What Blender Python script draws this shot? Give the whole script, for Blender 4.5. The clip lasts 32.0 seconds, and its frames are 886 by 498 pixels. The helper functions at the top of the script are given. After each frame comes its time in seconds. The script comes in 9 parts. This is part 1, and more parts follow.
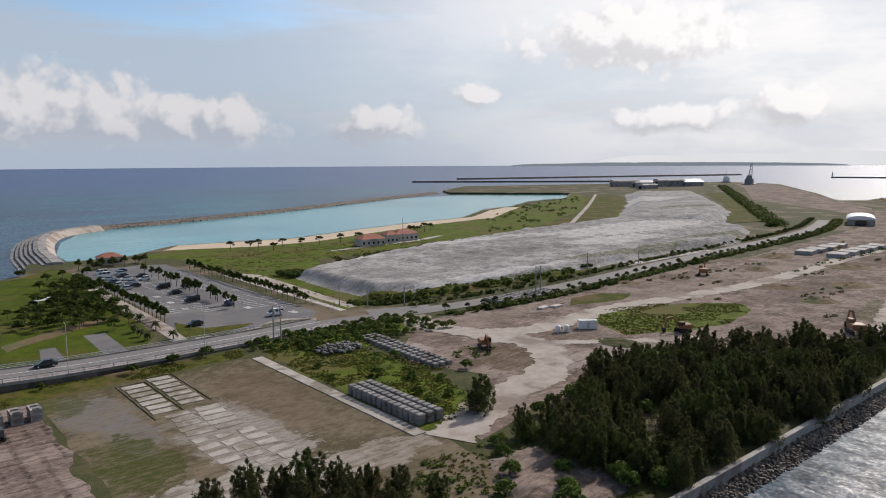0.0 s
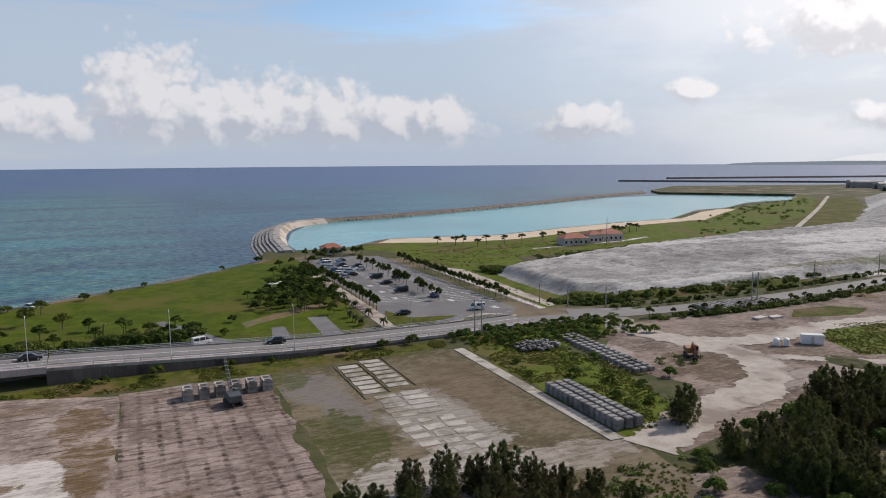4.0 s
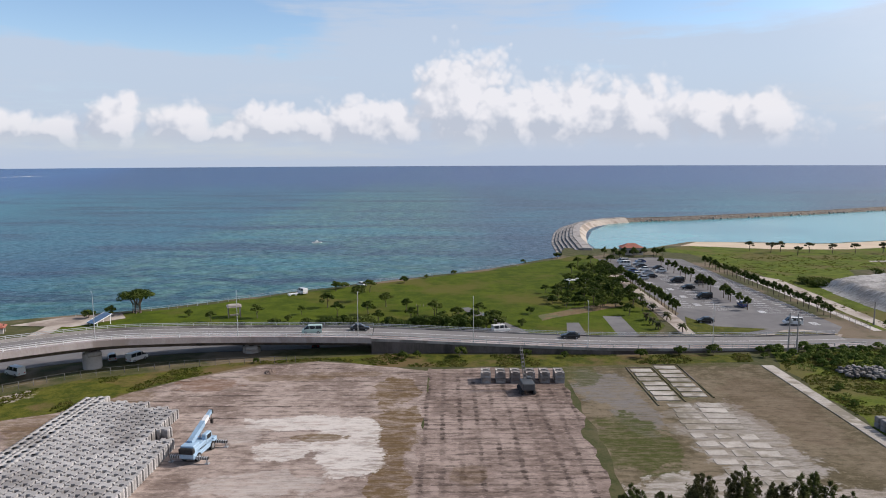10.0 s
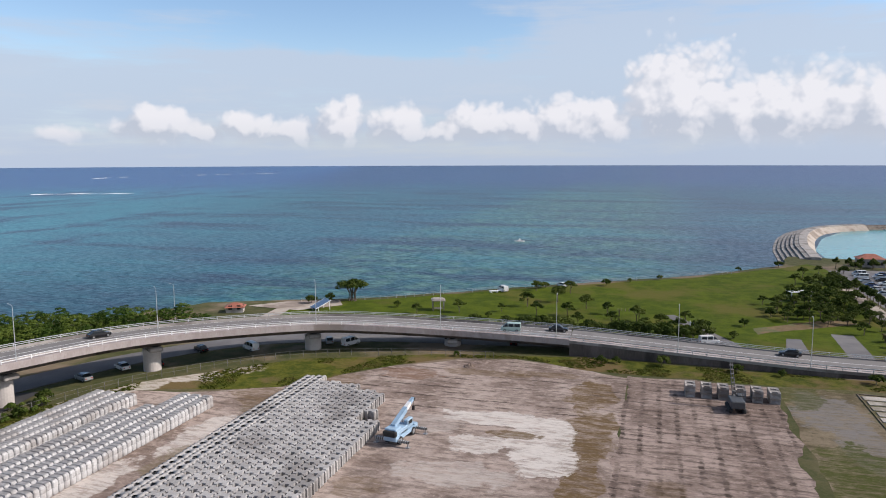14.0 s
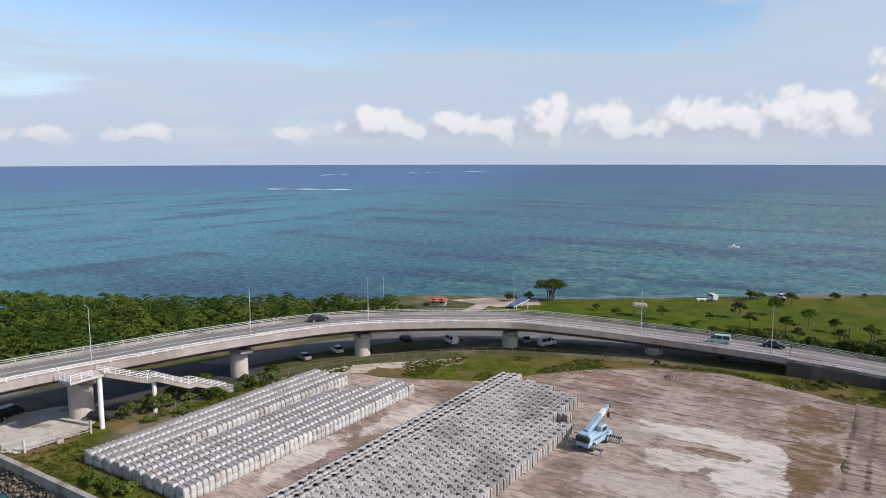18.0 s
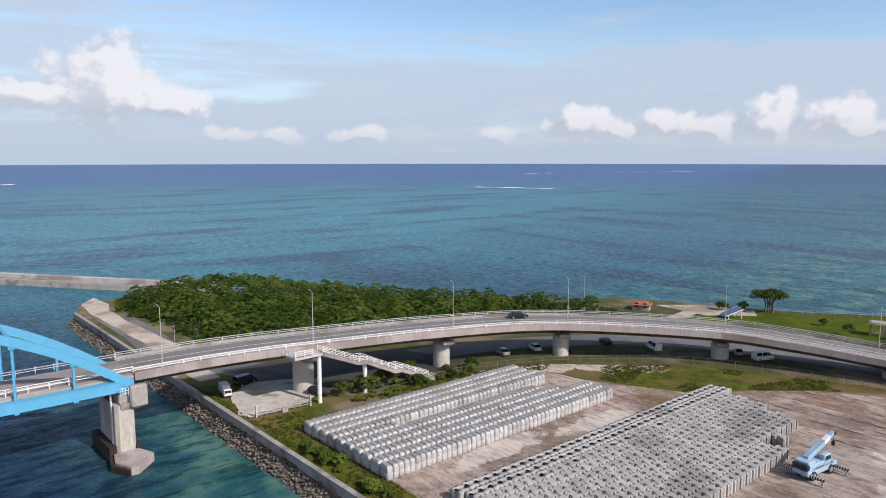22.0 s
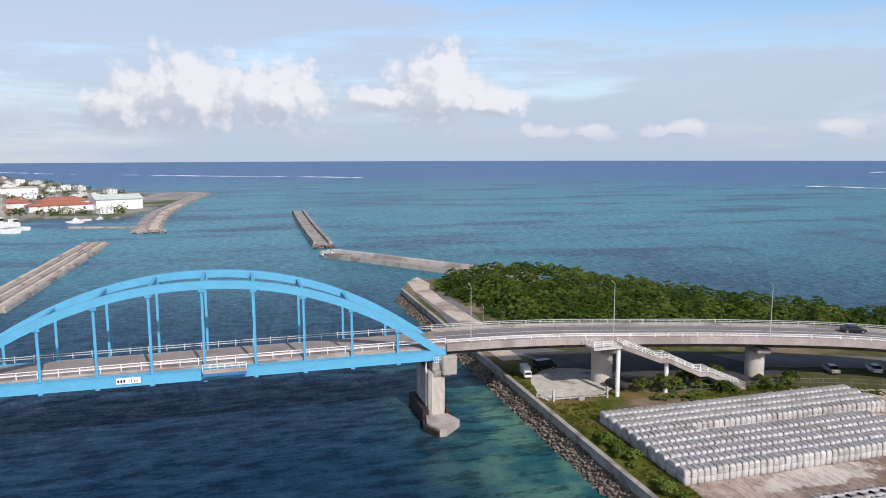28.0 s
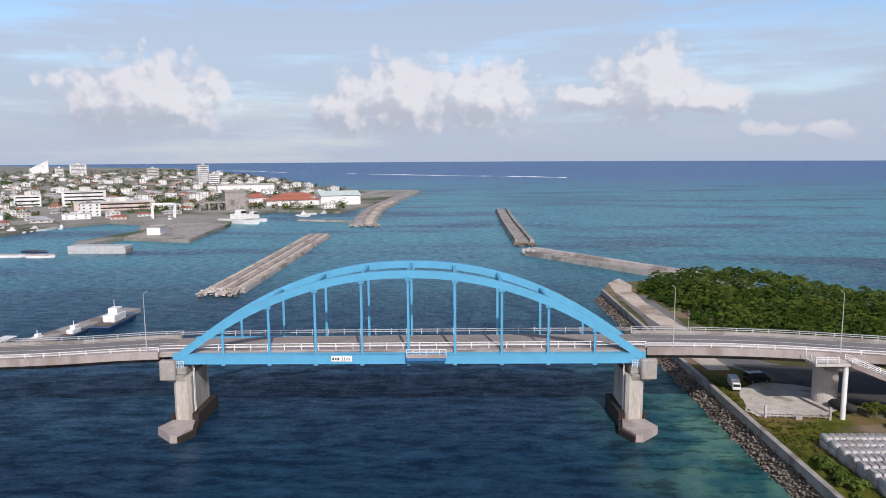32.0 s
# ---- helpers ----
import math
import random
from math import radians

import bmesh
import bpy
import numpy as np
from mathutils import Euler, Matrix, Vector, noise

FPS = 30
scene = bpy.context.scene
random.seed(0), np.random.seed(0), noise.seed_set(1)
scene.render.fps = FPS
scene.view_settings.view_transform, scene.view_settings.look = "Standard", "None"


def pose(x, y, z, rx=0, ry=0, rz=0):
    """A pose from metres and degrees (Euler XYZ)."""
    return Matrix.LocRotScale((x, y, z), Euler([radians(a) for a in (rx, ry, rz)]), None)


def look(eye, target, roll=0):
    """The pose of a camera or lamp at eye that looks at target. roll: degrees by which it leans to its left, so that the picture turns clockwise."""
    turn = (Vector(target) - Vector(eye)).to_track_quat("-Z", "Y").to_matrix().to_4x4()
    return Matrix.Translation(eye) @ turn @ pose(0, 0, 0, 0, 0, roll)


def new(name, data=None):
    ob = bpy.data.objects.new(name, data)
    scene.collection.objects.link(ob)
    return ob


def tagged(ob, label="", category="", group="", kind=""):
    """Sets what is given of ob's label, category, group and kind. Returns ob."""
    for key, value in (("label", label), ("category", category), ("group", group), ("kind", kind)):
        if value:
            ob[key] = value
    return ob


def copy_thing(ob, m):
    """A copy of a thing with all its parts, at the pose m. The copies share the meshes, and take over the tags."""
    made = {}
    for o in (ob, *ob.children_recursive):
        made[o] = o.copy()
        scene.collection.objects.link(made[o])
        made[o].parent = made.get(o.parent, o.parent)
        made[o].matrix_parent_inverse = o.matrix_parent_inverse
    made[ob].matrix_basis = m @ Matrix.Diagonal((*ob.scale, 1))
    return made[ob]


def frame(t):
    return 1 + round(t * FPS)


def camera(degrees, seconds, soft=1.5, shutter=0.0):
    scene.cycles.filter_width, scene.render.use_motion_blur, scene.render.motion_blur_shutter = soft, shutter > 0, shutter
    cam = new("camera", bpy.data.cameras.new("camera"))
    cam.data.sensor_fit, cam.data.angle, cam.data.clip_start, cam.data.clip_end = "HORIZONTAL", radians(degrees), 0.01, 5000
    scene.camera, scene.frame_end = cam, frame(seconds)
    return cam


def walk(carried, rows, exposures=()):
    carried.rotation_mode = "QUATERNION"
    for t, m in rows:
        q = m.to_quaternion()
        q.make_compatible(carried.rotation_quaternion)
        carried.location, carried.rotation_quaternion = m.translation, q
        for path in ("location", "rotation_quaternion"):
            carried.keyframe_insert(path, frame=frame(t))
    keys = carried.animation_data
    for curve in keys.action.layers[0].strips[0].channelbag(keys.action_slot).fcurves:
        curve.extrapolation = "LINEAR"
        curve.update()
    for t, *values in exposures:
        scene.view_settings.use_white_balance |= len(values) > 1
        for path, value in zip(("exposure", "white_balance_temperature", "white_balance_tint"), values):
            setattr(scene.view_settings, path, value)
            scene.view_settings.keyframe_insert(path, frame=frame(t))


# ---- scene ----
cam = camera(64.16, 32.0, soft=1.0)
PATH = [
    (0, pose(-0.34, -44.48, 44.74, 82.79, 0.31, -40.20)),
    (0.5, pose(-0.37, -44.53, 44.73, 82.77, 0.34, -38.16)),
    (1, pose(-0.40, -44.57, 44.72, 82.76, 0.36, -36.11)),
    (1.5, pose(-0.43, -44.61, 44.72, 82.76, 0.37, -34.07)),
    (2, pose(-0.47, -44.65, 44.71, 82.75, 0.37, -32.00)),
    (2.5, pose(-0.50, -44.70, 44.70, 82.75, 0.37, -29.96)),
    (3, pose(-0.53, -44.74, 44.70, 82.75, 0.38, -27.91)),
    (3.5, pose(-0.56, -44.78, 44.69, 82.76, 0.39, -25.87)),
    (5.5, pose(-0.61, -44.97, 44.59, 82.79, 0.39, -17.65)),
    (6, pose(-0.61, -45.01, 44.55, 82.81, 0.39, -15.58)),
    (6.5, pose(-0.62, -45.06, 44.52, 82.83, 0.38, -13.54)),
    (7, pose(-0.62, -45.10, 44.49, 82.84, 0.37, -11.50)),
    (7.5, pose(-0.63, -45.15, 44.45, 82.86, 0.36, -9.44)),
    (8, pose(-0.63, -45.20, 44.42, 82.86, 0.34, -7.46)),
    (8.5, pose(-0.63, -45.25, 44.44, 82.84, 0.34, -5.56)),
    (9, pose(-0.63, -45.31, 44.45, 82.82, 0.32, -3.65)),
    (9.5, pose(-0.62, -45.37, 44.47, 82.80, 0.28, -1.72)),
    (10, pose(-0.62, -45.43, 44.49, 82.79, 0.24, 0.29)),
    (10.5, pose(-0.62, -45.48, 44.50, 82.78, 0.21, 2.38)),
    (11, pose(-0.61, -45.54, 44.52, 82.78, 0.19, 4.41)),
    (11.5, pose(-0.61, -45.60, 44.54, 82.78, 0.17, 6.45)),
    (12, pose(-0.61, -45.65, 44.55, 82.78, 0.16, 8.53)),
    (12.5, pose(-0.53, -45.64, 44.61, 82.77, 0.17, 10.57)),
    (13, pose(-0.45, -45.62, 44.66, 82.77, 0.18, 12.61)),
    (13.5, pose(-0.38, -45.60, 44.72, 82.76, 0.18, 14.71)),
    (14, pose(-0.30, -45.58, 44.78, 82.76, 0.17, 16.75)),
    (14.5, pose(-0.23, -45.56, 44.83, 82.75, 0.16, 18.80)),
    (16.5, pose(0.01, -45.55, 45.04, 82.71, 0.13, 27.07)),
    (17, pose(0.02, -45.61, 45.09, 82.69, 0.11, 29.13)),
    (17.5, pose(0.04, -45.66, 45.13, 82.69, 0.10, 31.03)),
    (18, pose(0.05, -45.72, 45.18, 82.68, 0.09, 33.09)),
    (18.5, pose(0.06, -45.77, 45.22, 82.66, 0.07, 35.15)),
    (19, pose(0.07, -45.83, 45.27, 82.65, 0.04, 37.21)),
    (19.5, pose(0.09, -45.88, 45.31, 82.65, 0.04, 39.26)),
    (20, pose(0.10, -45.94, 45.36, 82.63, 0.03, 41.30)),
    (20.5, pose(0.12, -45.95, 45.30, 82.64, 0.03, 43.34)),
    (21, pose(0.14, -45.95, 45.25, 82.65, 0.02, 45.41)),
    (21.5, pose(0.16, -45.96, 45.20, 82.64, 0.02, 47.45)),
    (22, pose(0.18, -45.96, 45.14, 82.61, 0.03, 49.47)),
    (22.5, pose(0.20, -45.97, 45.09, 82.57, 0.04, 51.51)),
    (23, pose(0.22, -45.98, 45.04, 82.53, 0.07, 53.51)),
    (23.5, pose(0.24, -45.95, 44.93, 82.51, 0.10, 55.54)),
    (24, pose(0.26, -45.92, 44.83, 82.50, 0.12, 57.58)),
    (24.5, pose(0.28, -45.90, 44.73, 82.50, 0.13, 59.64)),
    (25, pose(0.30, -45.87, 44.62, 82.48, 0.13, 61.66)),
    (25.5, pose(0.32, -45.85, 44.52, 82.45, 0.14, 63.75)),
    (27.5, pose(0.33, -45.84, 44.04, 82.42, 0.15, 72.00)),
    (28, pose(0.33, -45.83, 43.93, 82.40, 0.16, 74.09)),
    (28.5, pose(0.39, -45.81, 43.81, 82.40, 0.18, 76.24)),
    (29, pose(0.45, -45.78, 43.68, 82.40, 0.21, 78.42)),
    (29.5, pose(0.51, -45.75, 43.56, 82.41, 0.24, 80.59)),
    (30, pose(0.57, -45.72, 43.44, 82.42, 0.27, 82.75)),
    (30.5, pose(0.66, -45.68, 43.42, 82.41, 0.29, 84.92)),
    (31, pose(0.75, -45.64, 43.39, 82.43, 0.31, 87.09)),
    (31.5, pose(0.85, -45.61, 43.36, 82.45, 0.31, 89.31)),
    (32, pose(0.94, -45.57, 43.33, 82.47, 0.31, 90.46)),
]

walk(cam, PATH, exposures=[(0, -0.50, 6650, 13), (6, -0.34, 6550, 14), (12, -0.20, 6500, 14), (25, -0.22, 6450, 14), (30, -0.26, 6420, 15), (32, -0.38, 6420, 16)])

SEA = 0.5      # water level
LAND = 3.0     # level of the made ground
SUN_AZ, SUN_EL = 78.0, 37.0   # degrees clockwise from +y, and above the horizon

# ---- node helpers ----


class Nodes:
    """Short names for the nodes of one tree."""

    def __init__(self, tree, fresh=True):
        self.tree = tree
        if fresh:
            tree.nodes.clear()

    def add(self, kind, **props):
        n = self.tree.nodes.new(kind)
        for k, v in props.items():
            if k == "operation":
                n.operation = v
            elif k == "data_type":
                n.data_type = v
            elif k == "blend_type":
                n.blend_type = v
            elif k == "noise_dimensions":
                n.noise_dimensions = v
            elif k == "feature":
                n.feature = v
        return n

    def put(self, socket, value):
        if isinstance(value, bpy.types.NodeSocket):
            self.tree.links.new(value, socket)
        elif value is not None:
            socket.default_value = value

    def math(self, op, a, b=None, c=None, clamp=False):
        n = self.add("ShaderNodeMath", operation=op)
        n.use_clamp = clamp
        for s, v in zip(n.inputs, (a, b, c)):
            self.put(s, v)
        return n.outputs[0]

    def vec(self, op, a, b=None):
        n = self.add("ShaderNodeVectorMath", operation=op)
        for s, v in zip(n.inputs, (a, b)):
            self.put(s, v)
        return n.outputs["Value"] if op in ("LENGTH", "DOT_PRODUCT", "DISTANCE") else n.outputs[0]

    def mix(self, f, a, b):
        n = self.add("ShaderNodeMix", data_type="RGBA")
        self.put(n.inputs[0], f)
        self.put(n.inputs[6], rgba(a))
        self.put(n.inputs[7], rgba(b))
        return n.outputs[2]

    def noise(self, v, scale, detail=4.0, rough=0.55, out=0):
        n = self.add("ShaderNodeTexNoise")
        self.put(n.inputs["Vector"], v)
        self.put(n.inputs["Scale"], scale)
        self.put(n.inputs["Detail"], detail)
        self.put(n.inputs["Roughness"], rough)
        return n.outputs[out]

    def smooth(self, x, lo, hi):
        n = self.add("ShaderNodeMapRange")
        n.interpolation_type = "SMOOTHSTEP"
        self.put(n.inputs[0], x)
        self.put(n.inputs[1], lo)
        self.put(n.inputs[2], hi)
        return n.outputs[0]

    def scaled(self, v, x, y, z):
        return self.vec("MULTIPLY", v, (x, y, z))

    def place(self):
        return self.add("ShaderNodeNewGeometry").outputs["Position"]


def rgba(c):
    return (*c, 1.0) if isinstance(c, tuple) and len(c) == 3 else c


# ---- sky and sun ----
world = bpy.data.worlds.new("sky")
scene.world = world
world.use_nodes = True
n = Nodes(world.node_tree)
sky = n.add("ShaderNodeTexSky")
sky.sky_type = "NISHITA"
sky.sun_disc = False
sky.sun_elevation, sky.sun_rotation = radians(SUN_EL), radians(SUN_AZ)
sky.air_density, sky.dust_density, sky.ozone_density = 1.0, 0.3, 2.0
way = n.add("ShaderNodeTexCoord").outputs["Generated"]
sep = n.add("ShaderNodeSeparateXYZ")
n.put(sep.inputs[0], way)
az = n.math("MULTIPLY", n.math("ARCTAN2", n.math("MULTIPLY", sep.outputs[0], -1.0), sep.outputs[1]), 57.2958)
el = n.math("MULTIPLY", n.math("ARCSINE", sep.outputs[2]), 57.2958)
com = n.add("ShaderNodeCombineXYZ")
n.put(com.inputs[0], az)
n.put(com.inputs[1], el)
flat = com.outputs[0]
# billows: the cloud outlines are pushed about by two sizes of noise
# cumulus heaps: bearing, height of the middle, half width, half height, in degrees
HEAPS = [(-9.5, 3.3, 3.2, 3.6), (-15, 3.0, 3.4, 3.2), (-23.8, 2.3, 3.0, 2.4), (-34.5, 2.6, 3.0, 1.8), (-43, 5.2, 1.5, 1.0),
         (-55, 9.2, 7.5, 2.6), (-58, 3.0, 4.5, 1.2), (-66, 4.0, 3.0, 1.6), (-1.6, 4.0, 4.2, 4.6), (-5.8, 3.0, 3.0, 3.3),
         (5.8, 2.6, 4.2, 2.2), (13.7, 2.6, 3.0, 1.9), (20.3, 2.4, 2.2, 2.0), (24.9, 2.6, 2.0, 2.3), (32.1, 2.3, 1.8, 1.5),
         (38.4, 2.4, 2.6, 1.6), (45, 1.6, 1.6, 0.6), (56, 1.7, 1.9, 0.7), (62, 1.5, 1.3, 0.6), (74.5, 5.3, 3.4, 3.2), (78.8, 4.3, 2.4, 1.3), (69.8, 4.0, 2.6, 1.2),
         (87.5, 4.4, 3.6, 3.0), (93.5, 4.6, 4.8, 3.2), (98, 3.2, 2.6, 1.8), (112.5, 4.1, 5.4, 3.4), (66, 1.8, 2.0, 0.5), (9.8, 2.3, 3.0, 1.5), (28.4, 2.0, 2.2, 1.2), (17, 2.1, 2.4, 1.2), (35.2, 1.8, 2.0, 0.9), (-19.6, 2.6, 2.6, 2.0)]


def heap_at(where):
    """How deep a direction lies in the nearest cloud heap, with cauliflower edges."""
    push = n.vec("SUBTRACT", n.noise(where, 0.34, 3.0, 0.52, 1), (0.5, 0.5, 0.5))
    b = n.vec("ADD", where, n.scaled(push, 3.2, 2.2, 0.0))
    best = None
    for a, e, w, h in HEAPS:
        dist = n.vec("LENGTH", n.scaled(n.vec("SUBTRACT", b, (a, e, 0)), 1 / (w * 1.34), 1 / (h * 1.18), 0))
        one = n.math("SUBTRACT", 1.0, dist)
        best = one if best is None else n.math("MAXIMUM", best, one)
    v = n.add("ShaderNodeTexVoronoi", feature="SMOOTH_F1")
    n.put(v.inputs["Vector"], n.vec("ADD", where, n.scaled(push, 1.3, 1.3, 0.0)))
    v.inputs["Scale"].default_value = 0.60
    v.inputs["Detail"].default_value = 2.0
    v.inputs["Roughness"].default_value = 0.55
    v.inputs["Smoothness"].default_value = 0.25
    return n.math("ADD", best, n.math("MULTIPLY", n.math("SUBTRACT", 0.50, v.outputs["Distance"]), 0.48)), b


heap, bent = heap_at(flat)
heap_sun, _ = heap_at(n.vec("ADD", flat, (-0.85, 0.80, 0)))
# crisp tops, bases that dissolve in the haze
crisp = n.smooth(el, 1.2, 4.2)
edge = n.math("ADD", 0.46, n.math("MULTIPLY", crisp, -0.24))
heap_f = n.math("MULTIPLY", n.smooth(heap, n.math("MULTIPLY", edge, -0.95), n.math("MULTIPLY", edge, 0.8)), n.smooth(el, 0.4, 2.2))
# billows facing the sun are white, those turned away or low in the heap grey
lump = n.math("ADD", n.smooth(n.math("SUBTRACT", heap, heap_sun), -0.30, 0.38), n.math("MULTIPLY", n.math("SUBTRACT", n.smooth(el, 0.8, 5.0), 0.62), 0.62), clamp=True)
low_cloud = n.math("MULTIPLY", n.smooth(n.noise(n.scaled(flat, 0.10, 0.42, 1), 1.0, 5.0, 0.6), 0.47, 0.68), n.math("MULTIPLY", n.smooth(el, 0.5, 2.0), n.smooth(el, 7.5, 3.0)))
# veils: long thin sheets high up
veil = n.noise(n.scaled(flat, 0.022, 0.15, 1), 1.0, 6.0, 0.58)
band = n.math("MULTIPLY", n.math("SUBTRACT", n.smooth(el, 14.0, 6.5), 0.55), 0.16)
gap = None
for a, e, w, h, k in ((20, 9.6, 14, 2.1, 0.20), (-20, 11.0, 12, 2.6, 0.11), (36, 13.5, 10, 2.0, 0.2)):
    dist = n.vec("LENGTH", n.scaled(n.vec("SUBTRACT", bent, (a, e, 0)), 1 / w, 1 / h, 0))
    one = n.math("MULTIPLY", n.smooth(dist, 1.3, 0.3), k)
    gap = one if gap is None else n.math("ADD", gap, one)
veil = n.math("ADD", n.math("SUBTRACT", veil, gap), n.math("MULTIPLY", n.math("SUBTRACT", n.noise(n.scaled(flat, 0.06, 0.5, 1), 1.0, 6.0, 0.62), 0.5), 0.35))
veil_f = n.math("MULTIPLY", n.smooth(el, 32.0, 13.5), n.smooth(n.math("ADD", n.math("ADD", veil, band), n.math("MULTIPLY", n.smooth(az, 20.0, -60.0), 0.20)), 0.40, 0.57))
haze = n.smooth(el, 10.0, 0.0)
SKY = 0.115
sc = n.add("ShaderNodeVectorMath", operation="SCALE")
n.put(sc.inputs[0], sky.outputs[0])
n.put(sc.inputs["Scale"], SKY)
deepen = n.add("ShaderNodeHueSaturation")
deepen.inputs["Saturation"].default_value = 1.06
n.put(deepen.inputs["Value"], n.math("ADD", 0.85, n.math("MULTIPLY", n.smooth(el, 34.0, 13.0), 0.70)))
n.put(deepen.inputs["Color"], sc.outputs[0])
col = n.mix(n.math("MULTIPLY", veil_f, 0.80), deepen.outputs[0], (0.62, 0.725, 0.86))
col = n.mix(n.math("MULTIPLY", haze, 0.75), col, (0.53, 0.65, 0.83))
col = n.mix(n.math("MULTIPLY", low_cloud, 0.70), col, (0.70, 0.77, 0.85))
# brighter veils round the sun
sunward = n.smooth(n.vec("DOT_PRODUCT", way, (math.sin(radians(SUN_AZ)) * math.cos(radians(SUN_EL)), math.cos(radians(SUN_AZ)) * math.cos(radians(SUN_EL)), math.sin(radians(SUN_EL)))), 0.52, 0.97)
col = n.mix(n.math("MULTIPLY", sunward, n.math("ADD", 0.52, n.math("MULTIPLY", n.smooth(n.noise(n.scaled(flat, 0.05, 0.16, 1), 1.0, 6.0, 0.6), 0.40, 0.62), 0.43))), col, (1.5, 1.49, 1.46))
white = n.mix(lump, n.mix(sunward, (0.60, 0.66, 0.755), (0.95, 0.95, 0.96)), n.mix(sunward, (1.03, 1.03, 1.05), (1.5, 1.5, 1.5)))
col = n.mix(n.math("MULTIPLY", heap_f, 0.84), col, white)
col = n.mix(n.smooth(el, -1.0, -3.0), col, (0.10, 0.16, 0.20))
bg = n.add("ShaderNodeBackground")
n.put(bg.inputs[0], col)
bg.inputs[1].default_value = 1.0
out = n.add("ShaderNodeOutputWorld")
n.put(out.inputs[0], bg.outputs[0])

sun = new("sun", bpy.data.lights.new("sun", "SUN"))
sun.data.energy, sun.data.angle, sun.data.color = 5.0, radians(0.53), (1.0, 0.94, 0.86)
to_sun = Vector((math.sin(radians(SUN_AZ)) * math.cos(radians(SUN_EL)), math.cos(radians(SUN_AZ)) * math.cos(radians(SUN_EL)), math.sin(radians(SUN_EL))))
sun.matrix_world = look(to_sun * 300, (0, 0, 0))

# ---- materials ----


def material(name):
    m = bpy.data.materials.new(name)
    m.use_nodes = True
    nn = Nodes(m.node_tree)
    p = nn.add("ShaderNodeBsdfPrincipled")
    o = nn.add("ShaderNodeOutputMaterial")
    nn.put(o.inputs[0], p.outputs[0])
    return m, nn, p


def relief(nn, p, height, strength, distance=0.1):
    b = nn.add("ShaderNodeBump")
    b.inputs["Strength"].default_value = strength
    b.inputs["Distance"].default_value = distance
    nn.put(b.inputs["Height"], height)
    nn.put(p.inputs["Normal"], b.outputs[0])


def surface(name, c1, c2, scale=0.6, fine=6.0, rough=0.85, bump=0.25, c3=None, patch=0.06, metal=0.0, rand=0.0, stretch=(1, 1, 1), patch_at=(0.5, 0.62), spec=0.5):
    """A worn surface: two tones by grain, a third in large patches."""
    m, nn, p = material(name)
    pos = nn.scaled(nn.place(), *stretch)
    a = nn.noise(pos, scale, 6.0, 0.6)
    b = nn.noise(pos, fine, 3.0, 0.6)
    f = nn.smooth(nn.math("ADD", nn.math("MULTIPLY", a, 0.65), nn.math("MULTIPLY", b, 0.35)), 0.36, 0.64)
    col = nn.mix(f, c1, c2)
    if c3:
        col = nn.mix(nn.smooth(nn.noise(pos, patch, 5.0, 0.6), *patch_at), col, c3)
    if rand:
        info = nn.add("ShaderNodeObjectInfo").outputs["Random"]
        h = nn.add("ShaderNodeHueSaturation")
        nn.put(h.inputs["Value"], nn.math("ADD", nn.math("MULTIPLY", info, rand), 1 - rand / 2))
        nn.put(h.inputs["Color"], col)
        col = h.outputs[0]
    nn.put(p.inputs["Base Color"], col)
    p.inputs["Roughness"].default_value = rough
    p.inputs["Diffuse Roughness"].default_value = 0.2 if rough > 0.9 else 0.0
    p.inputs["Metallic"].default_value = metal
    p.inputs["Specular IOR Level"].default_value = spec
    if bump:
        relief(nn, p, nn.math("ADD", b, nn.math("MULTIPLY", a, 1.5)), bump)
    return m


def foliage(name, c1, c2, c3, scale=0.25, thin=0.20):
    """Thin leaves that let some light through; tone changes from leaf to leaf and from clump to clump."""
    m, nn, p = material(name)
    g = nn.add("ShaderNodeNewGeometry")
    f = nn.noise(g.outputs["Position"], scale, 3.0)
    col = nn.mix(g.outputs["Random Per Island"], c1, c2)
    col = nn.mix(nn.smooth(f, 0.44, 0.60), col, c3)
    nn.put(p.inputs["Base Color"], col)
    p.inputs["Roughness"].default_value = 0.75
    p.inputs["Specular IOR Level"].default_value = 0.12
    t = nn.add("ShaderNodeBsdfTranslucent")
    nn.put(t.inputs[0], col)
    mx = nn.add("ShaderNodeMixShader")
    mx.inputs[0].default_value = thin
    nn.put(mx.inputs[1], p.outputs[0])
    nn.put(mx.inputs[2], t.outputs[0])
    o = [q for q in nn.tree.nodes if q.bl_idname == "ShaderNodeOutputMaterial"][0]
    nn.put(o.inputs[0], mx.outputs[0])
    return m


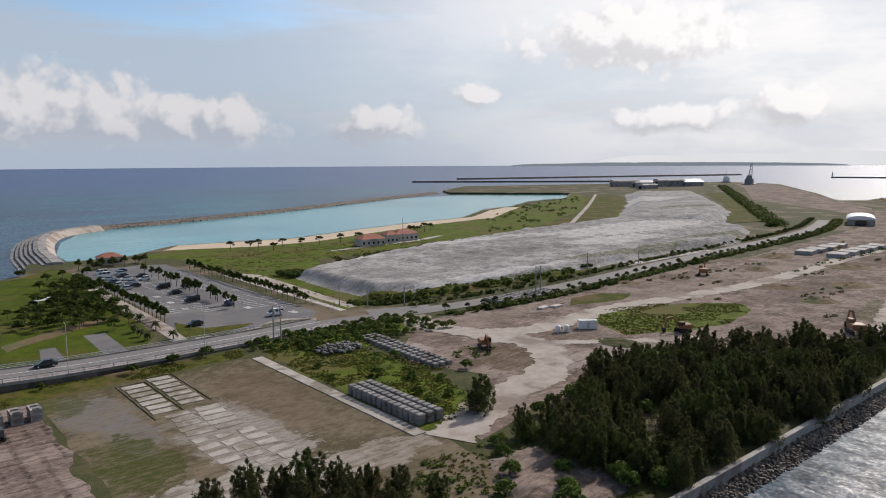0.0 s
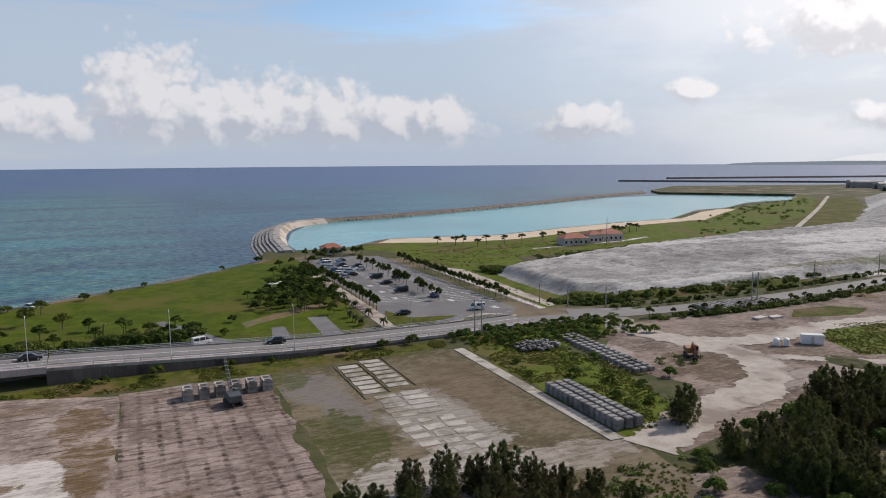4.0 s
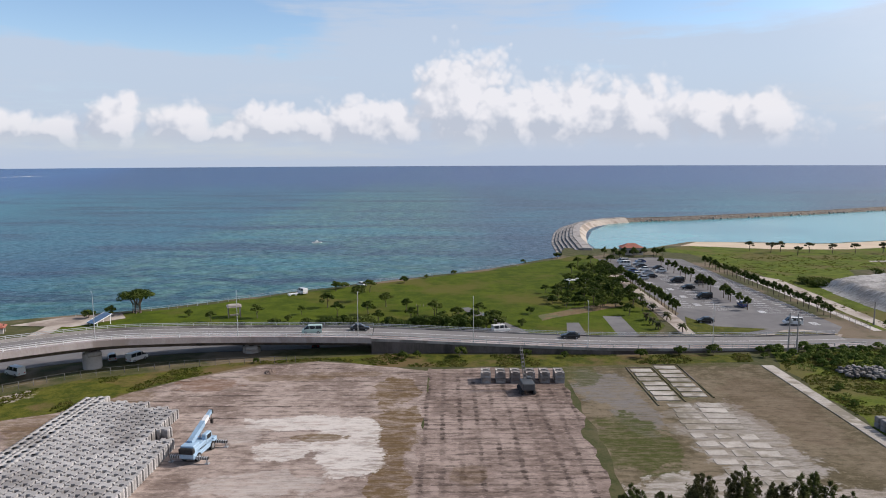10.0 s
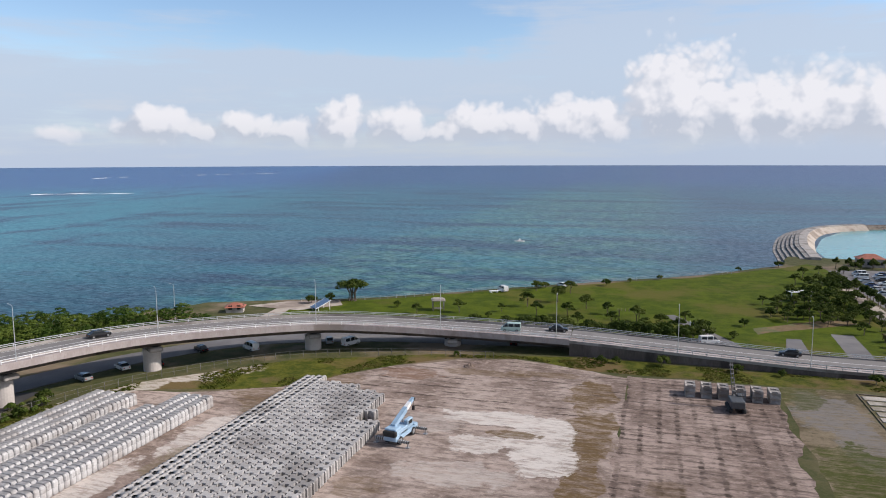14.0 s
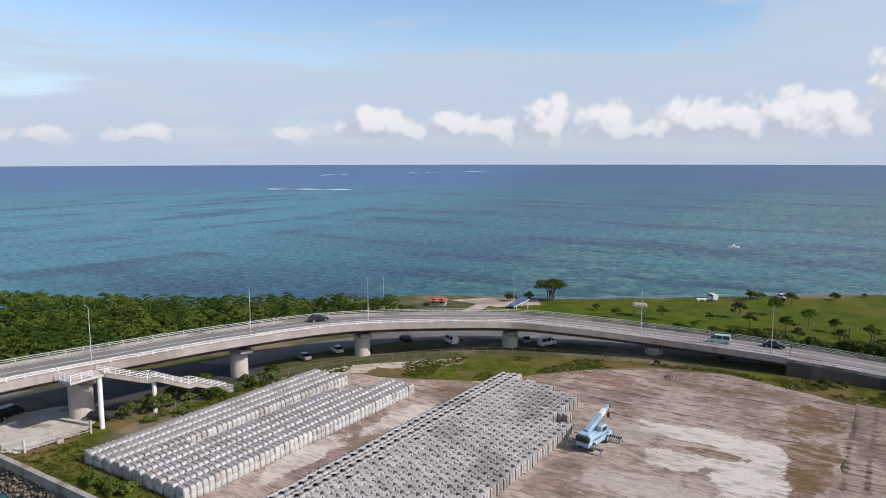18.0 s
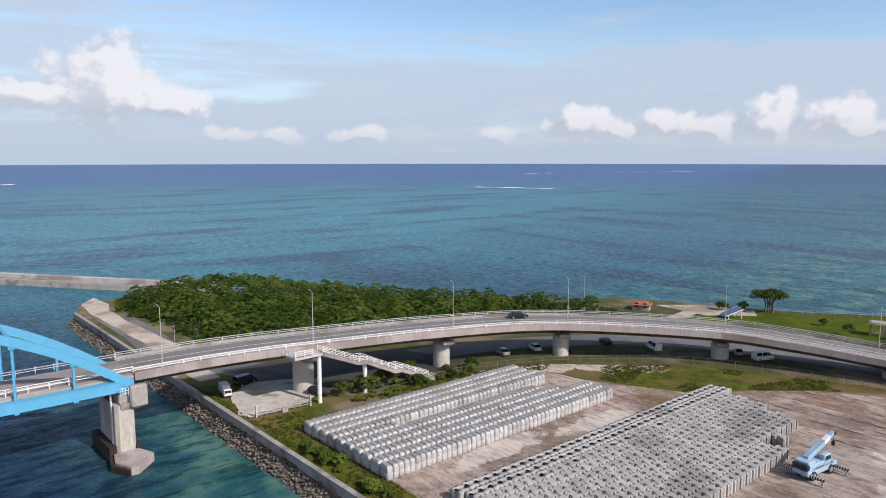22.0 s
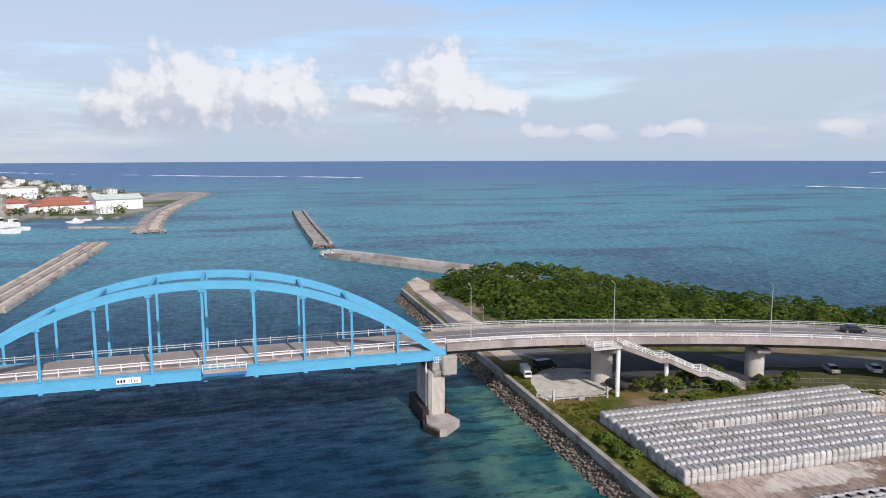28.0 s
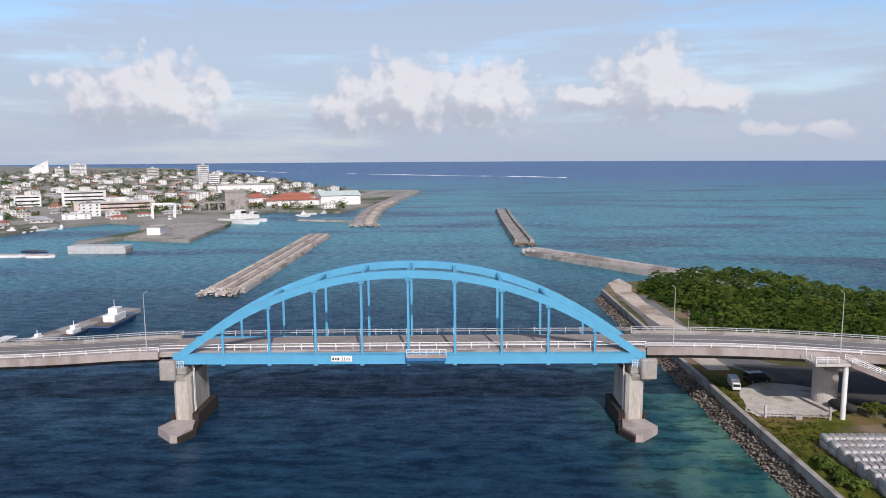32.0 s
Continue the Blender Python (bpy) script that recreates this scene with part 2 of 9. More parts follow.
def sea_water():
    """Sea over sand, reef and deep ground: the bed's colours by place, wave shading painted over them, under one
    rippled surface.
    """
    m, nn, p = material("sea water")
    pos = nn.place()
    s = nn.add("ShaderNodeSeparateXYZ")
    nn.put(s.inputs[0], pos)
    x, y = s.outputs[0], s.outputs[1]
    r = nn.vec("LENGTH", nn.vec("ADD", pos, (0, 45, 0)))
    big = nn.noise(nn.scaled(pos, 1, 1, 0), 0.006, 6.0, 0.62)
    streak = nn.noise(nn.scaled(pos, 0.45, 1.0, 0), 0.012, 7.0, 0.66)
    fine = nn.noise(nn.scaled(pos, 0.7, 1.0, 0), 0.07, 5.0, 0.65)
    # lagoon floor: pale sand and weed
    col = nn.mix(nn.smooth(big, 0.36, 0.64), (0.004, 0.048, 0.100), (0.005, 0.100, 0.145))
    col = nn.mix(nn.math("MULTIPLY", nn.smooth(streak, 0.50, 0.62), 0.8), col, (0.006, 0.036, 0.078))
    col = nn.mix(nn.math("MULTIPLY", nn.smooth(streak, 0.42, 0.32), 0.5), col, (0.018, 0.150, 0.180))
    # a pale turquoise shallow off the park and the point
    shoal = nn.math("MULTIPLY", nn.smooth(r, 520.0, 260.0), nn.smooth(x, -70.0, -210.0))
    col = nn.mix(nn.math("MULTIPLY", shoal, nn.math("MULTIPLY", nn.smooth(big, 0.30, 0.60), 0.75)), col, (0.012, 0.150, 0.185))
    dark_edge = nn.smooth(nn.math("ADD", nn.math("SUBTRACT", y, nn.math("MULTIPLY", x, 0.72)), nn.math("MULTIPLY", streak, 90.0)), 400.0, 300.0)
    col = nn.mix(nn.math("MULTIPLY", nn.math("MULTIPLY", dark_edge, nn.smooth(y, 60.0, 120.0)), 0.88), col, (0.006, 0.034, 0.072))
    # deep water past the reef edge; the edge swings out towards +x
    edge = nn.math("ADD", 900.0, nn.math("MULTIPLY", nn.smooth(x, -420.0, 700.0), 1100.0))
    edge = nn.math("ADD", edge, nn.math("MULTIPLY", nn.math("SUBTRACT", big, 0.5), 700.0))
    past = nn.math("SUBTRACT", r, edge)
    col = nn.mix(nn.smooth(past, -60.0, 500.0), col, (0.009, 0.042, 0.125))
    # the boat channel between the sea walls, darker, with a shallow shelf at the rocks
    chan = nn.math("MULTIPLY", nn.smooth(y, 10.0, -14.0), nn.smooth(x, -330.0, -190.0))
    col = nn.mix(nn.math("MULTIPLY", chan, 0.92), col, (0.003, 0.023, 0.058))
    # harbour: paler sky reflection painted into the water colour
    harbour = nn.math("MULTIPLY", nn.smooth(x, -170.0, -300.0), nn.smooth(y, 20.0, -30.0))
    col = nn.mix(nn.math("MULTIPLY", harbour, 0.55), col, (0.045, 0.135, 0.205))
    shelf = nn.math("MULTIPLY", nn.smooth(nn.math("ADD", y, nn.math("MULTIPLY", nn.noise(pos, 0.05, 4.0), 16.0)), -20.0, 3.0), nn.math("MULTIPLY", nn.smooth(x, -165.0, -125.0), nn.smooth(x, 40.0, -20.0)))
    sand = nn.mix(nn.smooth(nn.noise(pos, 0.11, 4.0), 0.42, 0.62), (0.008, 0.085, 0.095), (0.070, 0.185, 0.140))
    col = nn.mix(nn.math("MULTIPLY", shelf, 0.95), col, sand)
    col = nn.mix(nn.math("MULTIPLY", nn.smooth(fine, 0.52, 0.70), 0.35), col, (0.003, 0.022, 0.05))
    off_shore = nn.smooth(nn.math("MAXIMUM", y, nn.math("MULTIPLY", x, -0.45)), 40.0, 120.0)
    col = nn.mix(nn.math("MULTIPLY", nn.math("MULTIPLY", nn.smooth(x, -60.0, -420.0), off_shore), 0.6), col, (0.014, 0.165, 0.205))
    # bands of weed, and wind rows put in as colour, lying along the shore on either side of the point
    ahead = nn.noise(nn.scaled(pos, 0.22, 1.0, 0), 0.022, 8.0, 0.72)
    aside = nn.noise(nn.scaled(pos, 1.0, 0.22, 0), 0.022, 8.0, 0.72)
    side_f = nn.smooth(nn.math("ADD", x, nn.math("MULTIPLY", y, 0.4)), -60.0, -360.0)
    bands = nn.math("ADD", nn.math("MULTIPLY", aside, side_f), nn.math("MULTIPLY", ahead, nn.math("SUBTRACT", 1.0, side_f)))
    open_sea = nn.smooth(nn.math("MAXIMUM", y, nn.math("MULTIPLY", x, -0.45)), 40.0, 120.0)
    col = nn.mix(nn.math("MULTIPLY", nn.math("MULTIPLY", nn.smooth(bands, 0.50, 0.585), open_sea), 0.85), col, (0.002, 0.020, 0.054))
    col = nn.mix(nn.math("MULTIPLY", nn.math("MULTIPLY", nn.smooth(bands, 0.47, 0.39), open_sea), 0.60), col, (0.010, 0.165, 0.198))
    # bluer with distance from (0, -45)
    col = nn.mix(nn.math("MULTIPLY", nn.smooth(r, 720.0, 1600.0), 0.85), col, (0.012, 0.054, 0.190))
    # swell: light and shade of the longer waves, put into the colour
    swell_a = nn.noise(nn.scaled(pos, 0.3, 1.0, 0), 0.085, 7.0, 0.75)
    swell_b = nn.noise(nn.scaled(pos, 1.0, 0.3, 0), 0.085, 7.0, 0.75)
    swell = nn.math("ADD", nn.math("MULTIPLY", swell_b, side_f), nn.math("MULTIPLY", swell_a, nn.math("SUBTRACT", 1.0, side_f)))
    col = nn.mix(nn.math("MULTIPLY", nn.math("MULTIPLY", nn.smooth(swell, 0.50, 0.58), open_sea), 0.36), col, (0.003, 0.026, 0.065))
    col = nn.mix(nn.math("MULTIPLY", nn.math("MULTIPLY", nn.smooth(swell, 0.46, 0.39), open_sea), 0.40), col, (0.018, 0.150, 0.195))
    # chop: the small waves' shaded and lit faces painted into the colour, lying along the shore
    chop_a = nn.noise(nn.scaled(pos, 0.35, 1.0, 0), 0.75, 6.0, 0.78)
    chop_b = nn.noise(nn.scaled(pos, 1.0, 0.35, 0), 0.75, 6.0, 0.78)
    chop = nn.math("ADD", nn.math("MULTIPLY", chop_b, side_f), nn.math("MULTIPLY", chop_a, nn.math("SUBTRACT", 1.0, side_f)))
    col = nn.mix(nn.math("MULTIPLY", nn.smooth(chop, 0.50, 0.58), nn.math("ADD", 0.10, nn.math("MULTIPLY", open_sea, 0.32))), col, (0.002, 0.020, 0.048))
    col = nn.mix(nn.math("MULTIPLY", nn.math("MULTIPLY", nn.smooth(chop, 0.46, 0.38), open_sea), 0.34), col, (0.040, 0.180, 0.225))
    # ripples of the calm channel, their shade and sheen painted as tones
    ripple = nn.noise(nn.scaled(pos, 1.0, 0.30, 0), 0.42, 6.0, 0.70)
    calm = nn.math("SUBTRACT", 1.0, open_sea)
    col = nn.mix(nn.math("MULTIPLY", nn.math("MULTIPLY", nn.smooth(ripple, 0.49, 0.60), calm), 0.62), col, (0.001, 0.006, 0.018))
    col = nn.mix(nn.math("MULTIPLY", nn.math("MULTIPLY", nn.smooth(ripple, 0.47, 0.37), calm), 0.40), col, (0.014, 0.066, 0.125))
    # wave slopes: short chop, and a longer swell that is drawn out across the wind
    tilt = nn.vec("SUBTRACT", nn.noise(nn.scaled(pos, 1.0, 0.8, 1), 1.9, 3.0, 0.62, 1), (0.5, 0.5, 0.5))
    tilt2 = nn.vec("SUBTRACT", nn.noise(nn.scaled(pos, 0.9, 1.0, 1), 0.30, 3.0, 0.62, 1), (0.5, 0.5, 0.5))
    slope = nn.vec("ADD", nn.scaled(tilt, 0.30, 0.30, 0), nn.scaled(tilt2, 0.16, 0.16, 0))
    normal = nn.vec("NORMALIZE", nn.vec("ADD", slope, (0, 0, 1)))
    body = nn.add("ShaderNodeBsdfDiffuse")
    # colour raised with distance from (0, -45), most towards -x
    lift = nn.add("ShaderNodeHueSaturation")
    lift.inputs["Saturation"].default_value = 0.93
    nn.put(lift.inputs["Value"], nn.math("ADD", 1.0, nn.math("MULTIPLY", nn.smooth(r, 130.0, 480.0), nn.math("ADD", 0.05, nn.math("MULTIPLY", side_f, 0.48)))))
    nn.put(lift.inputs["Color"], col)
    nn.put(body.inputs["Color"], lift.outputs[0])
    gloss = nn.add("ShaderNodeBsdfGlossy")
    gloss.inputs["Color"].default_value = (1, 1, 1, 1)
    gloss.inputs["Roughness"].default_value = 0.30
    nn.put(gloss.inputs["Normal"], normal)
    fres = nn.add("ShaderNodeFresnel")
    fres.inputs["IOR"].default_value = 1.30
    nn.put(fres.inputs["Normal"], normal)
    # at low angles the waves hide each other, so that the gloss stays short of a mirror's
    facing = nn.math("ADD", nn.math("MULTIPLY", chop, open_sea), nn.math("MULTIPLY", ripple, calm))
    share = nn.math("MULTIPLY", nn.math("MULTIPLY", nn.math("MINIMUM", fres.outputs[0], 0.5), 0.52), nn.math("ADD", 0.68, nn.math("MULTIPLY", nn.smooth(facing, 0.60, 0.40), 0.68)))
    mx = nn.add("ShaderNodeMixShader")
    nn.put(mx.inputs[0], share)
    nn.put(mx.inputs[1], body.outputs[0])
    nn.put(mx.inputs[2], gloss.outputs[0])
    o = [q for q in nn.tree.nodes if q.bl_idname == "ShaderNodeOutputMaterial"][0]
    nn.put(o.inputs[0], mx.outputs[0])
    nn.tree.nodes.remove(p)
    return m


def spots_over(nn, pos, col, spots, wob):
    """Stains with ragged edges: rows of x, y, half width, half depth, strength, colour."""
    worn = nn.math("ADD", 0.35, nn.math("MULTIPLY", nn.smooth(nn.noise(nn.scaled(pos, 0.35, 1.6, 1), 0.8, 7.0, 0.72), 0.40, 0.56), 0.65))
    for x, y, rx, ry, k, c in spots:
        d = nn.vec("LENGTH", nn.scaled(nn.vec("SUBTRACT", pos, (x, y, 3.0)), 1 / rx, 1 / ry, 0))
        f = nn.smooth(nn.math("ADD", d, nn.math("MULTIPLY", nn.math("SUBTRACT", wob, 0.5), 2.0)), 1.06, 0.88)
        col = nn.mix(nn.math("MULTIPLY", nn.math("MULTIPLY", f, k), worn), col, c)
    return col


def lines_over(nn, pos, axis, period, width, grain):
    """Broken parallel lines across one axis: 1 on a line, 0 between."""
    sp = nn.add("ShaderNodeSeparateXYZ")
    nn.put(sp.inputs[0], pos)
    u = nn.math("FRACT", nn.math("DIVIDE", sp.outputs[axis], period))
    d = nn.math("MULTIPLY", nn.math("ABSOLUTE", nn.math("SUBTRACT", u, 0.5)), period)
    return nn.smooth(nn.math("ADD", d, nn.math("MULTIPLY", nn.math("SUBTRACT", grain, 0.5), 2.6 * width)), width, width * 0.35)


def yard_earth(name, light, dark, rows, spots=(), streak=0.7, across=0.0):
    """Bare coral earth, streaked by wheels, with the prints of blocks that stood on it in rows."""
    m, nn, p = material(name)
    pos = nn.place()
    a = nn.noise(pos, 0.10, 6.0, 0.65)
    b = nn.noise(nn.scaled(pos, 0.30, 1.9, 1), 0.55, 6.0, 0.68)
    c = nn.noise(nn.scaled(pos, 0.6, 1.3, 1), 1.5, 5.0, 0.66)
    wob = nn.noise(pos, 0.26, 8.0, 0.66)
    col = nn.mix(nn.smooth(a, 0.38, 0.60), dark, light)
    col = nn.mix(nn.math("MULTIPLY", nn.smooth(b, 0.50, 0.62), streak * 0.8), col, tuple(v * 0.62 for v in dark))
    e = nn.noise(nn.scaled(pos, 0.8, 1.2, 1), 0.75, 8.0, 0.72)
    col = nn.mix(nn.math("MULTIPLY", nn.smooth(e, 0.53, 0.62), 0.50), col, tuple(v * 0.55 for v in dark))
    col = nn.mix(nn.math("MULTIPLY", nn.smooth(e, 0.47, 0.38), 0.55), col, tuple(min(1, v * 1.2) for v in light))
    warp = nn.vec("ADD", pos, nn.scaled(nn.vec("SUBTRACT", nn.noise(pos, 0.30, 5.0, 0.65, 1), (0.5, 0.5, 0.5)), 0.9, 0.9, 0))
    if rows:
        patchy = nn.smooth(nn.noise(pos, 0.16, 4.0, 0.6), 0.34, 0.52)
        down = lines_over(nn, warp, 0, rows, 0.55, c)
        over = nn.math("MULTIPLY", lines_over(nn, warp, 1, 1.9, 0.34, c), nn.math("ADD", 0.25, nn.math("MULTIPLY", nn.smooth(nn.noise(nn.scaled(pos, 0.5, 1.2, 1), 0.9, 3.0), 0.46, 0.54), 0.75)))
        both = nn.math("MAXIMUM", nn.math("MULTIPLY", down, nn.math("MULTIPLY", nn.math("ADD", 0.42, nn.math("MULTIPLY", lines_over(nn, warp, 1, 1.9, 0.62, c), 0.58)), nn.math("ADD", 0.35, nn.math("MULTIPLY", nn.smooth(nn.noise(nn.scaled(pos, 0.7, 0.5, 1), 0.40, 4.0, 0.65), 0.42, 0.56), 0.65)))), nn.math("MULTIPLY", over, 0.66))
        col = nn.mix(nn.math("MULTIPLY", nn.math("MULTIPLY", both, 0.95), nn.math("ADD", 0.50, nn.math("MULTIPLY", patchy, 0.50))), col, tuple(v * 0.26 for v in dark))
    if across:
        sp = nn.add("ShaderNodeSeparateXYZ")
        nn.put(sp.inputs[0], pos)
        keep = nn.smooth(nn.noise(nn.scaled(pos, 0.4, 1.3, 1), 0.30, 5.0, 0.68), 0.46, 0.58)
        north = nn.math("ADD", 0.25, nn.math("MULTIPLY", nn.smooth(sp.outputs[1], 48.0, 66.0), 0.75))
        col = nn.mix(nn.math("MULTIPLY", nn.math("MULTIPLY", lines_over(nn, warp, 1, across, 0.40, c), keep), nn.math("MULTIPLY", north, 0.9)), col, tuple(v * 0.34 for v in dark))
    col = spots_over(nn, pos, col, spots, wob)
    col = nn.mix(nn.math("MULTIPLY", nn.smooth(c, 0.50, 0.70), 0.25), col, tuple(min(1, v * 1.25) for v in light))
    col = nn.mix(nn.math("MULTIPLY", nn.smooth(c, 0.49, 0.30), 0.30), col, tuple(v * 0.55 for v in dark))
    nn.put(p.inputs["Base Color"], col)
    p.inputs["Roughness"].default_value = 0.95
    p.inputs["Diffuse Roughness"].default_value = 0.25
    p.inputs["Specular IOR Level"].default_value = 0.1
    relief(nn, p, nn.math("ADD", b, nn.math("MULTIPLY", c, 0.4)), 0.5, 0.25)
    return m


def paint(name, c, rough=0.35, metal=0.0, var=0.12):
    return surface(name, tuple(v * (1 - var) for v in c), tuple(min(1, v * (1 + var)) for v in c), 0.5, 3.0, rough, 0.03, metal=metal)


M_SEA = sea_water()
M_LAGOON = surface("lagoon water", (0.070, 0.265, 0.295), (0.105, 0.325, 0.35), 0.02, 0.5, 0.2, 0.15, (0.05, 0.215, 0.25), 0.008, spec=0.25)
M_SCRUB = surface("scrub ground", (0.048, 0.058, 0.017), (0.095, 0.088, 0.038), 0.30, 2.5, 0.95, 0.5, (0.19, 0.145, 0.10), 0.035, spec=0.2)
M_LAWN = surface("mown lawn", (0.044, 0.068, 0.004), (0.085, 0.112, 0.007), 0.22, 2.2, 0.95, 0.5, (0.104, 0.098, 0.020), 0.035, spec=0.1)
M_WEEDS = surface("rough grass", (0.040, 0.056, 0.007), (0.112, 0.112, 0.018), 0.45, 2.0, 0.95, 0.9, (0.140, 0.100, 0.045), 0.07, spec=0.1)
M_FOOT = surface("rough grass with bare sand", (0.040, 0.056, 0.007), (0.112, 0.112, 0.018), 0.45, 2.0, 0.95, 0.9, (0.140, 0.100, 0.045), 0.07, spec=0.1)
nf = Nodes(M_FOOT.node_tree, fresh=False)
pf = [q for q in nf.tree.nodes if q.bl_idname == "ShaderNodeBsdfPrincipled"][0]
at_foot = nf.place()
nf.put(pf.inputs["Base Color"], spots_over(nf, at_foot, pf.inputs["Base Color"].links[0].from_socket, [(-92, 60, 5, 8, 0.95, (0.47, 0.42, 0.37)), (-86, 69, 6, 5, 0.95, (0.47, 0.42, 0.37)), (-79.5, 75.5, 5, 3.5, 0.9, (0.42, 0.36, 0.31)), (-96, 48, 3, 8, 0.7, (0.40, 0.35, 0.29)), (-60, 84, 6, 3, 0.5, (0.17, 0.11, 0.05))], nf.noise(at_foot, 0.26, 8.0, 0.66)))
M_VERGE = surface("tall green grass", (0.058, 0.086, 0.009), (0.128, 0.158, 0.018), 0.25, 1.6, 0.95, 0.9, (0.125, 0.112, 0.035), 0.05, spec=0.1)
M_TOWN = surface("town ground", (0.16, 0.155, 0.14), (0.26, 0.25, 0.23), 0.03, 0.4, 0.95, 0.2, (0.06, 0.078, 0.028), 0.014, patch_at=(0.5, 0.6))
M_DRY = surface("dry brown grass", (0.120, 0.078, 0.030), (0.185, 0.125, 0.058), 0.5, 3.0, 0.95, 0.5, (0.10, 0.105, 0.035), 0.16)
M_OLIVE = surface("thin grass on earth", (0.080, 0.074, 0.030), (0.145, 0.118, 0.072), 0.25, 3.0, 0.95, 0.5, (0.185, 0.155, 0.130), 0.07, spec=0.2)
PAN, BROWN, GREEN, GREY = (0.46, 0.41, 0.375), (0.135, 0.088, 0.040), (0.060, 0.072, 0.014), (0.20, 0.185, 0.175)
CHALK = (0.60, 0.555, 0.515)
M_YARD = yard_earth("yard earth", (0.40, 0.325, 0.285), (0.20, 0.150, 0.126), 0,
                    [(-10, 78, 4.2, 9, 0.95, BROWN), (-9.2, 60, 4.4, 12, 0.97, BROWN), (-8.4, 40, 2.8, 14, 0.97, BROWN), (-9, 16, 3.2, 14, 0.9, BROWN), (-32, 86, 9, 2.2, 0.6, BROWN), (-45, 82, 6, 4, 0.8, (0.17, 0.095, 0.060)), (-20, 88, 8, 2.0, 0.6, BROWN),
                     (-23, 62.5, 10, 3.2, 0.95, CHALK), (-15.5, 56, 5.5, 8, 0.97, CHALK), (-13.8, 48.5, 4.6, 5.5, 0.97, CHALK), (-24, 52, 4.0, 4.0, 0.85, CHALK), (-20, 56.6, 4.6, 1.6, 0.9, BROWN), (-25, 41, 8, 4, 0.75, PAN), (-33, 58, 5, 4, 0.6, PAN),
                     (-69, 24, 2.6, 9, 0.75, CHALK), (-66, 44, 3.2, 9, 0.75, CHALK), (-63, 34, 3.4, 7, 0.85, (0.17, 0.135, 0.085)), (-60, 56, 6, 7, 0.85, (0.150, 0.115, 0.075)), (-66, 62, 7, 5, 0.7, BROWN), (-20, 26, 14, 5, 0.5, PAN), (-36, 34, 4, 3, 0.5, BROWN), (-58, 74, 5, 6, 0.6, BROWN)], 0.7, 2.75)
M_PRINTS = yard_earth("printed earth", (0.355, 0.278, 0.242), (0.185, 0.137, 0.115), 2.75, [(-1, 20, 3, 5, 0.8, BROWN), (2, 44, 3, 3, 0.4, BROWN), (16, 20, 6, 10, 0.5, PAN)])
M_DIRT = yard_earth("earthworks", (0.33, 0.258, 0.215), (0.155, 0.113, 0.092), 0, [(104, 58, 8, 12, 0.85, (0.12, 0.085, 0.05)), (88, 78, 8, 14, 0.7, PAN), (120, 46, 14, 5, 0.5, PAN), (130, 62, 9, 7, 0.6, (0.11, 0.08, 0.055)), (128, 88, 16, 5, 0.5, (0.33, 0.27, 0.22)),
                                                                              (200, 80, 40, 6, 0.5, (0.30, 0.24, 0.20)), (230, 50, 40, 8, 0.6, (0.10, 0.07, 0.055)), (280, 76, 50, 5, 0.6, (0.33, 0.27, 0.22)), (340, 60, 60, 8, 0.5, (0.12, 0.085, 0.065)), (240, 22, 50, 8, 0.6, GREEN)])
M_EAST = yard_earth("stony yard with thin grass", (0.215, 0.172, 0.118), (0.118, 0.096, 0.055), 0,
                    [(28, 80, 5.5, 10, 0.9, GREY), (30, 66, 4, 9, 0.8, GREY), (27, 55, 6, 12, 0.92, GREEN), (25, 90, 4, 9, 0.8, GREEN), (40, 96, 26, 4, 0.7, GREEN), (43, 54, 7.5, 17, 0.95, (0.37, 0.335, 0.30)), (36, 37, 17, 7, 0.9, (0.46, 0.42, 0.38)), (52, 35, 12, 5, 0.8, (0.40, 0.345, 0.30)),
                     (55, 70, 7, 18, 0.5, (0.15, 0.105, 0.07)), (40, 60, 6, 12, 0.5, (0.28, 0.25, 0.22)), (40, 82, 5, 10, 0.6, GREEN), (26, 20, 8, 14, 0.7, (0.30, 0.26, 0.23))], 0.45)
M_SLAB = surface("worn concrete slab", (0.30, 0.27, 0.235), (0.43, 0.395, 0.355), 0.35, 3.0, 0.9, 0.25, (0.20, 0.175, 0.135), 0.16, rand=0.2)
# stains, plus the shade on girder sides and retaining wall painted in
M_GIRDER = surface("stained girder concrete with painted shade", (0.085, 0.068, 0.060), (0.145, 0.118, 0.106), 0.4, 3.0, 0.85, 0.2, (0.050, 0.039, 0.035), 0.2, stretch=(1, 1, 0.3))
M_TRACK = surface("gravel track", (0.37, 0.315, 0.265), (0.50, 0.44, 0.385), 0.4, 4.0, 0.95, 0.4, (0.25, 0.20, 0.165), 0.10)
M_WHITE_SAND = surface("white coral sand", (0.42, 0.385, 0.36), (0.58, 0.55, 0.52), 0.3, 2.0, 0.95, 0.4, (0.33, 0.29, 0.26), 0.09)
M_GRAVEL = surface("coral gravel with grass", (0.34, 0.31, 0.28), (0.50, 0.47, 0.435), 0.5, 3.0, 0.95, 0.3, (0.17, 0.155, 0.09), 0.22, patch_at=(0.56, 0.70))
LIME = (0.66, 0.63, 0.60)
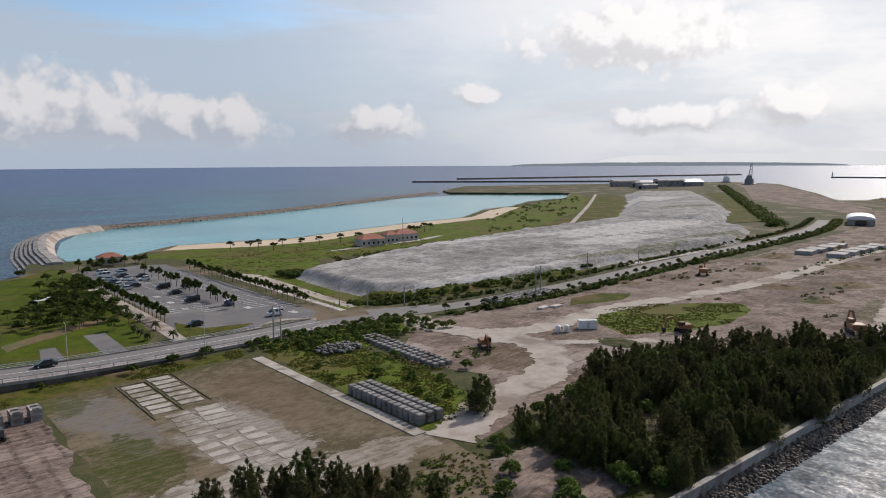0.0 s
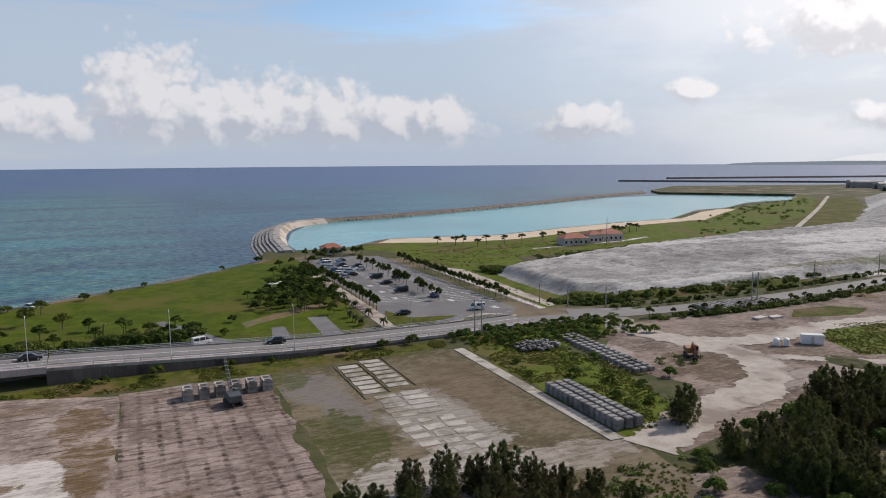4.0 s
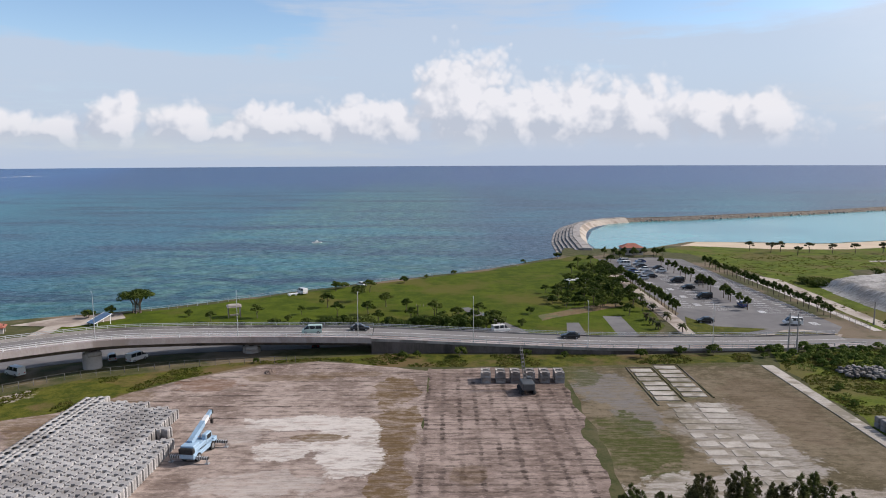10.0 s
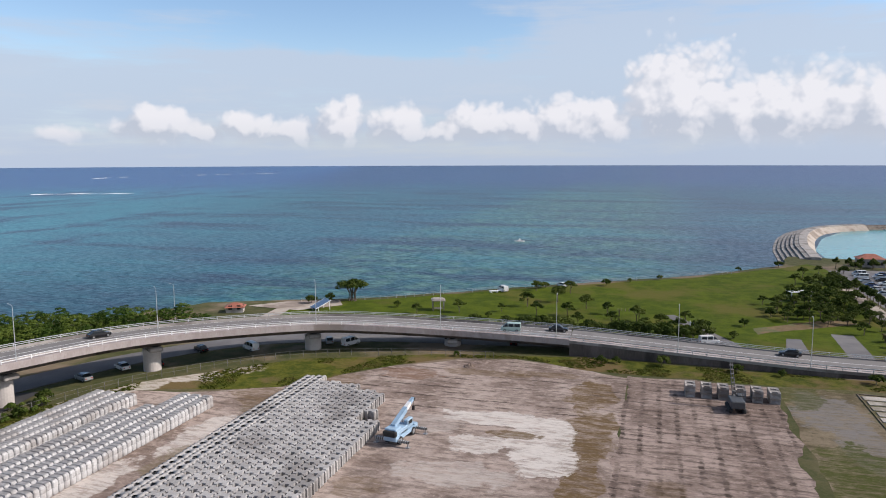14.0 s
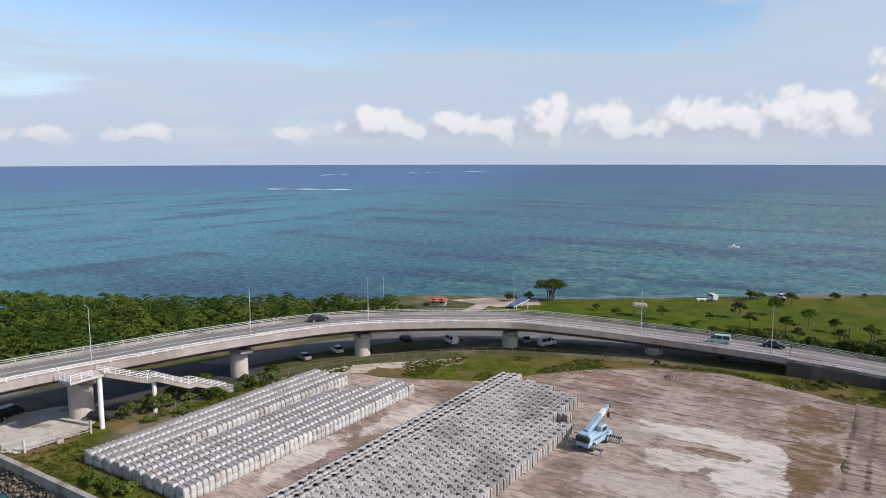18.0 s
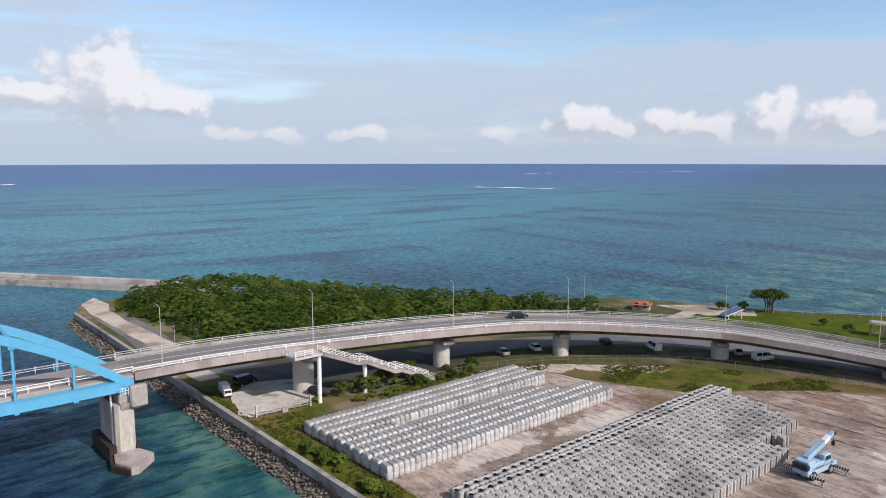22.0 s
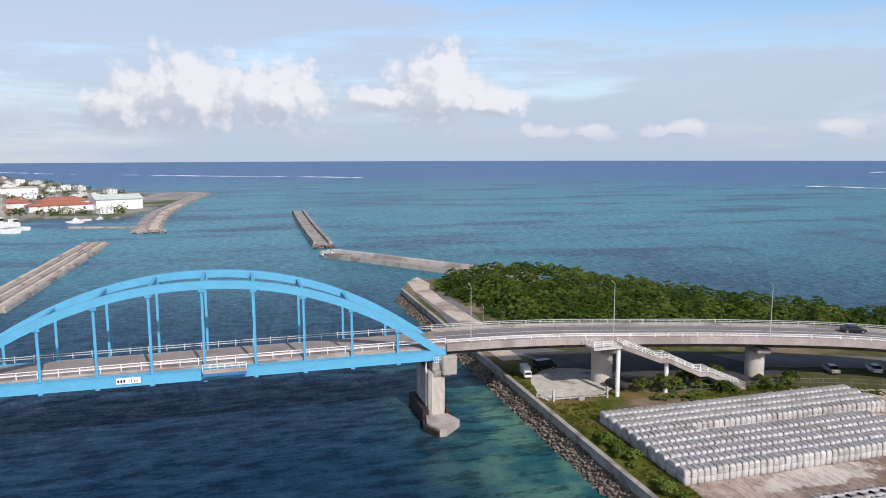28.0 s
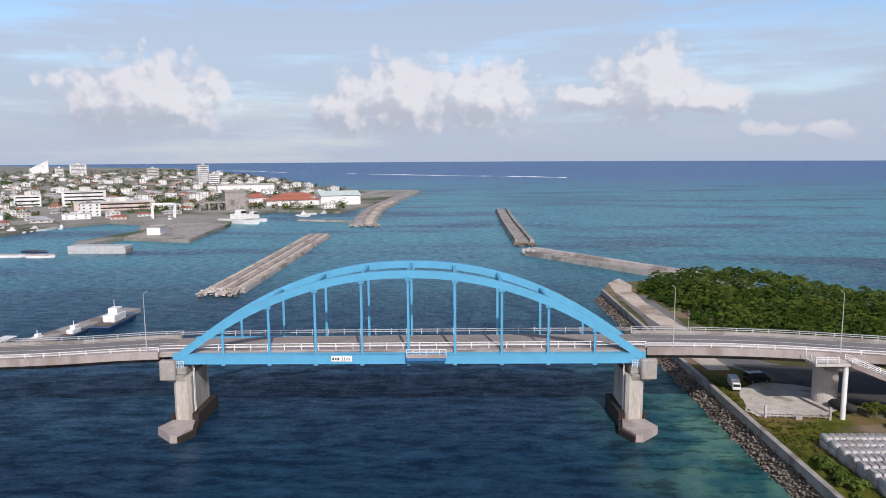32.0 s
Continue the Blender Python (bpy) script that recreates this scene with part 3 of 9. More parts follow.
M_CORAL = yard_earth("dredged coral", (0.47, 0.45, 0.43), (0.28, 0.265, 0.25), 0,
                     [(335, 190, 75, 20, 0.95, LIME), (285, 162, 34, 10, 0.9, LIME), (225, 206, 60, 5, 0.9, LIME), (165, 128, 42, 2.5, 0.9, LIME), (145, 190, 24, 4, 0.9, LIME), (205, 165, 40, 13, 0.7, (0.20, 0.19, 0.18)), (140, 150, 12, 14, 0.6, (0.22, 0.21, 0.20)),
                      (255, 190, 25, 6, 0.6, (0.21, 0.20, 0.19)), (255, 133, 50, 4, 0.8, (0.10, 0.11, 0.03)), (345, 140, 40, 5, 0.8, (0.10, 0.11, 0.03)), (160, 123.5, 40, 2, 0.8, (0.10, 0.11, 0.03)), (560, 340, 60, 30, 0.8, LIME), (500, 250, 40, 12, 0.8, (0.12, 0.13, 0.05)), (600, 300, 60, 10, 0.6, (0.24, 0.23, 0.22))], 0.8)
M_BEACH = surface("beach sand", (0.56, 0.44, 0.31), (0.64, 0.52, 0.39), 0.1, 2.0, 0.95, 0.1)
M_ASPHALT = surface("asphalt", (0.110, 0.105, 0.108), (0.150, 0.143, 0.145), 0.2, 5.0, 0.85, 0.1, (0.175, 0.168, 0.165), 0.05)
M_ROADTOP = surface("bleached asphalt", (0.155, 0.146, 0.143), (0.205, 0.195, 0.19), 0.2, 5.0, 0.85, 0.1, (0.17, 0.16, 0.155), 0.05)
M_CONC = surface("weathered concrete", (0.27, 0.25, 0.235), (0.36, 0.335, 0.315), 0.5, 4.0, 0.85, 0.2, (0.18, 0.16, 0.148), 0.15)
M_CONC_PALE = surface("pale concrete", (0.43, 0.39, 0.37), (0.52, 0.48, 0.455), 0.4, 4.0, 0.85, 0.15, (0.31, 0.27, 0.245), 0.12)
M_STAIN = surface("stained concrete", (0.34, 0.31, 0.275), (0.52, 0.485, 0.44), 0.35, 3.0, 0.85, 0.2, (0.20, 0.165, 0.135), 0.22, stretch=(1, 1, 0.25), patch_at=(0.54, 0.68))
M_BLOCK = surface("white concrete block", (0.38, 0.37, 0.37), (0.49, 0.48, 0.48), 0.8, 5.0, 0.85, 0.2, (0.33, 0.31, 0.30), 0.25, rand=0.18)


def weather_tops(m, c):
    """Greys the faces of a material that lie open to the rain."""
    nn = Nodes(m.node_tree, fresh=False)
    p = [q for q in nn.tree.nodes if q.bl_idname == "ShaderNodeBsdfPrincipled"][0]
    g = nn.add("ShaderNodeNewGeometry")
    sp = nn.add("ShaderNodeSeparateXYZ")
    nn.put(sp.inputs[0], g.outputs["True Normal"])
    f = nn.math("MULTIPLY", nn.smooth(sp.outputs[2], 0.74, 0.90), nn.smooth(nn.noise(g.outputs["Position"], 1.6, 4.0), 0.22, 0.62))
    nn.put(p.inputs["Base Color"], nn.mix(nn.math("MULTIPLY", f, 0.9), p.inputs["Base Color"].links[0].from_socket, c))


weather_tops(M_BLOCK, (0.20, 0.195, 0.193))
M_BLOCK2 = surface("grey concrete block", (0.32, 0.305, 0.296), (0.415, 0.40, 0.39), 0.8, 5.0, 0.85, 0.12, (0.25, 0.235, 0.226), 0.12, rand=0.25)
M_BLOCK3 = surface("old dark concrete block", (0.17, 0.16, 0.155), (0.26, 0.25, 0.24), 0.8, 5.0, 0.85, 0.25, (0.11, 0.10, 0.095), 0.20, rand=0.3)
M_ROCK = surface("rubble stone", (0.100, 0.082, 0.066), (0.215, 0.178, 0.146), 0.9, 5.0, 0.9, 0.5, (0.075, 0.06, 0.05), 0.4, rand=0.5)
M_FASCIA = surface("pinkish weathered concrete", (0.30, 0.255, 0.245), (0.39, 0.345, 0.335), 0.4, 4.0, 0.85, 0.15, (0.24, 0.20, 0.185), 0.12, stretch=(1, 1, 0.4))
# asphalt darkened to carry the viaduct's shade in its colour
M_SHADE_ASPHALT = surface("asphalt with painted shade", (0.034, 0.032, 0.032), (0.056, 0.052, 0.050), 0.2, 5.0, 0.85, 0.1, (0.075, 0.068, 0.063), 0.05)
M_DECK = surface("pinkish deck paving", (0.225, 0.19, 0.178), (0.29, 0.25, 0.235), 0.3, 4.0, 0.85, 0.1, (0.20, 0.175, 0.165), 0.08)
M_BLUE = paint("light blue bridge paint", (0.090, 0.350, 0.56), 0.5, 0.0, 0.05)
M_BLUE_DK = paint("blue seat paint", (0.03, 0.16, 0.38), 0.45)
M_WHITE = paint("white paint", (0.74, 0.74, 0.74), 0.4)
M_GALV = paint("galvanised steel", (0.52, 0.53, 0.54), 0.45, 0.3)
M_RUST = surface("rusty fender rubber", (0.016, 0.011, 0.010), (0.036, 0.023, 0.018), 0.8, 6.0, 0.85, 0.3)
M_BLACK = surface("black rubber", (0.012, 0.012, 0.012), (0.03, 0.03, 0.03), 2.0, 9.0, 0.8, 0.1)
M_WIRE = paint("dull fence wire", (0.17, 0.16, 0.15), 0.6)
M_GLASS = paint("dark window glass", (0.02, 0.025, 0.03), 0.06)
M_TRUNK = surface("bark", (0.10, 0.075, 0.055), (0.19, 0.15, 0.115), 1.5, 8.0, 0.95, 0.4)
M_LEAF = foliage("broad leaves", (0.028, 0.050, 0.009), (0.070, 0.100, 0.018), (0.098, 0.124, 0.026), 0.12, 0.3)
M_FOREST = foliage("forest leaves", (0.024, 0.054, 0.008), (0.062, 0.106, 0.016), (0.110, 0.150, 0.026), 0.16)
M_PINE = foliage("sea pine needles", (0.060, 0.062, 0.024), (0.112, 0.108, 0.048), (0.088, 0.108, 0.034), 0.12, 0.45)
M_SHRUB = foliage("shrub leaves", (0.055, 0.095, 0.015), (0.105, 0.150, 0.028), (0.13, 0.17, 0.035), 0.2)
M_TUFT = foliage("grass blades", (0.058, 0.080, 0.012), (0.115, 0.130, 0.022), (0.14, 0.130, 0.035), 0.3, 0.4)
M_PALM = foliage("palm leaves", (0.040, 0.050, 0.020), (0.075, 0.085, 0.032), (0.09, 0.08, 0.035), 0.3)
M_TILE_RED = surface("red roof tile", (0.26, 0.085, 0.055), (0.38, 0.14, 0.095), 0.6, 4.0, 0.8, 0.2)

# ---- mesh helpers ----
rng = random.Random(7)


def mesh_of(bm, name):
    me = bpy.data.meshes.new(name)
    bm.to_mesh(me)
    bm.free()
    return me


def part(name, bm, mat, parent=None, label="", smooth=False):
    """Links a bmesh (or a ready mesh) as one mesh object under parent."""
    me = bm if isinstance(bm, bpy.types.Mesh) else mesh_of(bm, name)
    if mat is not None and not me.materials:
        me.materials.append(mat)
    if smooth:
        me.polygons.foreach_set("use_smooth", [True] * len(me.polygons))
    ob = new(name, me)
    if parent is not None:
        ob.parent = parent
    if label:
        ob["label"] = label
    return ob


def thing(name, label, category, m=None, group="", kind=""):
    ob = tagged(new(name), label, category, group, kind)
    ob.empty_display_size = 0.3
    if m is not None:
        ob.matrix_world = m
    return ob


def box(bm, x0, x1, y0, y1, z0, z1, bevel=0.0, m=None):
    vs = [bm.verts.new((x, y, z)) for x in (x0, x1) for y in (y0, y1) for z in (z0, z1)]
    fs = [bm.faces.new([vs[i] for i in q]) for q in ((0, 1, 3, 2), (4, 6, 7, 5), (0, 4, 5, 1), (2, 3, 7, 6), (0, 2, 6, 4), (1, 5, 7, 3))]
    if bevel:
        es = list({e for f in fs for e in f.edges})
        r = bmesh.ops.bevel(bm, geom=es, offset=bevel, segments=1, affect="EDGES")
        vs = list({v for f in r["faces"] for v in f.verts} | {v for v in vs if v.is_valid})
    if m is not None:
        bmesh.ops.transform(bm, matrix=m, verts=[v for v in vs if v.is_valid])
    return bm


def boxes(*specs, bevel=0.0):
    bm = bmesh.new()
    for s in specs:
        box(bm, *s, bevel=bevel)
    return bm


def tube(bm, pts, radii, sides=8, cap=True):
    """A tapered round bar through the points."""
    rings = []
    for i, p in enumerate(pts):
        p = Vector(p)
        a, b = Vector(pts[max(0, i - 1)]), Vector(pts[min(len(pts) - 1, i + 1)])
        d = (b - a).normalized()
        q = d.to_track_quat("Z", "Y")
        r = radii[i] if isinstance(radii, (list, tuple)) else radii
        rings.append([bm.verts.new(p + q @ Vector((r * math.cos(2 * math.pi * k / sides), r * math.sin(2 * math.pi * k / sides), 0))) for k in range(sides)])
    for u, v in zip(rings, rings[1:]):
        for k in range(sides):
            bm.faces.new((u[k], u[(k + 1) % sides], v[(k + 1) % sides], v[k]))
    if cap:
        bm.faces.new(rings[0][::-1])
        bm.faces.new(rings[-1])
    return bm


def prism(bm, outline, z0, z1, top_in=0.0):
    """An upright prism over an outline; top_in draws the top inwards."""
    c = sum((Vector((x, y, 0)) for x, y in outline), Vector()) / len(outline)
    lo = [bm.verts.new((x, y, z0)) for x, y in outline]
    hi = [bm.verts.new((x + (c.x - x) * top_in, y + (c.y - y) * top_in, z1)) for x, y in outline]
    for i in range(len(lo)):
        j = (i + 1) % len(lo)
        bm.faces.new((lo[i], lo[j], hi[j], hi[i]))
    bm.faces.new(lo[::-1])
    bm.faces.new(hi)
    return bm


def curve_through(pts, step=2.0):
    """Points about step apart on a smooth line through pts."""
    out = []
    P = [Vector(p) for p in pts]
    for i in range(len(P) - 1):
        a, b, c, d = P[max(0, i - 1)], P[i], P[i + 1], P[min(len(P) - 1, i + 2)]
        k = max(1, int((c - b).length / step))
        for j in range(k):
            t = j / k
            out.append(0.5 * ((2 * b) + (c - a) * t + (2 * a - 5 * b + 4 * c - d) * t * t + (3 * b - a - 3 * c + d) * t ** 3))
    out.append(P[-1])
    return out


def sides_of(path):
    """The level direction to the left of each point of a path."""
    out = []
    for i in range(len(path)):
        d = path[min(len(path) - 1, i + 1)] - path[max(0, i - 1)]
        out.append(Vector((-d.y, d.x, 0)).normalized())
    return out


def sweep(path, profile, closed=True):
    """Draws a profile of (offset to the left, height) along a path."""
    bm = bmesh.new()
    side = sides_of(path)
    rings = [[bm.verts.new(p + s * o + Vector((0, 0, z))) for o, z in profile] for p, s in zip(path, side)]
    n_ = len(profile)
    for u, v in zip(rings, rings[1:]):
        for k in range(n_ if closed else n_ - 1):
            bm.faces.new((u[k], v[k], v[(k + 1) % n_], u[(k + 1) % n_]))
    if closed:
        bm.faces.new(rings[0][::-1])
        bm.faces.new(rings[-1])
    bmesh.ops.recalc_face_normals(bm, faces=bm.faces)
    return bm


def bar(path, o0, o1, z0, z1):
    return sweep(path, [(o0, z0), (o1, z0), (o1, z1), (o0, z1)])


def jagged(pts, step=4.0, amount=1.0, seed=0.0, closed=True):
    """The outline with its straight edges broken up."""
    out = []
    for i, p in enumerate(pts if closed else pts[:-1]):
        a, b = Vector((*p, 0)), Vector((*pts[(i + 1) % len(pts)], 0))
        k = max(1, int((b - a).length / step))
        for j in range(k):
            q = a.lerp(b, j / k)
            w = noise.noise_vector(q * 0.13 + Vector((seed, 0, 0))) * amount + noise.noise_vector(q * 0.5 + Vector((seed, 5, 0))) * amount * 0.4
            out.append((q.x + w.x, q.y + w.y))
    return out


def patch(name, pts, mat, label, category, lift=0.03, jag=0.0, step=4.0, thick=0.0):
    """A level sheet of ground cover."""
    if jag:
        pts = jagged(pts, step, jag, lift * 97)
    bm = bmesh.new()
    f = bm.faces.new([bm.verts.new((x, y, LAND + (lift * 0.4 if lift < 0.1 else lift))) for x, y in pts])
    if f.normal.z < 0 or f.calc_area() == 0:
        f.normal_flip()
    bmesh.ops.recalc_face_normals(bm, faces=bm.faces)
    bm.faces.ensure_lookup_table()
    bm.normal_update()
    if bm.faces[0].normal.z < 0:
        bm.faces[0].normal_flip()
    return tagged(part(name, bm, mat), label, category, kind="structure")


def rect(x0, x1, y0, y1):
    return [(x0, y0), (x1, y0), (x1, y1), (x0, y1)]


# ---- sea and land ----
bm = bmesh.new()
centre = bm.verts.new((0, -45, SEA))
rings = []
for r in (150, 400, 1000, 2200, 4950):
    rings.append([bm.verts.new((r * math.cos(2 * math.pi * k / 96), -45 + r * math.sin(2 * math.pi * k / 96), SEA)) for k in range(96)])
for k in range(96):
    bm.faces.new((centre, rings[0][k], rings[0][(k + 1) % 96]))
    for u, v in zip(rings, rings[1:]):
        bm.faces.new((u[k], v[k], v[(k + 1) % 96], u[(k + 1) % 96]))
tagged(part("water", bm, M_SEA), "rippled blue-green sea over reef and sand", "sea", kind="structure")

# breakers on the outer reef: low broken ridges of foam
M_FOAM = surface("sea foam", (0.62, 0.66, 0.70), (0.85, 0.86, 0.87), 0.05, 0.6, 0.9, 0.1)
for pts, keep, wide in (([(-2254, -784), (-1873, -443), (-1640, -176), (-1348, 180)], 0.62, 7.0), ([(-1071, 177), (-985, 297), (-890, 335), (-817, 409), (-775, 445), (-788, 558), (-774, 678), (-655, 750)], 0.22, 1.4),
                        ([(-1260, 1200), (-1320, 1472), (-1235, 1936), (-1132, 2130)], 0.50, 6.5)):
    crest = curve_through([(x, y, SEA) for x, y in pts], 9.0)
    bm = bmesh.new()
    prev = None
    for q, sd in zip(crest, sides_of(crest)):
        k = 0.55 * noise.noise(q * 0.006) + 0.5 * noise.noise(q * 0.03) + (keep - 0.42) * 0.9
        if k <= 0:
            prev = None
            continue
        w_ = wide * min(1.0, k * 2.2) + 0.6
        q = q + sd * 26 * noise.noise(q * 0.004)
        row = [bm.verts.new(q + sd * o + Vector((0, 0, z))) for o, z in ((-w_, 0.03), (-w_ * 0.2, 1.1 * min(1.0, k * 2)), (w_, 0.03))]
        if prev:
            for a_ in (0, 1):
                bm.faces.new((prev[a_], row[a_], row[a_ + 1], prev[a_ + 1]))
        prev = row
    tagged(part("surf", bm, M_FOAM), "broken white line of surf on the reef", "surf", kind="structure")

SHORE = [(-205, 0.4), (-217, 4), (-223, 14), (-218, 34), (-200, 56), (-178, 73), (-158, 88), (-138, 108), (-126, 131), (-104, 141), (-80, 152), (-38, 184),
         (15, 221), (48, 255), (54, 284), (73, 282), (92, 281), (122, 309), (152, 305), (183, 299), (230, 314), (284, 329), (346, 337)]
FAR_SHORE = [(413, 390), (455, 400), (520, 440), (592, 453), (688, 526), (590, 640), (620, 690), (741, 784), (998, 684), (1200, 600), (1150, 480), (860, 300),
             (742, 236), (790, 190), (760, 120), (820, 60), (1000, -40), (1000, -120), (400, 0.4)]


def landmass(name, outline, top, mat, label, category, foot=3.0, bed=-2.0):
    bm = bmesh.new()
    hi = [bm.verts.new((x, y, top)) for x, y in outline]
    f = bm.faces.new(hi)
    bm.normal_update()
    if f.normal.z < 0:
        f.normal_flip()
        hi = hi[::-1]
    n_ = len(hi)
    lo = []
    for i, v in enumerate(hi):
        d = hi[(i + 1) % n_].co - hi[i - 1].co
        o = Vector((d.y, -d.x, 0)).normalized() * foot
        lo.append(bm.verts.new((v.co.x + o.x, v.co.y + o.y, bed)))
    for i in range(n_):
        j = (i + 1) % n_
        bm.faces.new((hi[i], lo[i], lo[j], hi[j]))
    return tagged(part(name, bm, mat), label, category, kind="structure")


landmass("ground", jagged(SHORE, 8, 1.2, closed=False) + FAR_SHORE, LAND, M_SCRUB, "reclaimed ground with scrub grass and bare earth", "ground", 1.0)

# lagoon inside the hooked breakwater, a few centimetres over the sea sheet
LAGOON = [(72, 284), (92, 278), (122, 305), (152, 302), (183, 296), (230, 311), (284, 326), (346, 334), (413, 386), (455, 396), (592, 450), (688, 524), (590, 616), (492, 610), (302, 524),
          (178, 468), (112, 440), (88, 386), (74, 330)]
bm = bmesh.new()
f = bm.faces.new([bm.verts.new((x, y, SEA + 0.05)) for x, y in LAGOON])
bm.normal_update()
if f.normal.z < 0:
    f.normal_flip()
tagged(part("lagoon", bm, M_LAGOON), "calm pale turquoise lagoon behind the breakwater", "water", kind="structure")

# ---- ground cover ----
patch("yard", [(-96, 6.5), (-60, 5.5), (-38, 5), (-4, 10), (-4, 90), (-14, 94), (-27, 97), (-38, 94), (-50, 86), (-56, 79), (-66, 66), (-78, 60), (-92, 57), (-97, 40)], M_YARD, "bare pinkish coral earth of the block yard", "yard", 0.03, 1.6)
patch("yard_prints", [(-6, 8), (19, 8), (20, 40), (21, 60), (22, 80), (21, 92), (-4, 92)], M_PRINTS, "brown earth printed with rows of block marks", "yard", 0.05, 1.5, 1.2)
patch("thin_grass", [(22, 4), (64, 4), (66, 36), (63, 94), (40, 99), (22, 96)], M_EAST, "thin grass on stony earth", "ground", 0.04, 1.2)
patch("grass_verge", [(-100, 22), (-90, 58), (-78, 62), (-66, 67), (-56, 80), (-50, 87), (-38, 95), (-26, 98), (-12, 93), (22, 93), (62, 96), (64, 102), (35, 101), (-14, 102.5), (-45, 96), (-72, 84), (-93, 62), (-102, 40)], M_FOOT, "rough grass along the foot of the viaduct", "grass", 0.05, 0.9, 3.0)
patch("park_lawn", [(-100, 118), (-60, 117), (10, 116), (48, 117), (54, 128), (58, 180), (56, 215), (66, 236), (58, 262), (50, 252), (16, 218), (-37, 181), (-79, 149), (-103, 138)], M_LAWN, "bright mown lawn of the seaside park", "lawn", 0.04, 0.8, 6.0)
patch("lagoon_green", [(104, 122), (112, 200), (106, 262), (92, 272), (120, 296), (185, 285), (290, 315), (350, 320), (330, 250), (230, 222), (150, 216), (132, 175), (128, 128)], M_VERGE, "grassy strip behind the beach", "grass", 0.035, 1.0, 8.0)
patch("beach", [(112, 292), (124, 307), (152, 303), (183, 297), (230, 312), (284, 327), (346, 335), (338, 318), (288, 309), (232, 292), (184, 276), (150, 277), (126, 287)], M_BEACH, "strip of tan beach sand at the lagoon", "beach", 0.06, 1.0, 6.0)
patch("far_green", [(330, 250), (352, 320), (420, 380), (590, 448), (680, 515), (560, 380), (470, 290), (420, 245)], M_VERGE, "overgrown spoil ground beyond the beach", "ground", 0.03, 3.0, 12.0)
patch("earthworks", [(70, 30), (76, 44), (92, 52), (86, 70), (100, 88), (112, 97), (180, 99), (300, 100), (480, 118), (620, 160), (640, 80), (560, 20), (400, 6), (200, 6), (150, 30), (100, 36)], M_DIRT, "wide churned brown earthworks", "ground", 0.03, 2.5, 6.0)
patch("green_field", [(139, 53), (150, 48), (168, 43), (189, 47), (194, 54), (174, 71), (158, 74), (145, 69)], M_VERGE, "patch of tall bright grass on the earthworks", "grass", 0.06, 1.5, 3.0)
patch("green_corner", [(156, 84), (174, 79), (184, 83), (178, 90), (165, 91)], M_WEEDS, "small grassy corner on the earthworks", "grass", 0.06, 1.0, 3.0)
TRACKS = [[(66, 33), (82, 40), (100, 45), (112, 53), (117, 64), (113, 78), (110, 92), (113, 104)], [(113, 80), (125, 72), (145, 73), (162, 74), (190, 70), (240, 66), (320, 70), (430, 70)], [(116, 62), (126, 56), (138, 47), (150, 40)],
          [(400, 60), (300, 40), (220, 22), (170, 10)]]
for i, pts in enumerate(TRACKS):
    path = curve_through([(x, y, LAND + 0.09 + 0.01 * i) for x, y in pts], 0.6)
    w = (4.2, 3.4, 1.8, 3.0)[i]
    bm = bmesh.new()
    rows_ = []
    for p, sd in zip(path, sides_of(path)):
        a_, b_ = (w * (1 + 0.35 * noise.noise(p * 0.3 + Vector((q, 0, 0)))) + 0.8 * noise.noise(p * 0.9 + Vector((q, 3, 0))) + 0.9 * noise.noise(p * 2.3 + Vector((q, 7, 0))) for q in (0.0, 40.0))
        rows_.append((bm.verts.new(p - sd * a_), bm.verts.new(p + sd * b_)))
    for u, v in zip(rows_, rows_[1:]):
        bm.faces.new((u[0], v[0], v[1], u[1]))
    tagged(part("track", bm, M_TRACK), "pale dusty haul track worn by trucks", "track", kind="structure")

# ---- roads ----
EDGE = [(-108.2, -170, 9.8), (-108.2, -117, 10.9), (-108.2, -92, 12.1), (-108.2, -53, 12.5), (-108.2, -14.3, 12.6), (-107.6, 3, 12.4), (-105.6, 18, 12.0), (-101.8, 41, 11.2), (-92.9, 64.4, 10.5), (-72, 86.6, 9.3),
        (-58, 94, 8.4), (-44.5, 99, 7.3), (-32, 101.6, 6.6), (-14, 103.2, 5.9), (10.6, 103, 4.8), (35, 102, 4.1), (61, 103.5, 3.6), (75, 105, 3.3), (92, 107, 3.12)]
ROAD = curve_through(EDGE, 2.5)
k_arch0 = min(range(len(ROAD)), key=lambda i: (ROAD[i] - Vector((-108.2, -91.5, 12.1))).length)
k_arch1 = min(range(len(ROAD)), key=lambda i: (ROAD[i] - Vector((-108.2, -14.3, 12.6))).length)
k_abut = min(range(len(ROAD)), key=lambda i: (ROAD[i] - Vector((-18, 103.0, 6.0))).length)

coast_road = curve_through([(86, 112, LAND), (130, 106, LAND), (180, 106, LAND), (262, 114, LAND), (380, 124, LAND), (440, 134, LAND), (500, 152, LAND)], 6.0)
tagged(part("road", bar(coast_road, -3.6, 3.6, -0.2, 0.10), M_ROADTOP), "straight grey road between rows of trees", "road", kind="structure")
low_road = curve_through([(-200, 7, LAND), (-175, 7, LAND), (-150, 6, LAND), (-132, 12, LAND), (-121, 28, LAND), (-115, 50, LAND), (-105, 76, LAND), (-88, 96, LAND), (-62, 107, LAND), (-30, 112, LAND), (0, 119.5, LAND), (18, 121, LAND)], 3.0)
tagged(part("road", bar(low_road, -4.5, 4.0, -0.2, 0.10), M_ASPHALT), "narrow asphalt road curving under the viaduct", "road", kind="structure")
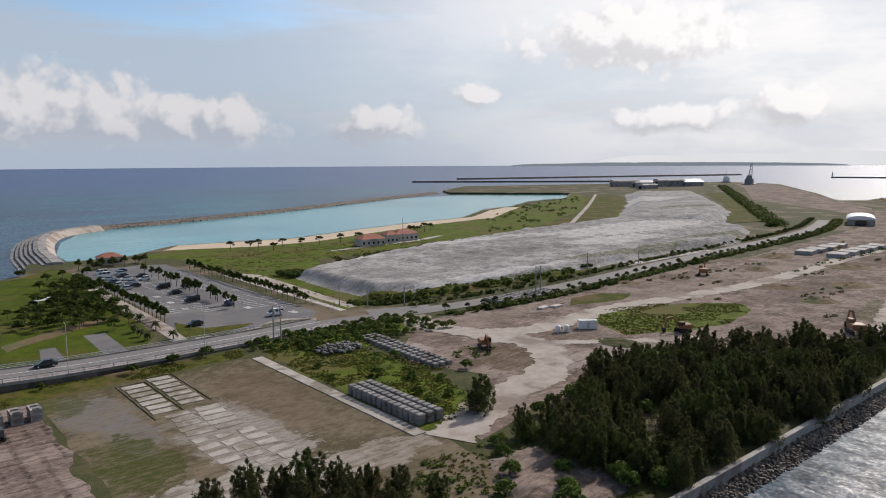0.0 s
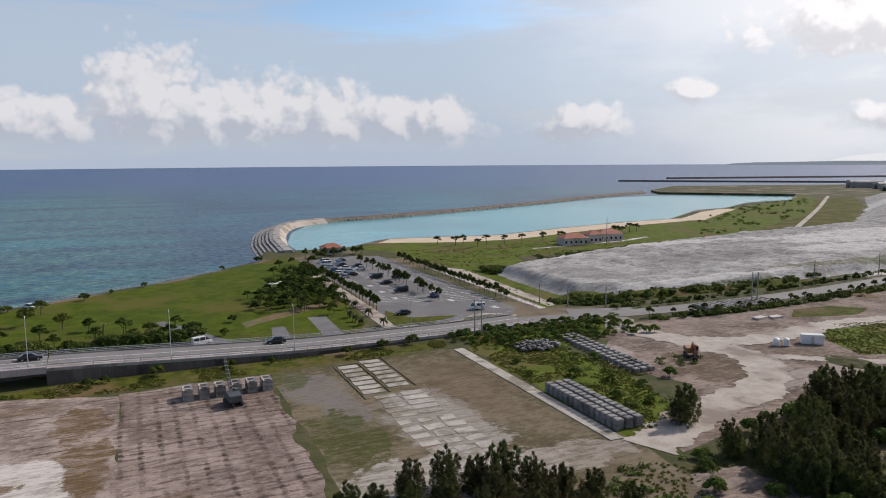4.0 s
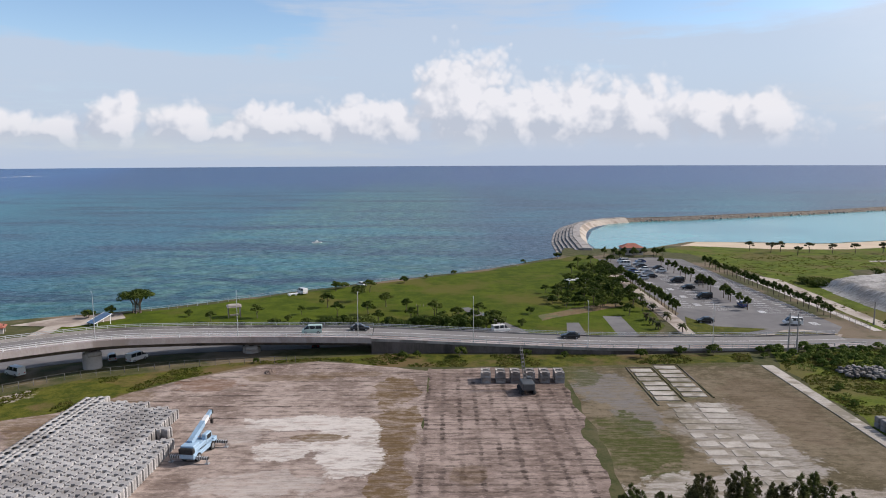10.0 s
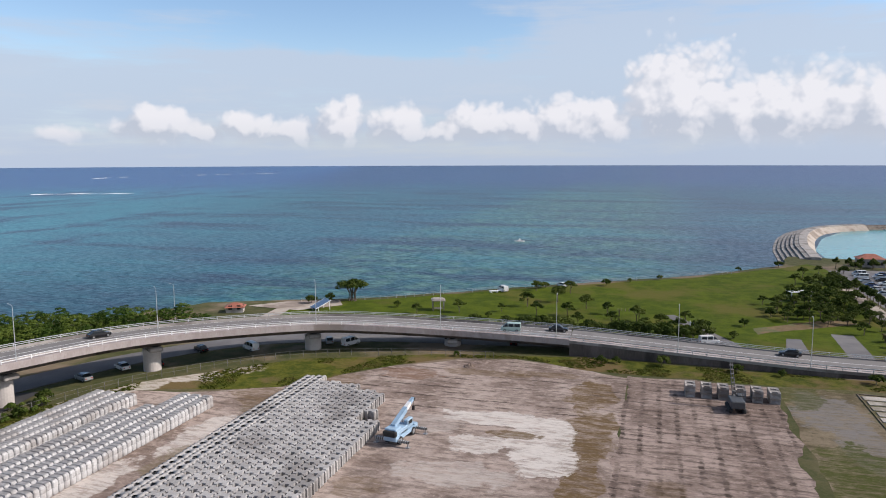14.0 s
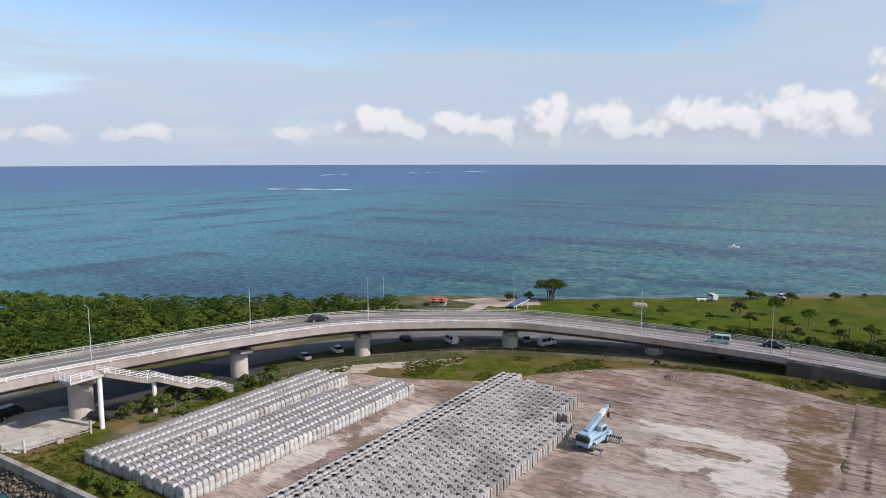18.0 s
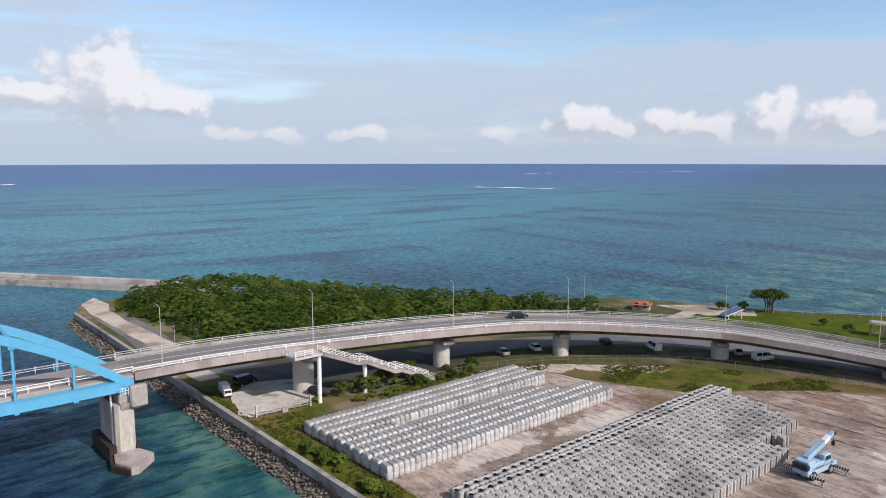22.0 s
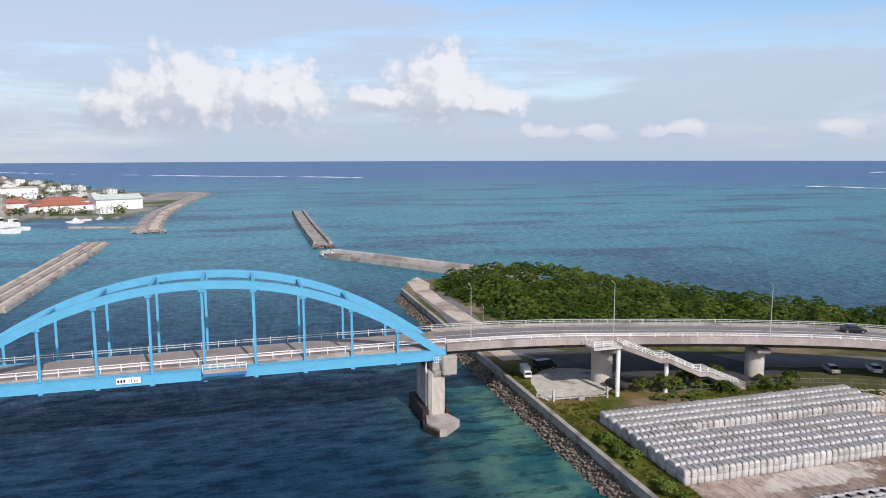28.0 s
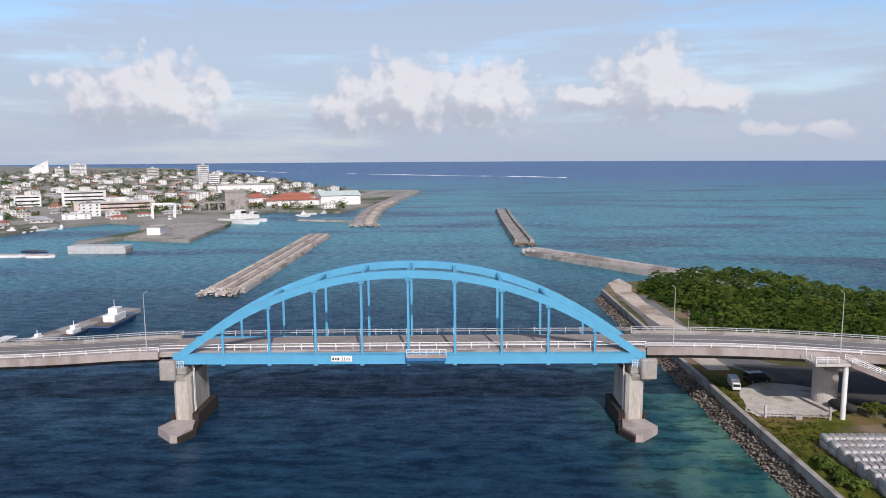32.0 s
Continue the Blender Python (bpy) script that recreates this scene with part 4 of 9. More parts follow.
patch("pavement", [(55, 119), (92, 119), (97, 126), (97, 246), (86, 252), (62, 246), (62, 142), (56, 132)], M_ASPHALT, "grey asphalt of the large car park", "car park", 0.06)
# the apron's dark tone deepens the viaduct's cast shadow
patch("asphalt_apron", [(-132, 9), (-122, 12), (-113, 17), (-104.5, 27), (-103, 40), (-106, 52), (-122, 45), (-130, 28)], M_SHADE_ASPHALT, "asphalt apron under the viaduct, its shade painted in", "paving", 0.115)
patch("gravel_apron", [(-113, 2.4), (-107, 1.6), (-104.2, 2.6), (-103.8, 10), (-105, 14), (-111, 19), (-118, 17), (-121, 10), (-117, 5)], M_GRAVEL, "pale gravel apron beside the sea wall", "gravel", 0.12, 1.3, 0.7)
patch("wall_verge", [(-133, 0.4), (-100, 0.4), (-52, 0.4), (-40, 0.4), (-38, 5), (-60, 5.8), (-84, 6.2), (-96, 7), (-101, 14), (-101.5, 24), (-106, 16), (-113, 17), (-122, 12), (-132, 6)], M_WEEDS, "rough grass strip behind the sea wall", "grass", 0.045, 0.35, 2.0)
patch("point_road", [(-228, 10), (-219, 4.5), (-205, 3.4), (-180, 4), (-158, 4.2), (-140, 2.2), (-128, 3), (-128, 7), (-142, 7.5), (-160, 9.5), (-182, 8.5), (-206, 8.5), (-215, 11)], M_TRACK, "pale worn concrete lane along the point", "lane", 0.125, 0.4, 3.0)
patch("wild_green", [(66, 38), (72, 37), (82, 46), (86, 62), (84, 84), (110, 96), (106, 106), (70, 103), (66, 92)], M_VERGE, "dense green weeds between block stacks", "grass", 0.055, 1.4, 2.0)

patch("shore_lot", [(-112, 129.5), (-95, 128), (-86, 138), (-90, 144.5), (-103, 139.5)], M_TRACK, "pale paved lot at the shore", "paving", 0.11, 0.3)
patch("park_lane", [(-97.5, 106), (-93, 107.5), (-96.5, 120), (-98, 130), (-102, 130), (-101, 119)], M_TRACK, "pale lane from the road to the shore lot", "lane", 0.13, 0.2)

# ---- sea wall with its rubble foot ----
wall = thing("sea_wall", "long low concrete sea wall along the channel", "sea wall", kind="structure")
for x in range(-206, 420, 10):
    part("wall_panel", boxes((x + 0.02, x + 9.98, -0.45, 0.05, 0.2, 3.55), (x + 0.02, x + 9.98, -0.6, 0.2, 3.55, 3.75)), M_CONC, wall)

# ---- arch span ----
arch = thing("arch_bridge", "light blue steel tied-arch road bridge over the channel", "bridge")
A0, A1 = -88.9, -15.2
XN, XF = -108.0, -118.4
deck_line = ROAD[k_arch0:k_arch1 + 1]
part("deck", bar(deck_line, 0.3, 10.3, -0.5, -0.02), M_CONC, arch)
part("carriageway", bar(deck_line, 3.2, 9.6, -0.02, 0.05), M_DECK, arch, "pinkish worn carriageway")
part("footway", bar(deck_line, 0.6, 2.9, -0.02, 0.22), M_FASCIA, arch, "pinkish paved footway")
part("kerb", bar(deck_line, 2.9, 3.15, -0.02, 0.35), M_CONC_PALE, arch)


def rib_z(y):
    s = (y - A0) / (A1 - A0) * 2 - 1
    return 11.6 + 13.4 * (1 - abs(s) ** 2.15)


for x in (XN, XF):
    part("tie_girder", sweep([Vector((x, A0 - 0.6, 0)), Vector((x, A1 + 0.6, 0))], [(-0.45, 10.67), (0.45, 10.67), (0.45, 10.76), (0.35, 10.76), (0.35, 12.24), (0.45, 12.24), (0.45, 12.33), (-0.45, 12.33), (-0.45, 12.24), (-0.35, 12.24), (-0.35, 10.76), (-0.45, 10.76)]), M_BLUE, arch)
    path = [Vector((x, A0 + (A1 - A0) * i / 32, rib_z(A0 + (A1 - A0) * i / 32))) for i in range(33)]
    bm = bmesh.new()
    rr = []
    for i, p in enumerate(path):
        d = (path[min(32, i + 1)] - path[max(0, i - 1)]).normalized()
        up = Vector((0, -d.z, d.y))
        rr.append([bm.verts.new(p + up * b + Vector((a, 0, 0))) for a, b in ((-0.42, -0.6), (0.42, -0.6), (0.42, 0.6), (-0.42, 0.6))])
    for u, v in zip(rr, rr[1:]):
        for k in range(4):
            bm.faces.new((u[k], u[(k + 1) % 4], v[(k + 1) % 4], v[k]))
    bmesh.ops.recalc_face_normals(bm, faces=bm.faces)
    part("arch_rib", bm, M_BLUE, arch)
    for i in range(1, 10):
        y = A0 + (A1 - A0) * i / 10
        z1 = rib_z(y) - 0.5
        part("hanger", boxes((x - 0.04, x + 0.04, y - 0.15, y + 0.15, 12.3, z1), (x - 0.16, x + 0.16, y - 0.19, y - 0.15, 12.3, z1), (x - 0.16, x + 0.16, y + 0.15, y + 0.19, 12.3, z1),
                             (x - 0.3, x + 0.3, y - 0.45, y + 0.45, z1 - 0.5, z1), (x - 0.4, x + 0.4, y - 0.3, y + 0.3, 10.4, 10.7)), M_BLUE, arch)
for i in range(2, 9):
    y = A0 + (A1 - A0) * i / 10
    z = rib_z(y)
    part("cross_brace", boxes((XF, XN, y - 0.25, y + 0.25, z - 0.35, z + 0.35)), M_BLUE, arch)
for i in range(0, 11):
    y = A0 + (A1 - A0) * i / 10
    part("cross_beam", boxes((XF + 0.3, XN - 0.3, y - 0.2, y + 0.2, 10.9, 11.6)), M_BLUE, arch)
for o in (XF + 2.5, XF + 5.2, XF + 7.9):
    part("stringer", boxes((o - 0.15, o + 0.15, A0, A1, 11.4, 12.0)), M_BLUE, arch)
# bay on the footway at mid span, with the clearance board
bm = boxes((XN - 0.2, XN + 1.7, -52.3, -46.1, 11.5, 11.9), (XN + 1.6, XN + 1.7, -52.3, -46.1, 11.9, 12.2))
part("viewing_bay", bm, M_BLUE_DK, arch, "small balcony that juts out over the water")
bay = bmesh.new()
for y in [-52.3 + 6.2 * i / 6 for i in range(7)]:
    box(bay, XN + 1.58, XN + 1.68, y - 0.05, y + 0.05, 12.2, 13.3)
for z in (12.5, 12.9, 13.3):
    box(bay, XN + 1.58, XN + 1.68, -52.3, -46.1, z - 0.04, z + 0.04)
part("bay_panel", boxes((XN + 1.7, XN + 1.76, -52.3, -46.1, 11.95, 12.55)), M_FASCIA, arch, "pale balcony panel")
part("bay_railing", bay, M_WHITE, arch, "white balcony railing")
board = part("clearance_board", boxes((XN + 0.46, XN + 0.52, -64.3, -61.0, 11.1, 12.0)), M_WHITE, arch, "white clearance board")


def letters(text, size, at, turn, mat, parent):
    cu = bpy.data.curves.new("lettering", "FONT")
    cu.body, cu.size, cu.extrude = text, size, 0.01
    cu.align_x, cu.align_y = "CENTER", "CENTER"
    me_ob = new("lettering_curve", cu)
    dg = bpy.context.evaluated_depsgraph_get()
    me = bpy.data.meshes.new_from_object(me_ob.evaluated_get(dg))
    bpy.data.objects.remove(me_ob)
    me.materials.clear()
    ob = part("lettering", me, mat, parent, "dark lettering")
    ob.matrix_local = Matrix.Translation(at) @ turn.to_4x4()
    return ob


for ch, y in (("1", -62.55), ("1", -62.2), ("m", -61.6)):
    letters(ch, 0.78, (XN + 0.53, y, 11.5), Matrix(((0, 0, 1), (1, 0, 0), (0, 1, 0))), M_GLASS, board)
for y in (-64.15, -63.75, -63.35):
    part("lettering", boxes((XN + 0.525, XN + 0.54, y + 0.04, y + 0.3, 11.32, 11.72)), M_GLASS, board, "dark bar of lettering")


def railing(name, line, off, z, parent, posts=2.5, rails=(0.55, 1.0), mat=M_WHITE, h=1.05, half=0.05):
    """Rails and single posts along a road's edge."""
    side = sides_of(line)
    edge = [p + s * off + Vector((0, 0, z)) for p, s in zip(line, side)]
    rail = thing(name, "white metal railing on the parapet", "railing")
    if parent is not None:
        rail.parent = parent
        del rail["category"]
    for r in rails:
        part("rail", bar(edge, -half, half, r - half, r + half), mat, rail)
    post = mesh_of(boxes((-0.06, 0.06, -0.06, 0.06, 0, h)), "post")
    acc = 0.0
    for a, b in zip(edge, edge[1:]):
        acc += (b - a).length
        if acc >= posts:
            acc = 0.0
            o = part("post", post, mat, rail)
            o.location = b
    return rail


railing("near_railing", deck_line, 0.75, 0.22, arch)
railing("far_railing", deck_line, 9.9, 0.3, arch, rails=(0.5, 0.85), mat=M_GALV)

# ---- river piers of the arch ----


def arch_pier(y0, s):
    """s is +1 where the channel lies towards -y of the pier, -1 for the mirrored one."""
    pier = thing("bridge_pier", "stained concrete bridge pier with a pointed footing in the water", "pier", group="arch piers")

    def ol(*pts):
        q = [(x, y0 + s * y) for x, y in pts]
        return q if s > 0 else q[::-1]

    bm = bmesh.new()
    prism(bm, ol((-107.0, -2.2), (-107.0, -0.4), (-107.5, 0.1), (-115.5, 0.1), (-116.0, -0.4), (-116.0, -2.2), (-115.5, -2.7), (-107.5, -2.7)), -1.0, 8.8)
    part("column", bm, M_STAIN, pier)
    bm = bmesh.new()
    prism(bm, ol((-107.0, -1.9), (-107.0, 0.9), (-118.9, 0.9), (-118.9, -1.9)), 8.0, 9.0, -0.04)
    part("corbel", bm, M_CONC, pier)
    ya, yb = sorted((y0 - s * 0.6, y0 + s * 1.9))
    part("cap", boxes((-107.4, -106.3, ya, yb, 8.3, 11.6), bevel=0.2), M_CONC, pier)
    ya, yb = sorted((y0 - s * 2.0, y0 + s * 1.6))
    part("bearing_shelf", boxes((-119.9, -107.42, ya, yb, 9.0, 10.2), bevel=0.12), M_CONC, pier)
    ya, yb = sorted((y0 - s * 1.6, y0 - s * 0.7))
    for x in (-108.0, -118.4):
        part("bearing", boxes((x - 0.4, x + 0.4, ya, yb, 10.2, 10.66)), M_BLUE, pier)
    bm = bmesh.new()
    prism(bm, ol((-106.98, -3.2), (-103.6, -4.0), (-100.6, -2.7), (-100.6, -1.6), (-103.8, 1.5), (-106.98, 0.3)), -1.5, 1.75)
    part("footing", bm, M_FASCIA, pier, "pale pointed concrete footing")
    bm = bmesh.new()
    prism(bm, ol((-107.0, -3.8), (-103.5, -4.6), (-100.2, -3.0), (-100.55, -2.72), (-103.6, -4.02), (-107.0, -3.24)), -1.5, 1.45)
    prism(bm, ol((-107.02, -3.8), (-107.02, -2.75), (-116.5, -2.75), (-116.5, -3.8)), -1.5, 2.7)
    prism(bm, ol((-107.02, 0.15), (-107.02, 0.7), (-116.5, 0.7), (-116.5, 0.15)), -1.5, 2.4)
    bmesh.ops.recalc_face_normals(bm, faces=bm.faces)
    part("fender", bm, M_RUST, pier, "dark rusty fender skirt")
    bm = bmesh.new()
    for x in (-108.3, -108.8):
        ya, yb = sorted((y0 - s * 2.76, y0 - s * 2.86))
        box(bm, x - 0.04, x + 0.04, ya, yb, 2.4, 10.4)
    for j in range(20):
        box(bm, -108.8, -108.3, ya, yb, 2.6 + j * 0.4, 2.65 + j * 0.4)
    part("ladder", bm, M_WHITE, pier)
    ya, yb = sorted((y0 - s * 0.7, y0 - s * 1.9))
    bm = bmesh.new()
    for z in (10.6, 11.0, 11.4):
        box(bm, -106.9, -106.84, ya, yb, z - 0.03, z + 0.03)
    for j in range(4):
        y = ya + (yb - ya) * j / 3
        box(bm, -106.9, -106.84, y - 0.03, y + 0.03, 10.2, 11.4)
    part("gallery_railing", bm, M_WHITE, pier)
    return pier


arch_pier(-15.0, 1)
arch_pier(-89.4, -1)

# ---- approach viaducts ----


def viaduct(name, line, label):
    v = thing(name, label, "viaduct")
    part("deck", bar(line, 0.0, 11.0, -0.45, -0.02), M_CONC, v)
    part("girder", sweep(line, [(1.6, -0.45), (9.4, -0.45), (8.3, -2.0), (2.7, -2.0)]), M_GIRDER, v, "stained box girder with shade in its colour")
    part("carriageway", bar(line, 3.0, 10.5, -0.02, 0.05), M_ROADTOP, v, "bleached asphalt carriageway")
    part("footway", bar(line, 0.3, 2.7, -0.02, 0.2), M_FASCIA, v, "pinkish paved footway")
    part("kerb", bar(line, 2.7, 3.0, -0.02, 0.32), M_CONC_PALE, v)
    part("parapet", bar(line, -0.12, 0.3, -0.75, 0.5), M_FASCIA, v, "pinkish concrete parapet")
    part("parapet", bar(line, 10.7, 11.1, -0.75, 0.5), M_CONC, v)
    part("centre_line", bar(line, 6.65, 6.8, 0.05, 0.056), M_WHITE, v)
    part("edge_line", bar(line, 3.5, 3.62, 0.05, 0.056), M_WHITE, v)
    part("edge_line", bar(line, 9.9, 10.02, 0.05, 0.056), M_WHITE, v)
    railing("near_railing", line, 0.1, 0.5, v, rails=(0.3, 0.68), h=0.72)
    railing("far_railing", line, 10.9, 0.5, v, rails=(0.3, 0.62), mat=M_GALV, h=0.66)
    return v


viaduct("viaduct_main", ROAD[k_arch1:k_abut + 1], "curving concrete road viaduct on round piers")
viaduct("viaduct_town", ROAD[:k_arch0 + 1], "straight concrete road viaduct towards the town")

# ramp on an earth bank with a retaining wall
ramp = ROAD[k_abut:]
bank = thing("ramp_bank", "road ramp behind a grey retaining wall", "road ramp", kind="structure")
# the wall's shaded face is part of M_GIRDER's dark colour
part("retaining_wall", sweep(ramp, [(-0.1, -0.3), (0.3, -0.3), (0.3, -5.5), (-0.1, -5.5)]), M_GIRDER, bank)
part("fill", bar(ramp, 0.3, 11.0, -3.2, -0.02), M_CONC, bank)
part("carriageway", bar(ramp, 3.0, 10.5, -0.02, 0.05), M_ROADTOP, bank)
part("footway", bar(ramp, 0.3, 2.7, -0.02, 0.2), M_FASCIA, bank)
part("kerb", bar(ramp, 2.7, 3.0, -0.02, 0.3), M_CONC_PALE, bank)
part("centre_line", bar(ramp, 6.65, 6.8, 0.05, 0.056), M_WHITE, bank)
part("parapet", bar(ramp, -0.12, 0.3, -0.3, 0.25), M_CONC, bank)
part("parapet", bar(ramp, 10.7, 11.1, -0.6, 0.3), M_CONC, bank)
near = railing("guard_rail", ramp, 0.1, 0.25, None, posts=2.5, rails=(0.35, 0.8), mat=M_GALV, h=0.85)
tagged(near, "grey metal guard rail along the ramp", "guard rail")
far = railing("guard_rail", ramp, 10.9, 0.3, None, posts=3.0, rails=(0.3, 0.65), mat=M_GALV, h=0.7)
tagged(far, "grey metal guard rail along the ramp", "guard rail")


def at_road(y_or_x, along_y=True):
    return min(range(len(ROAD)), key=lambda i: abs((ROAD[i].y if along_y else ROAD[i].x) - y_or_x) + (50 if ROAD[i].y < -10 else 0))


SIDE = sides_of(ROAD)


def round_pier(k, r):
    c = ROAD[k] + SIDE[k] * 5.5
    top = ROAD[k].z - 2.0
    pier = thing("viaduct_pier", "round pale concrete viaduct pier on the ground", "pier", Matrix.Translation((c.x, c.y, LAND)), group="viaduct piers")
    bm = bmesh.new()
    tube(bm, [(0, 0, -0.5), (0, 0, top - LAND - 1.0)], r, 24)
    part("column", bm, M_CONC_PALE, pier, smooth=False)
    a = math.atan2(SIDE[k].y, SIDE[k].x)
    bm = boxes((-3.6, 3.6, -1.3, 1.3, top - LAND - 1.1, top - LAND - 0.15), bevel=0.2)
    bmesh.ops.rotate(bm, verts=bm.verts, matrix=Matrix.Rotation(a, 3, "Z"))
    part("cap", bm, M_CONC, pier)
    bm = bmesh.new()
    for q in (-2.4, 2.4):
        box(bm, q - 0.4, q + 0.4, -0.5, 0.5, top - LAND - 0.15, top - LAND + 0.02)
    bmesh.ops.rotate(bm, verts=bm.verts, matrix=Matrix.Rotation(a, 3, "Z"))
    part("bearing", bm, M_BLACK, pier)


for k, r in ((at_road(15), 1.9), (at_road(43), 1.7), (at_road(66), 1.7), (at_road(-70, False), 1.8), (at_road(-42, False), 1.9)):
    round_pier(k, r)

# ---- footway stairs down from the viaduct ----
stair = thing("footbridge_stairs", "pale concrete stairway from the viaduct down to the ground", "stairs")
k = at_road(14)
P0 = ROAD[k]
part("landing", boxes((P0.x + 0.16, P0.x + 3.4, 9.5, 16.5, 11.5, 11.9)), M_CONC_PALE, stair)
bm = bmesh.new()
for x0, x1, y0, y1 in ((P0.x + 3.3, P0.x + 3.4, 9.55, 13.0), (P0.x + 0.3, P0.x + 3.28, 9.5, 9.6)):
    for z in (12.25, 12.6, 12.95):
        box(bm, x0, x1, y0, y1, z - 0.035, z + 0.035)
for x, y in ((3.35, 9.6), (3.35, 11.3), (3.35, 13.0), (1.8, 9.55), (0.35, 9.55)):
    box(bm, P0.x + x - 0.06, P0.x + x + 0.06, y - 0.06, y + 0.06, 11.9, 13.02)
part("railing", bm, M_WHITE, stair)
S0, S1 = Vector((P0.x + 2.4, 15.0, 11.9)), Vector((-101.4, 38.0, 3.2))
run = [S0.lerp(S1, t) for t in (0, 0.3, 0.36, 0.62, 0.68, 1)]
zs = [11.9, 9.1, 9.1, 6.3, 6.3, 3.2]
run = [Vector((p.x, p.y, z)) for p, z in zip(run, zs)]
part("flight", bar(run, -1.1, 1.1, -0.45, 0.0), M_CONC_PALE, stair)
for o in (-1.15, 1.15):
    part("stringer", bar(run, o - 0.08, o + 0.08, -0.5, 0.16), M_FASCIA, stair, "pale edge beam")
    for z in (0.4, 0.68, 0.98):
        part("handrail", bar(run, o - 0.035, o + 0.035, z - 0.035, z + 0.035), M_WHITE, stair)
    for u, v in zip(run, run[1:]):
        d = (v - u).length
        side_ = Vector((-(v - u).y, (v - u).x, 0)).normalized()
        for j in range(max(1, int(d / 1.6))):
            q = u.lerp(v, j / max(1, int(d / 1.6))) + side_ * o
            part("baluster", boxes((q.x - 0.04, q.x + 0.04, q.y - 0.04, q.y + 0.04, q.z + 0.1, q.z + 1.0)), M_WHITE, stair)
step_me = mesh_of(boxes((-1.05, 1.05, -0.15, 0.15, -0.02, 0.17)), "step")
for u, v in ((0, 1), (2, 3), (4, 5)):
    for j in range(15):
        o = part("step", step_me, M_CONC, stair)
        q = run[u].lerp(run[v], (j + 0.5) / 15)
        d = run[v] - run[u]
        o.matrix_local = Matrix.Translation(q) @ Matrix.Rotation(math.atan2(d.y, d.x) - math.pi / 2, 4, "Z")
for q, z in ((S0 + Vector((0.3, -0.5, 0)), 11.6), (run[2].lerp(run[3], 0.05), 8.6)):
    bm = bmesh.new()
    tube(bm, [(q.x, q.y, LAND - 0.3), (q.x, q.y, z)], 0.38, 14)
    part("post", bm, M_WHITE, stair, "round white column")

# ---- many small pieces in one mesh ----


def np_mesh(name, verts, faces):
    """A mesh from arrays: verts (n, 3), faces (m, k) all with k corners."""
    me = bpy.data.meshes.new(name)
    m_, k = faces.shape
    me.vertices.add(len(verts))
    me.vertices.foreach_set("co", np.ascontiguousarray(verts, dtype=np.float32).ravel())
    me.loops.add(m_ * k)
    me.loops.foreach_set("vertex_index", np.ascontiguousarray(faces, dtype=np.int32).ravel())
    me.polygons.add(m_)
    me.polygons.foreach_set("loop_start", np.arange(0, m_ * k, k, dtype=np.int32))
    me.update(calc_edges=True)
    return me


R = np.random.default_rng(11)


def leaf_cloud(clumps, per, size, flat=0.35, out=0.75, thin=0.55):
    """Leaf quads in clumps: rows of x, y, z, rx, ry, rz."""
    c = np.repeat(np.asarray(clumps, dtype=float), per, axis=0)
    n_ = len(c)
    d = R.normal(size=(n_, 3))
    d /= np.linalg.norm(d, axis=1)[:, None]
    rad = (out + (1 - out) * R.random(n_)) * (0.55 + 0.45 * R.random(n_) ** 0.4)
    p = c[:, :3] + d * c[:, 3:6] * rad[:, None]
    nrm = d + R.normal(size=(n_, 3)) * 0.55 + np.array([0, 0, flat])
    nrm /= np.linalg.norm(nrm, axis=1)[:, None]
    t = np.cross(nrm, R.normal(size=(n_, 3)))
    t /= np.linalg.norm(t, axis=1)[:, None] + 1e-9
    b = np.cross(nrm, t)
    s = size * (0.6 + 0.8 * R.random(n_))[:, None]
    q = np.stack([p - t * s, p - b * s * thin, p + t * s, p + b * s * thin], axis=1).reshape(-1, 3)
    f = np.arange(n_ * 4).reshape(-1, 4)
    return np_mesh("leaves", q, f)


def rock_shape(seed, r=1.0):
    """A rough low stone: verts and triangles."""
    bm = bmesh.new()
    bmesh.ops.create_icosphere(bm, subdivisions=1, radius=r)
    for v in bm.verts:
        w = noise.noise(v.co * 1.4 + Vector((seed * 7.1, 0, 0)))
        v.co *= 0.85 + 0.45 * w
        v.co.z *= 0.7
        for a in (0, 1, 2):
            v.co[a] = max(-0.82 * r, min(0.82 * r, v.co[a]))
    bmesh.ops.triangulate(bm, faces=bm.faces)
    bm.verts.ensure_lookup_table()
    vs = np.array([v.co[:] for v in bm.verts])
    fs = np.array([[v.index for v in f.verts] for f in bm.faces])
    me = mesh_of(bm, "stone")
    return vs, fs, me


def bulk(name, shapes, rows, mat, label, category="", parent=None):
    """Copies of the shapes joined into one mesh; rows of x, y, z, turn, sx, sy, sz."""
    V, F, base = [], [], 0
    for i, (x, y, z, a, sx, sy, sz) in enumerate(rows):
        vs, fs = shapes[i % len(shapes)][:2]
        c, s = math.cos(a), math.sin(a)
        w = vs * (sx, sy, sz)
        w = np.stack([w[:, 0] * c - w[:, 1] * s + x, w[:, 0] * s + w[:, 1] * c + y, w[:, 2] + z], axis=1)
        V.append(w)
        F.append(fs + base)
        base += len(vs)
    return tagged(part(name, np_mesh(name, np.concatenate(V), np.concatenate(F)), mat, parent), label, category, kind="stuff")


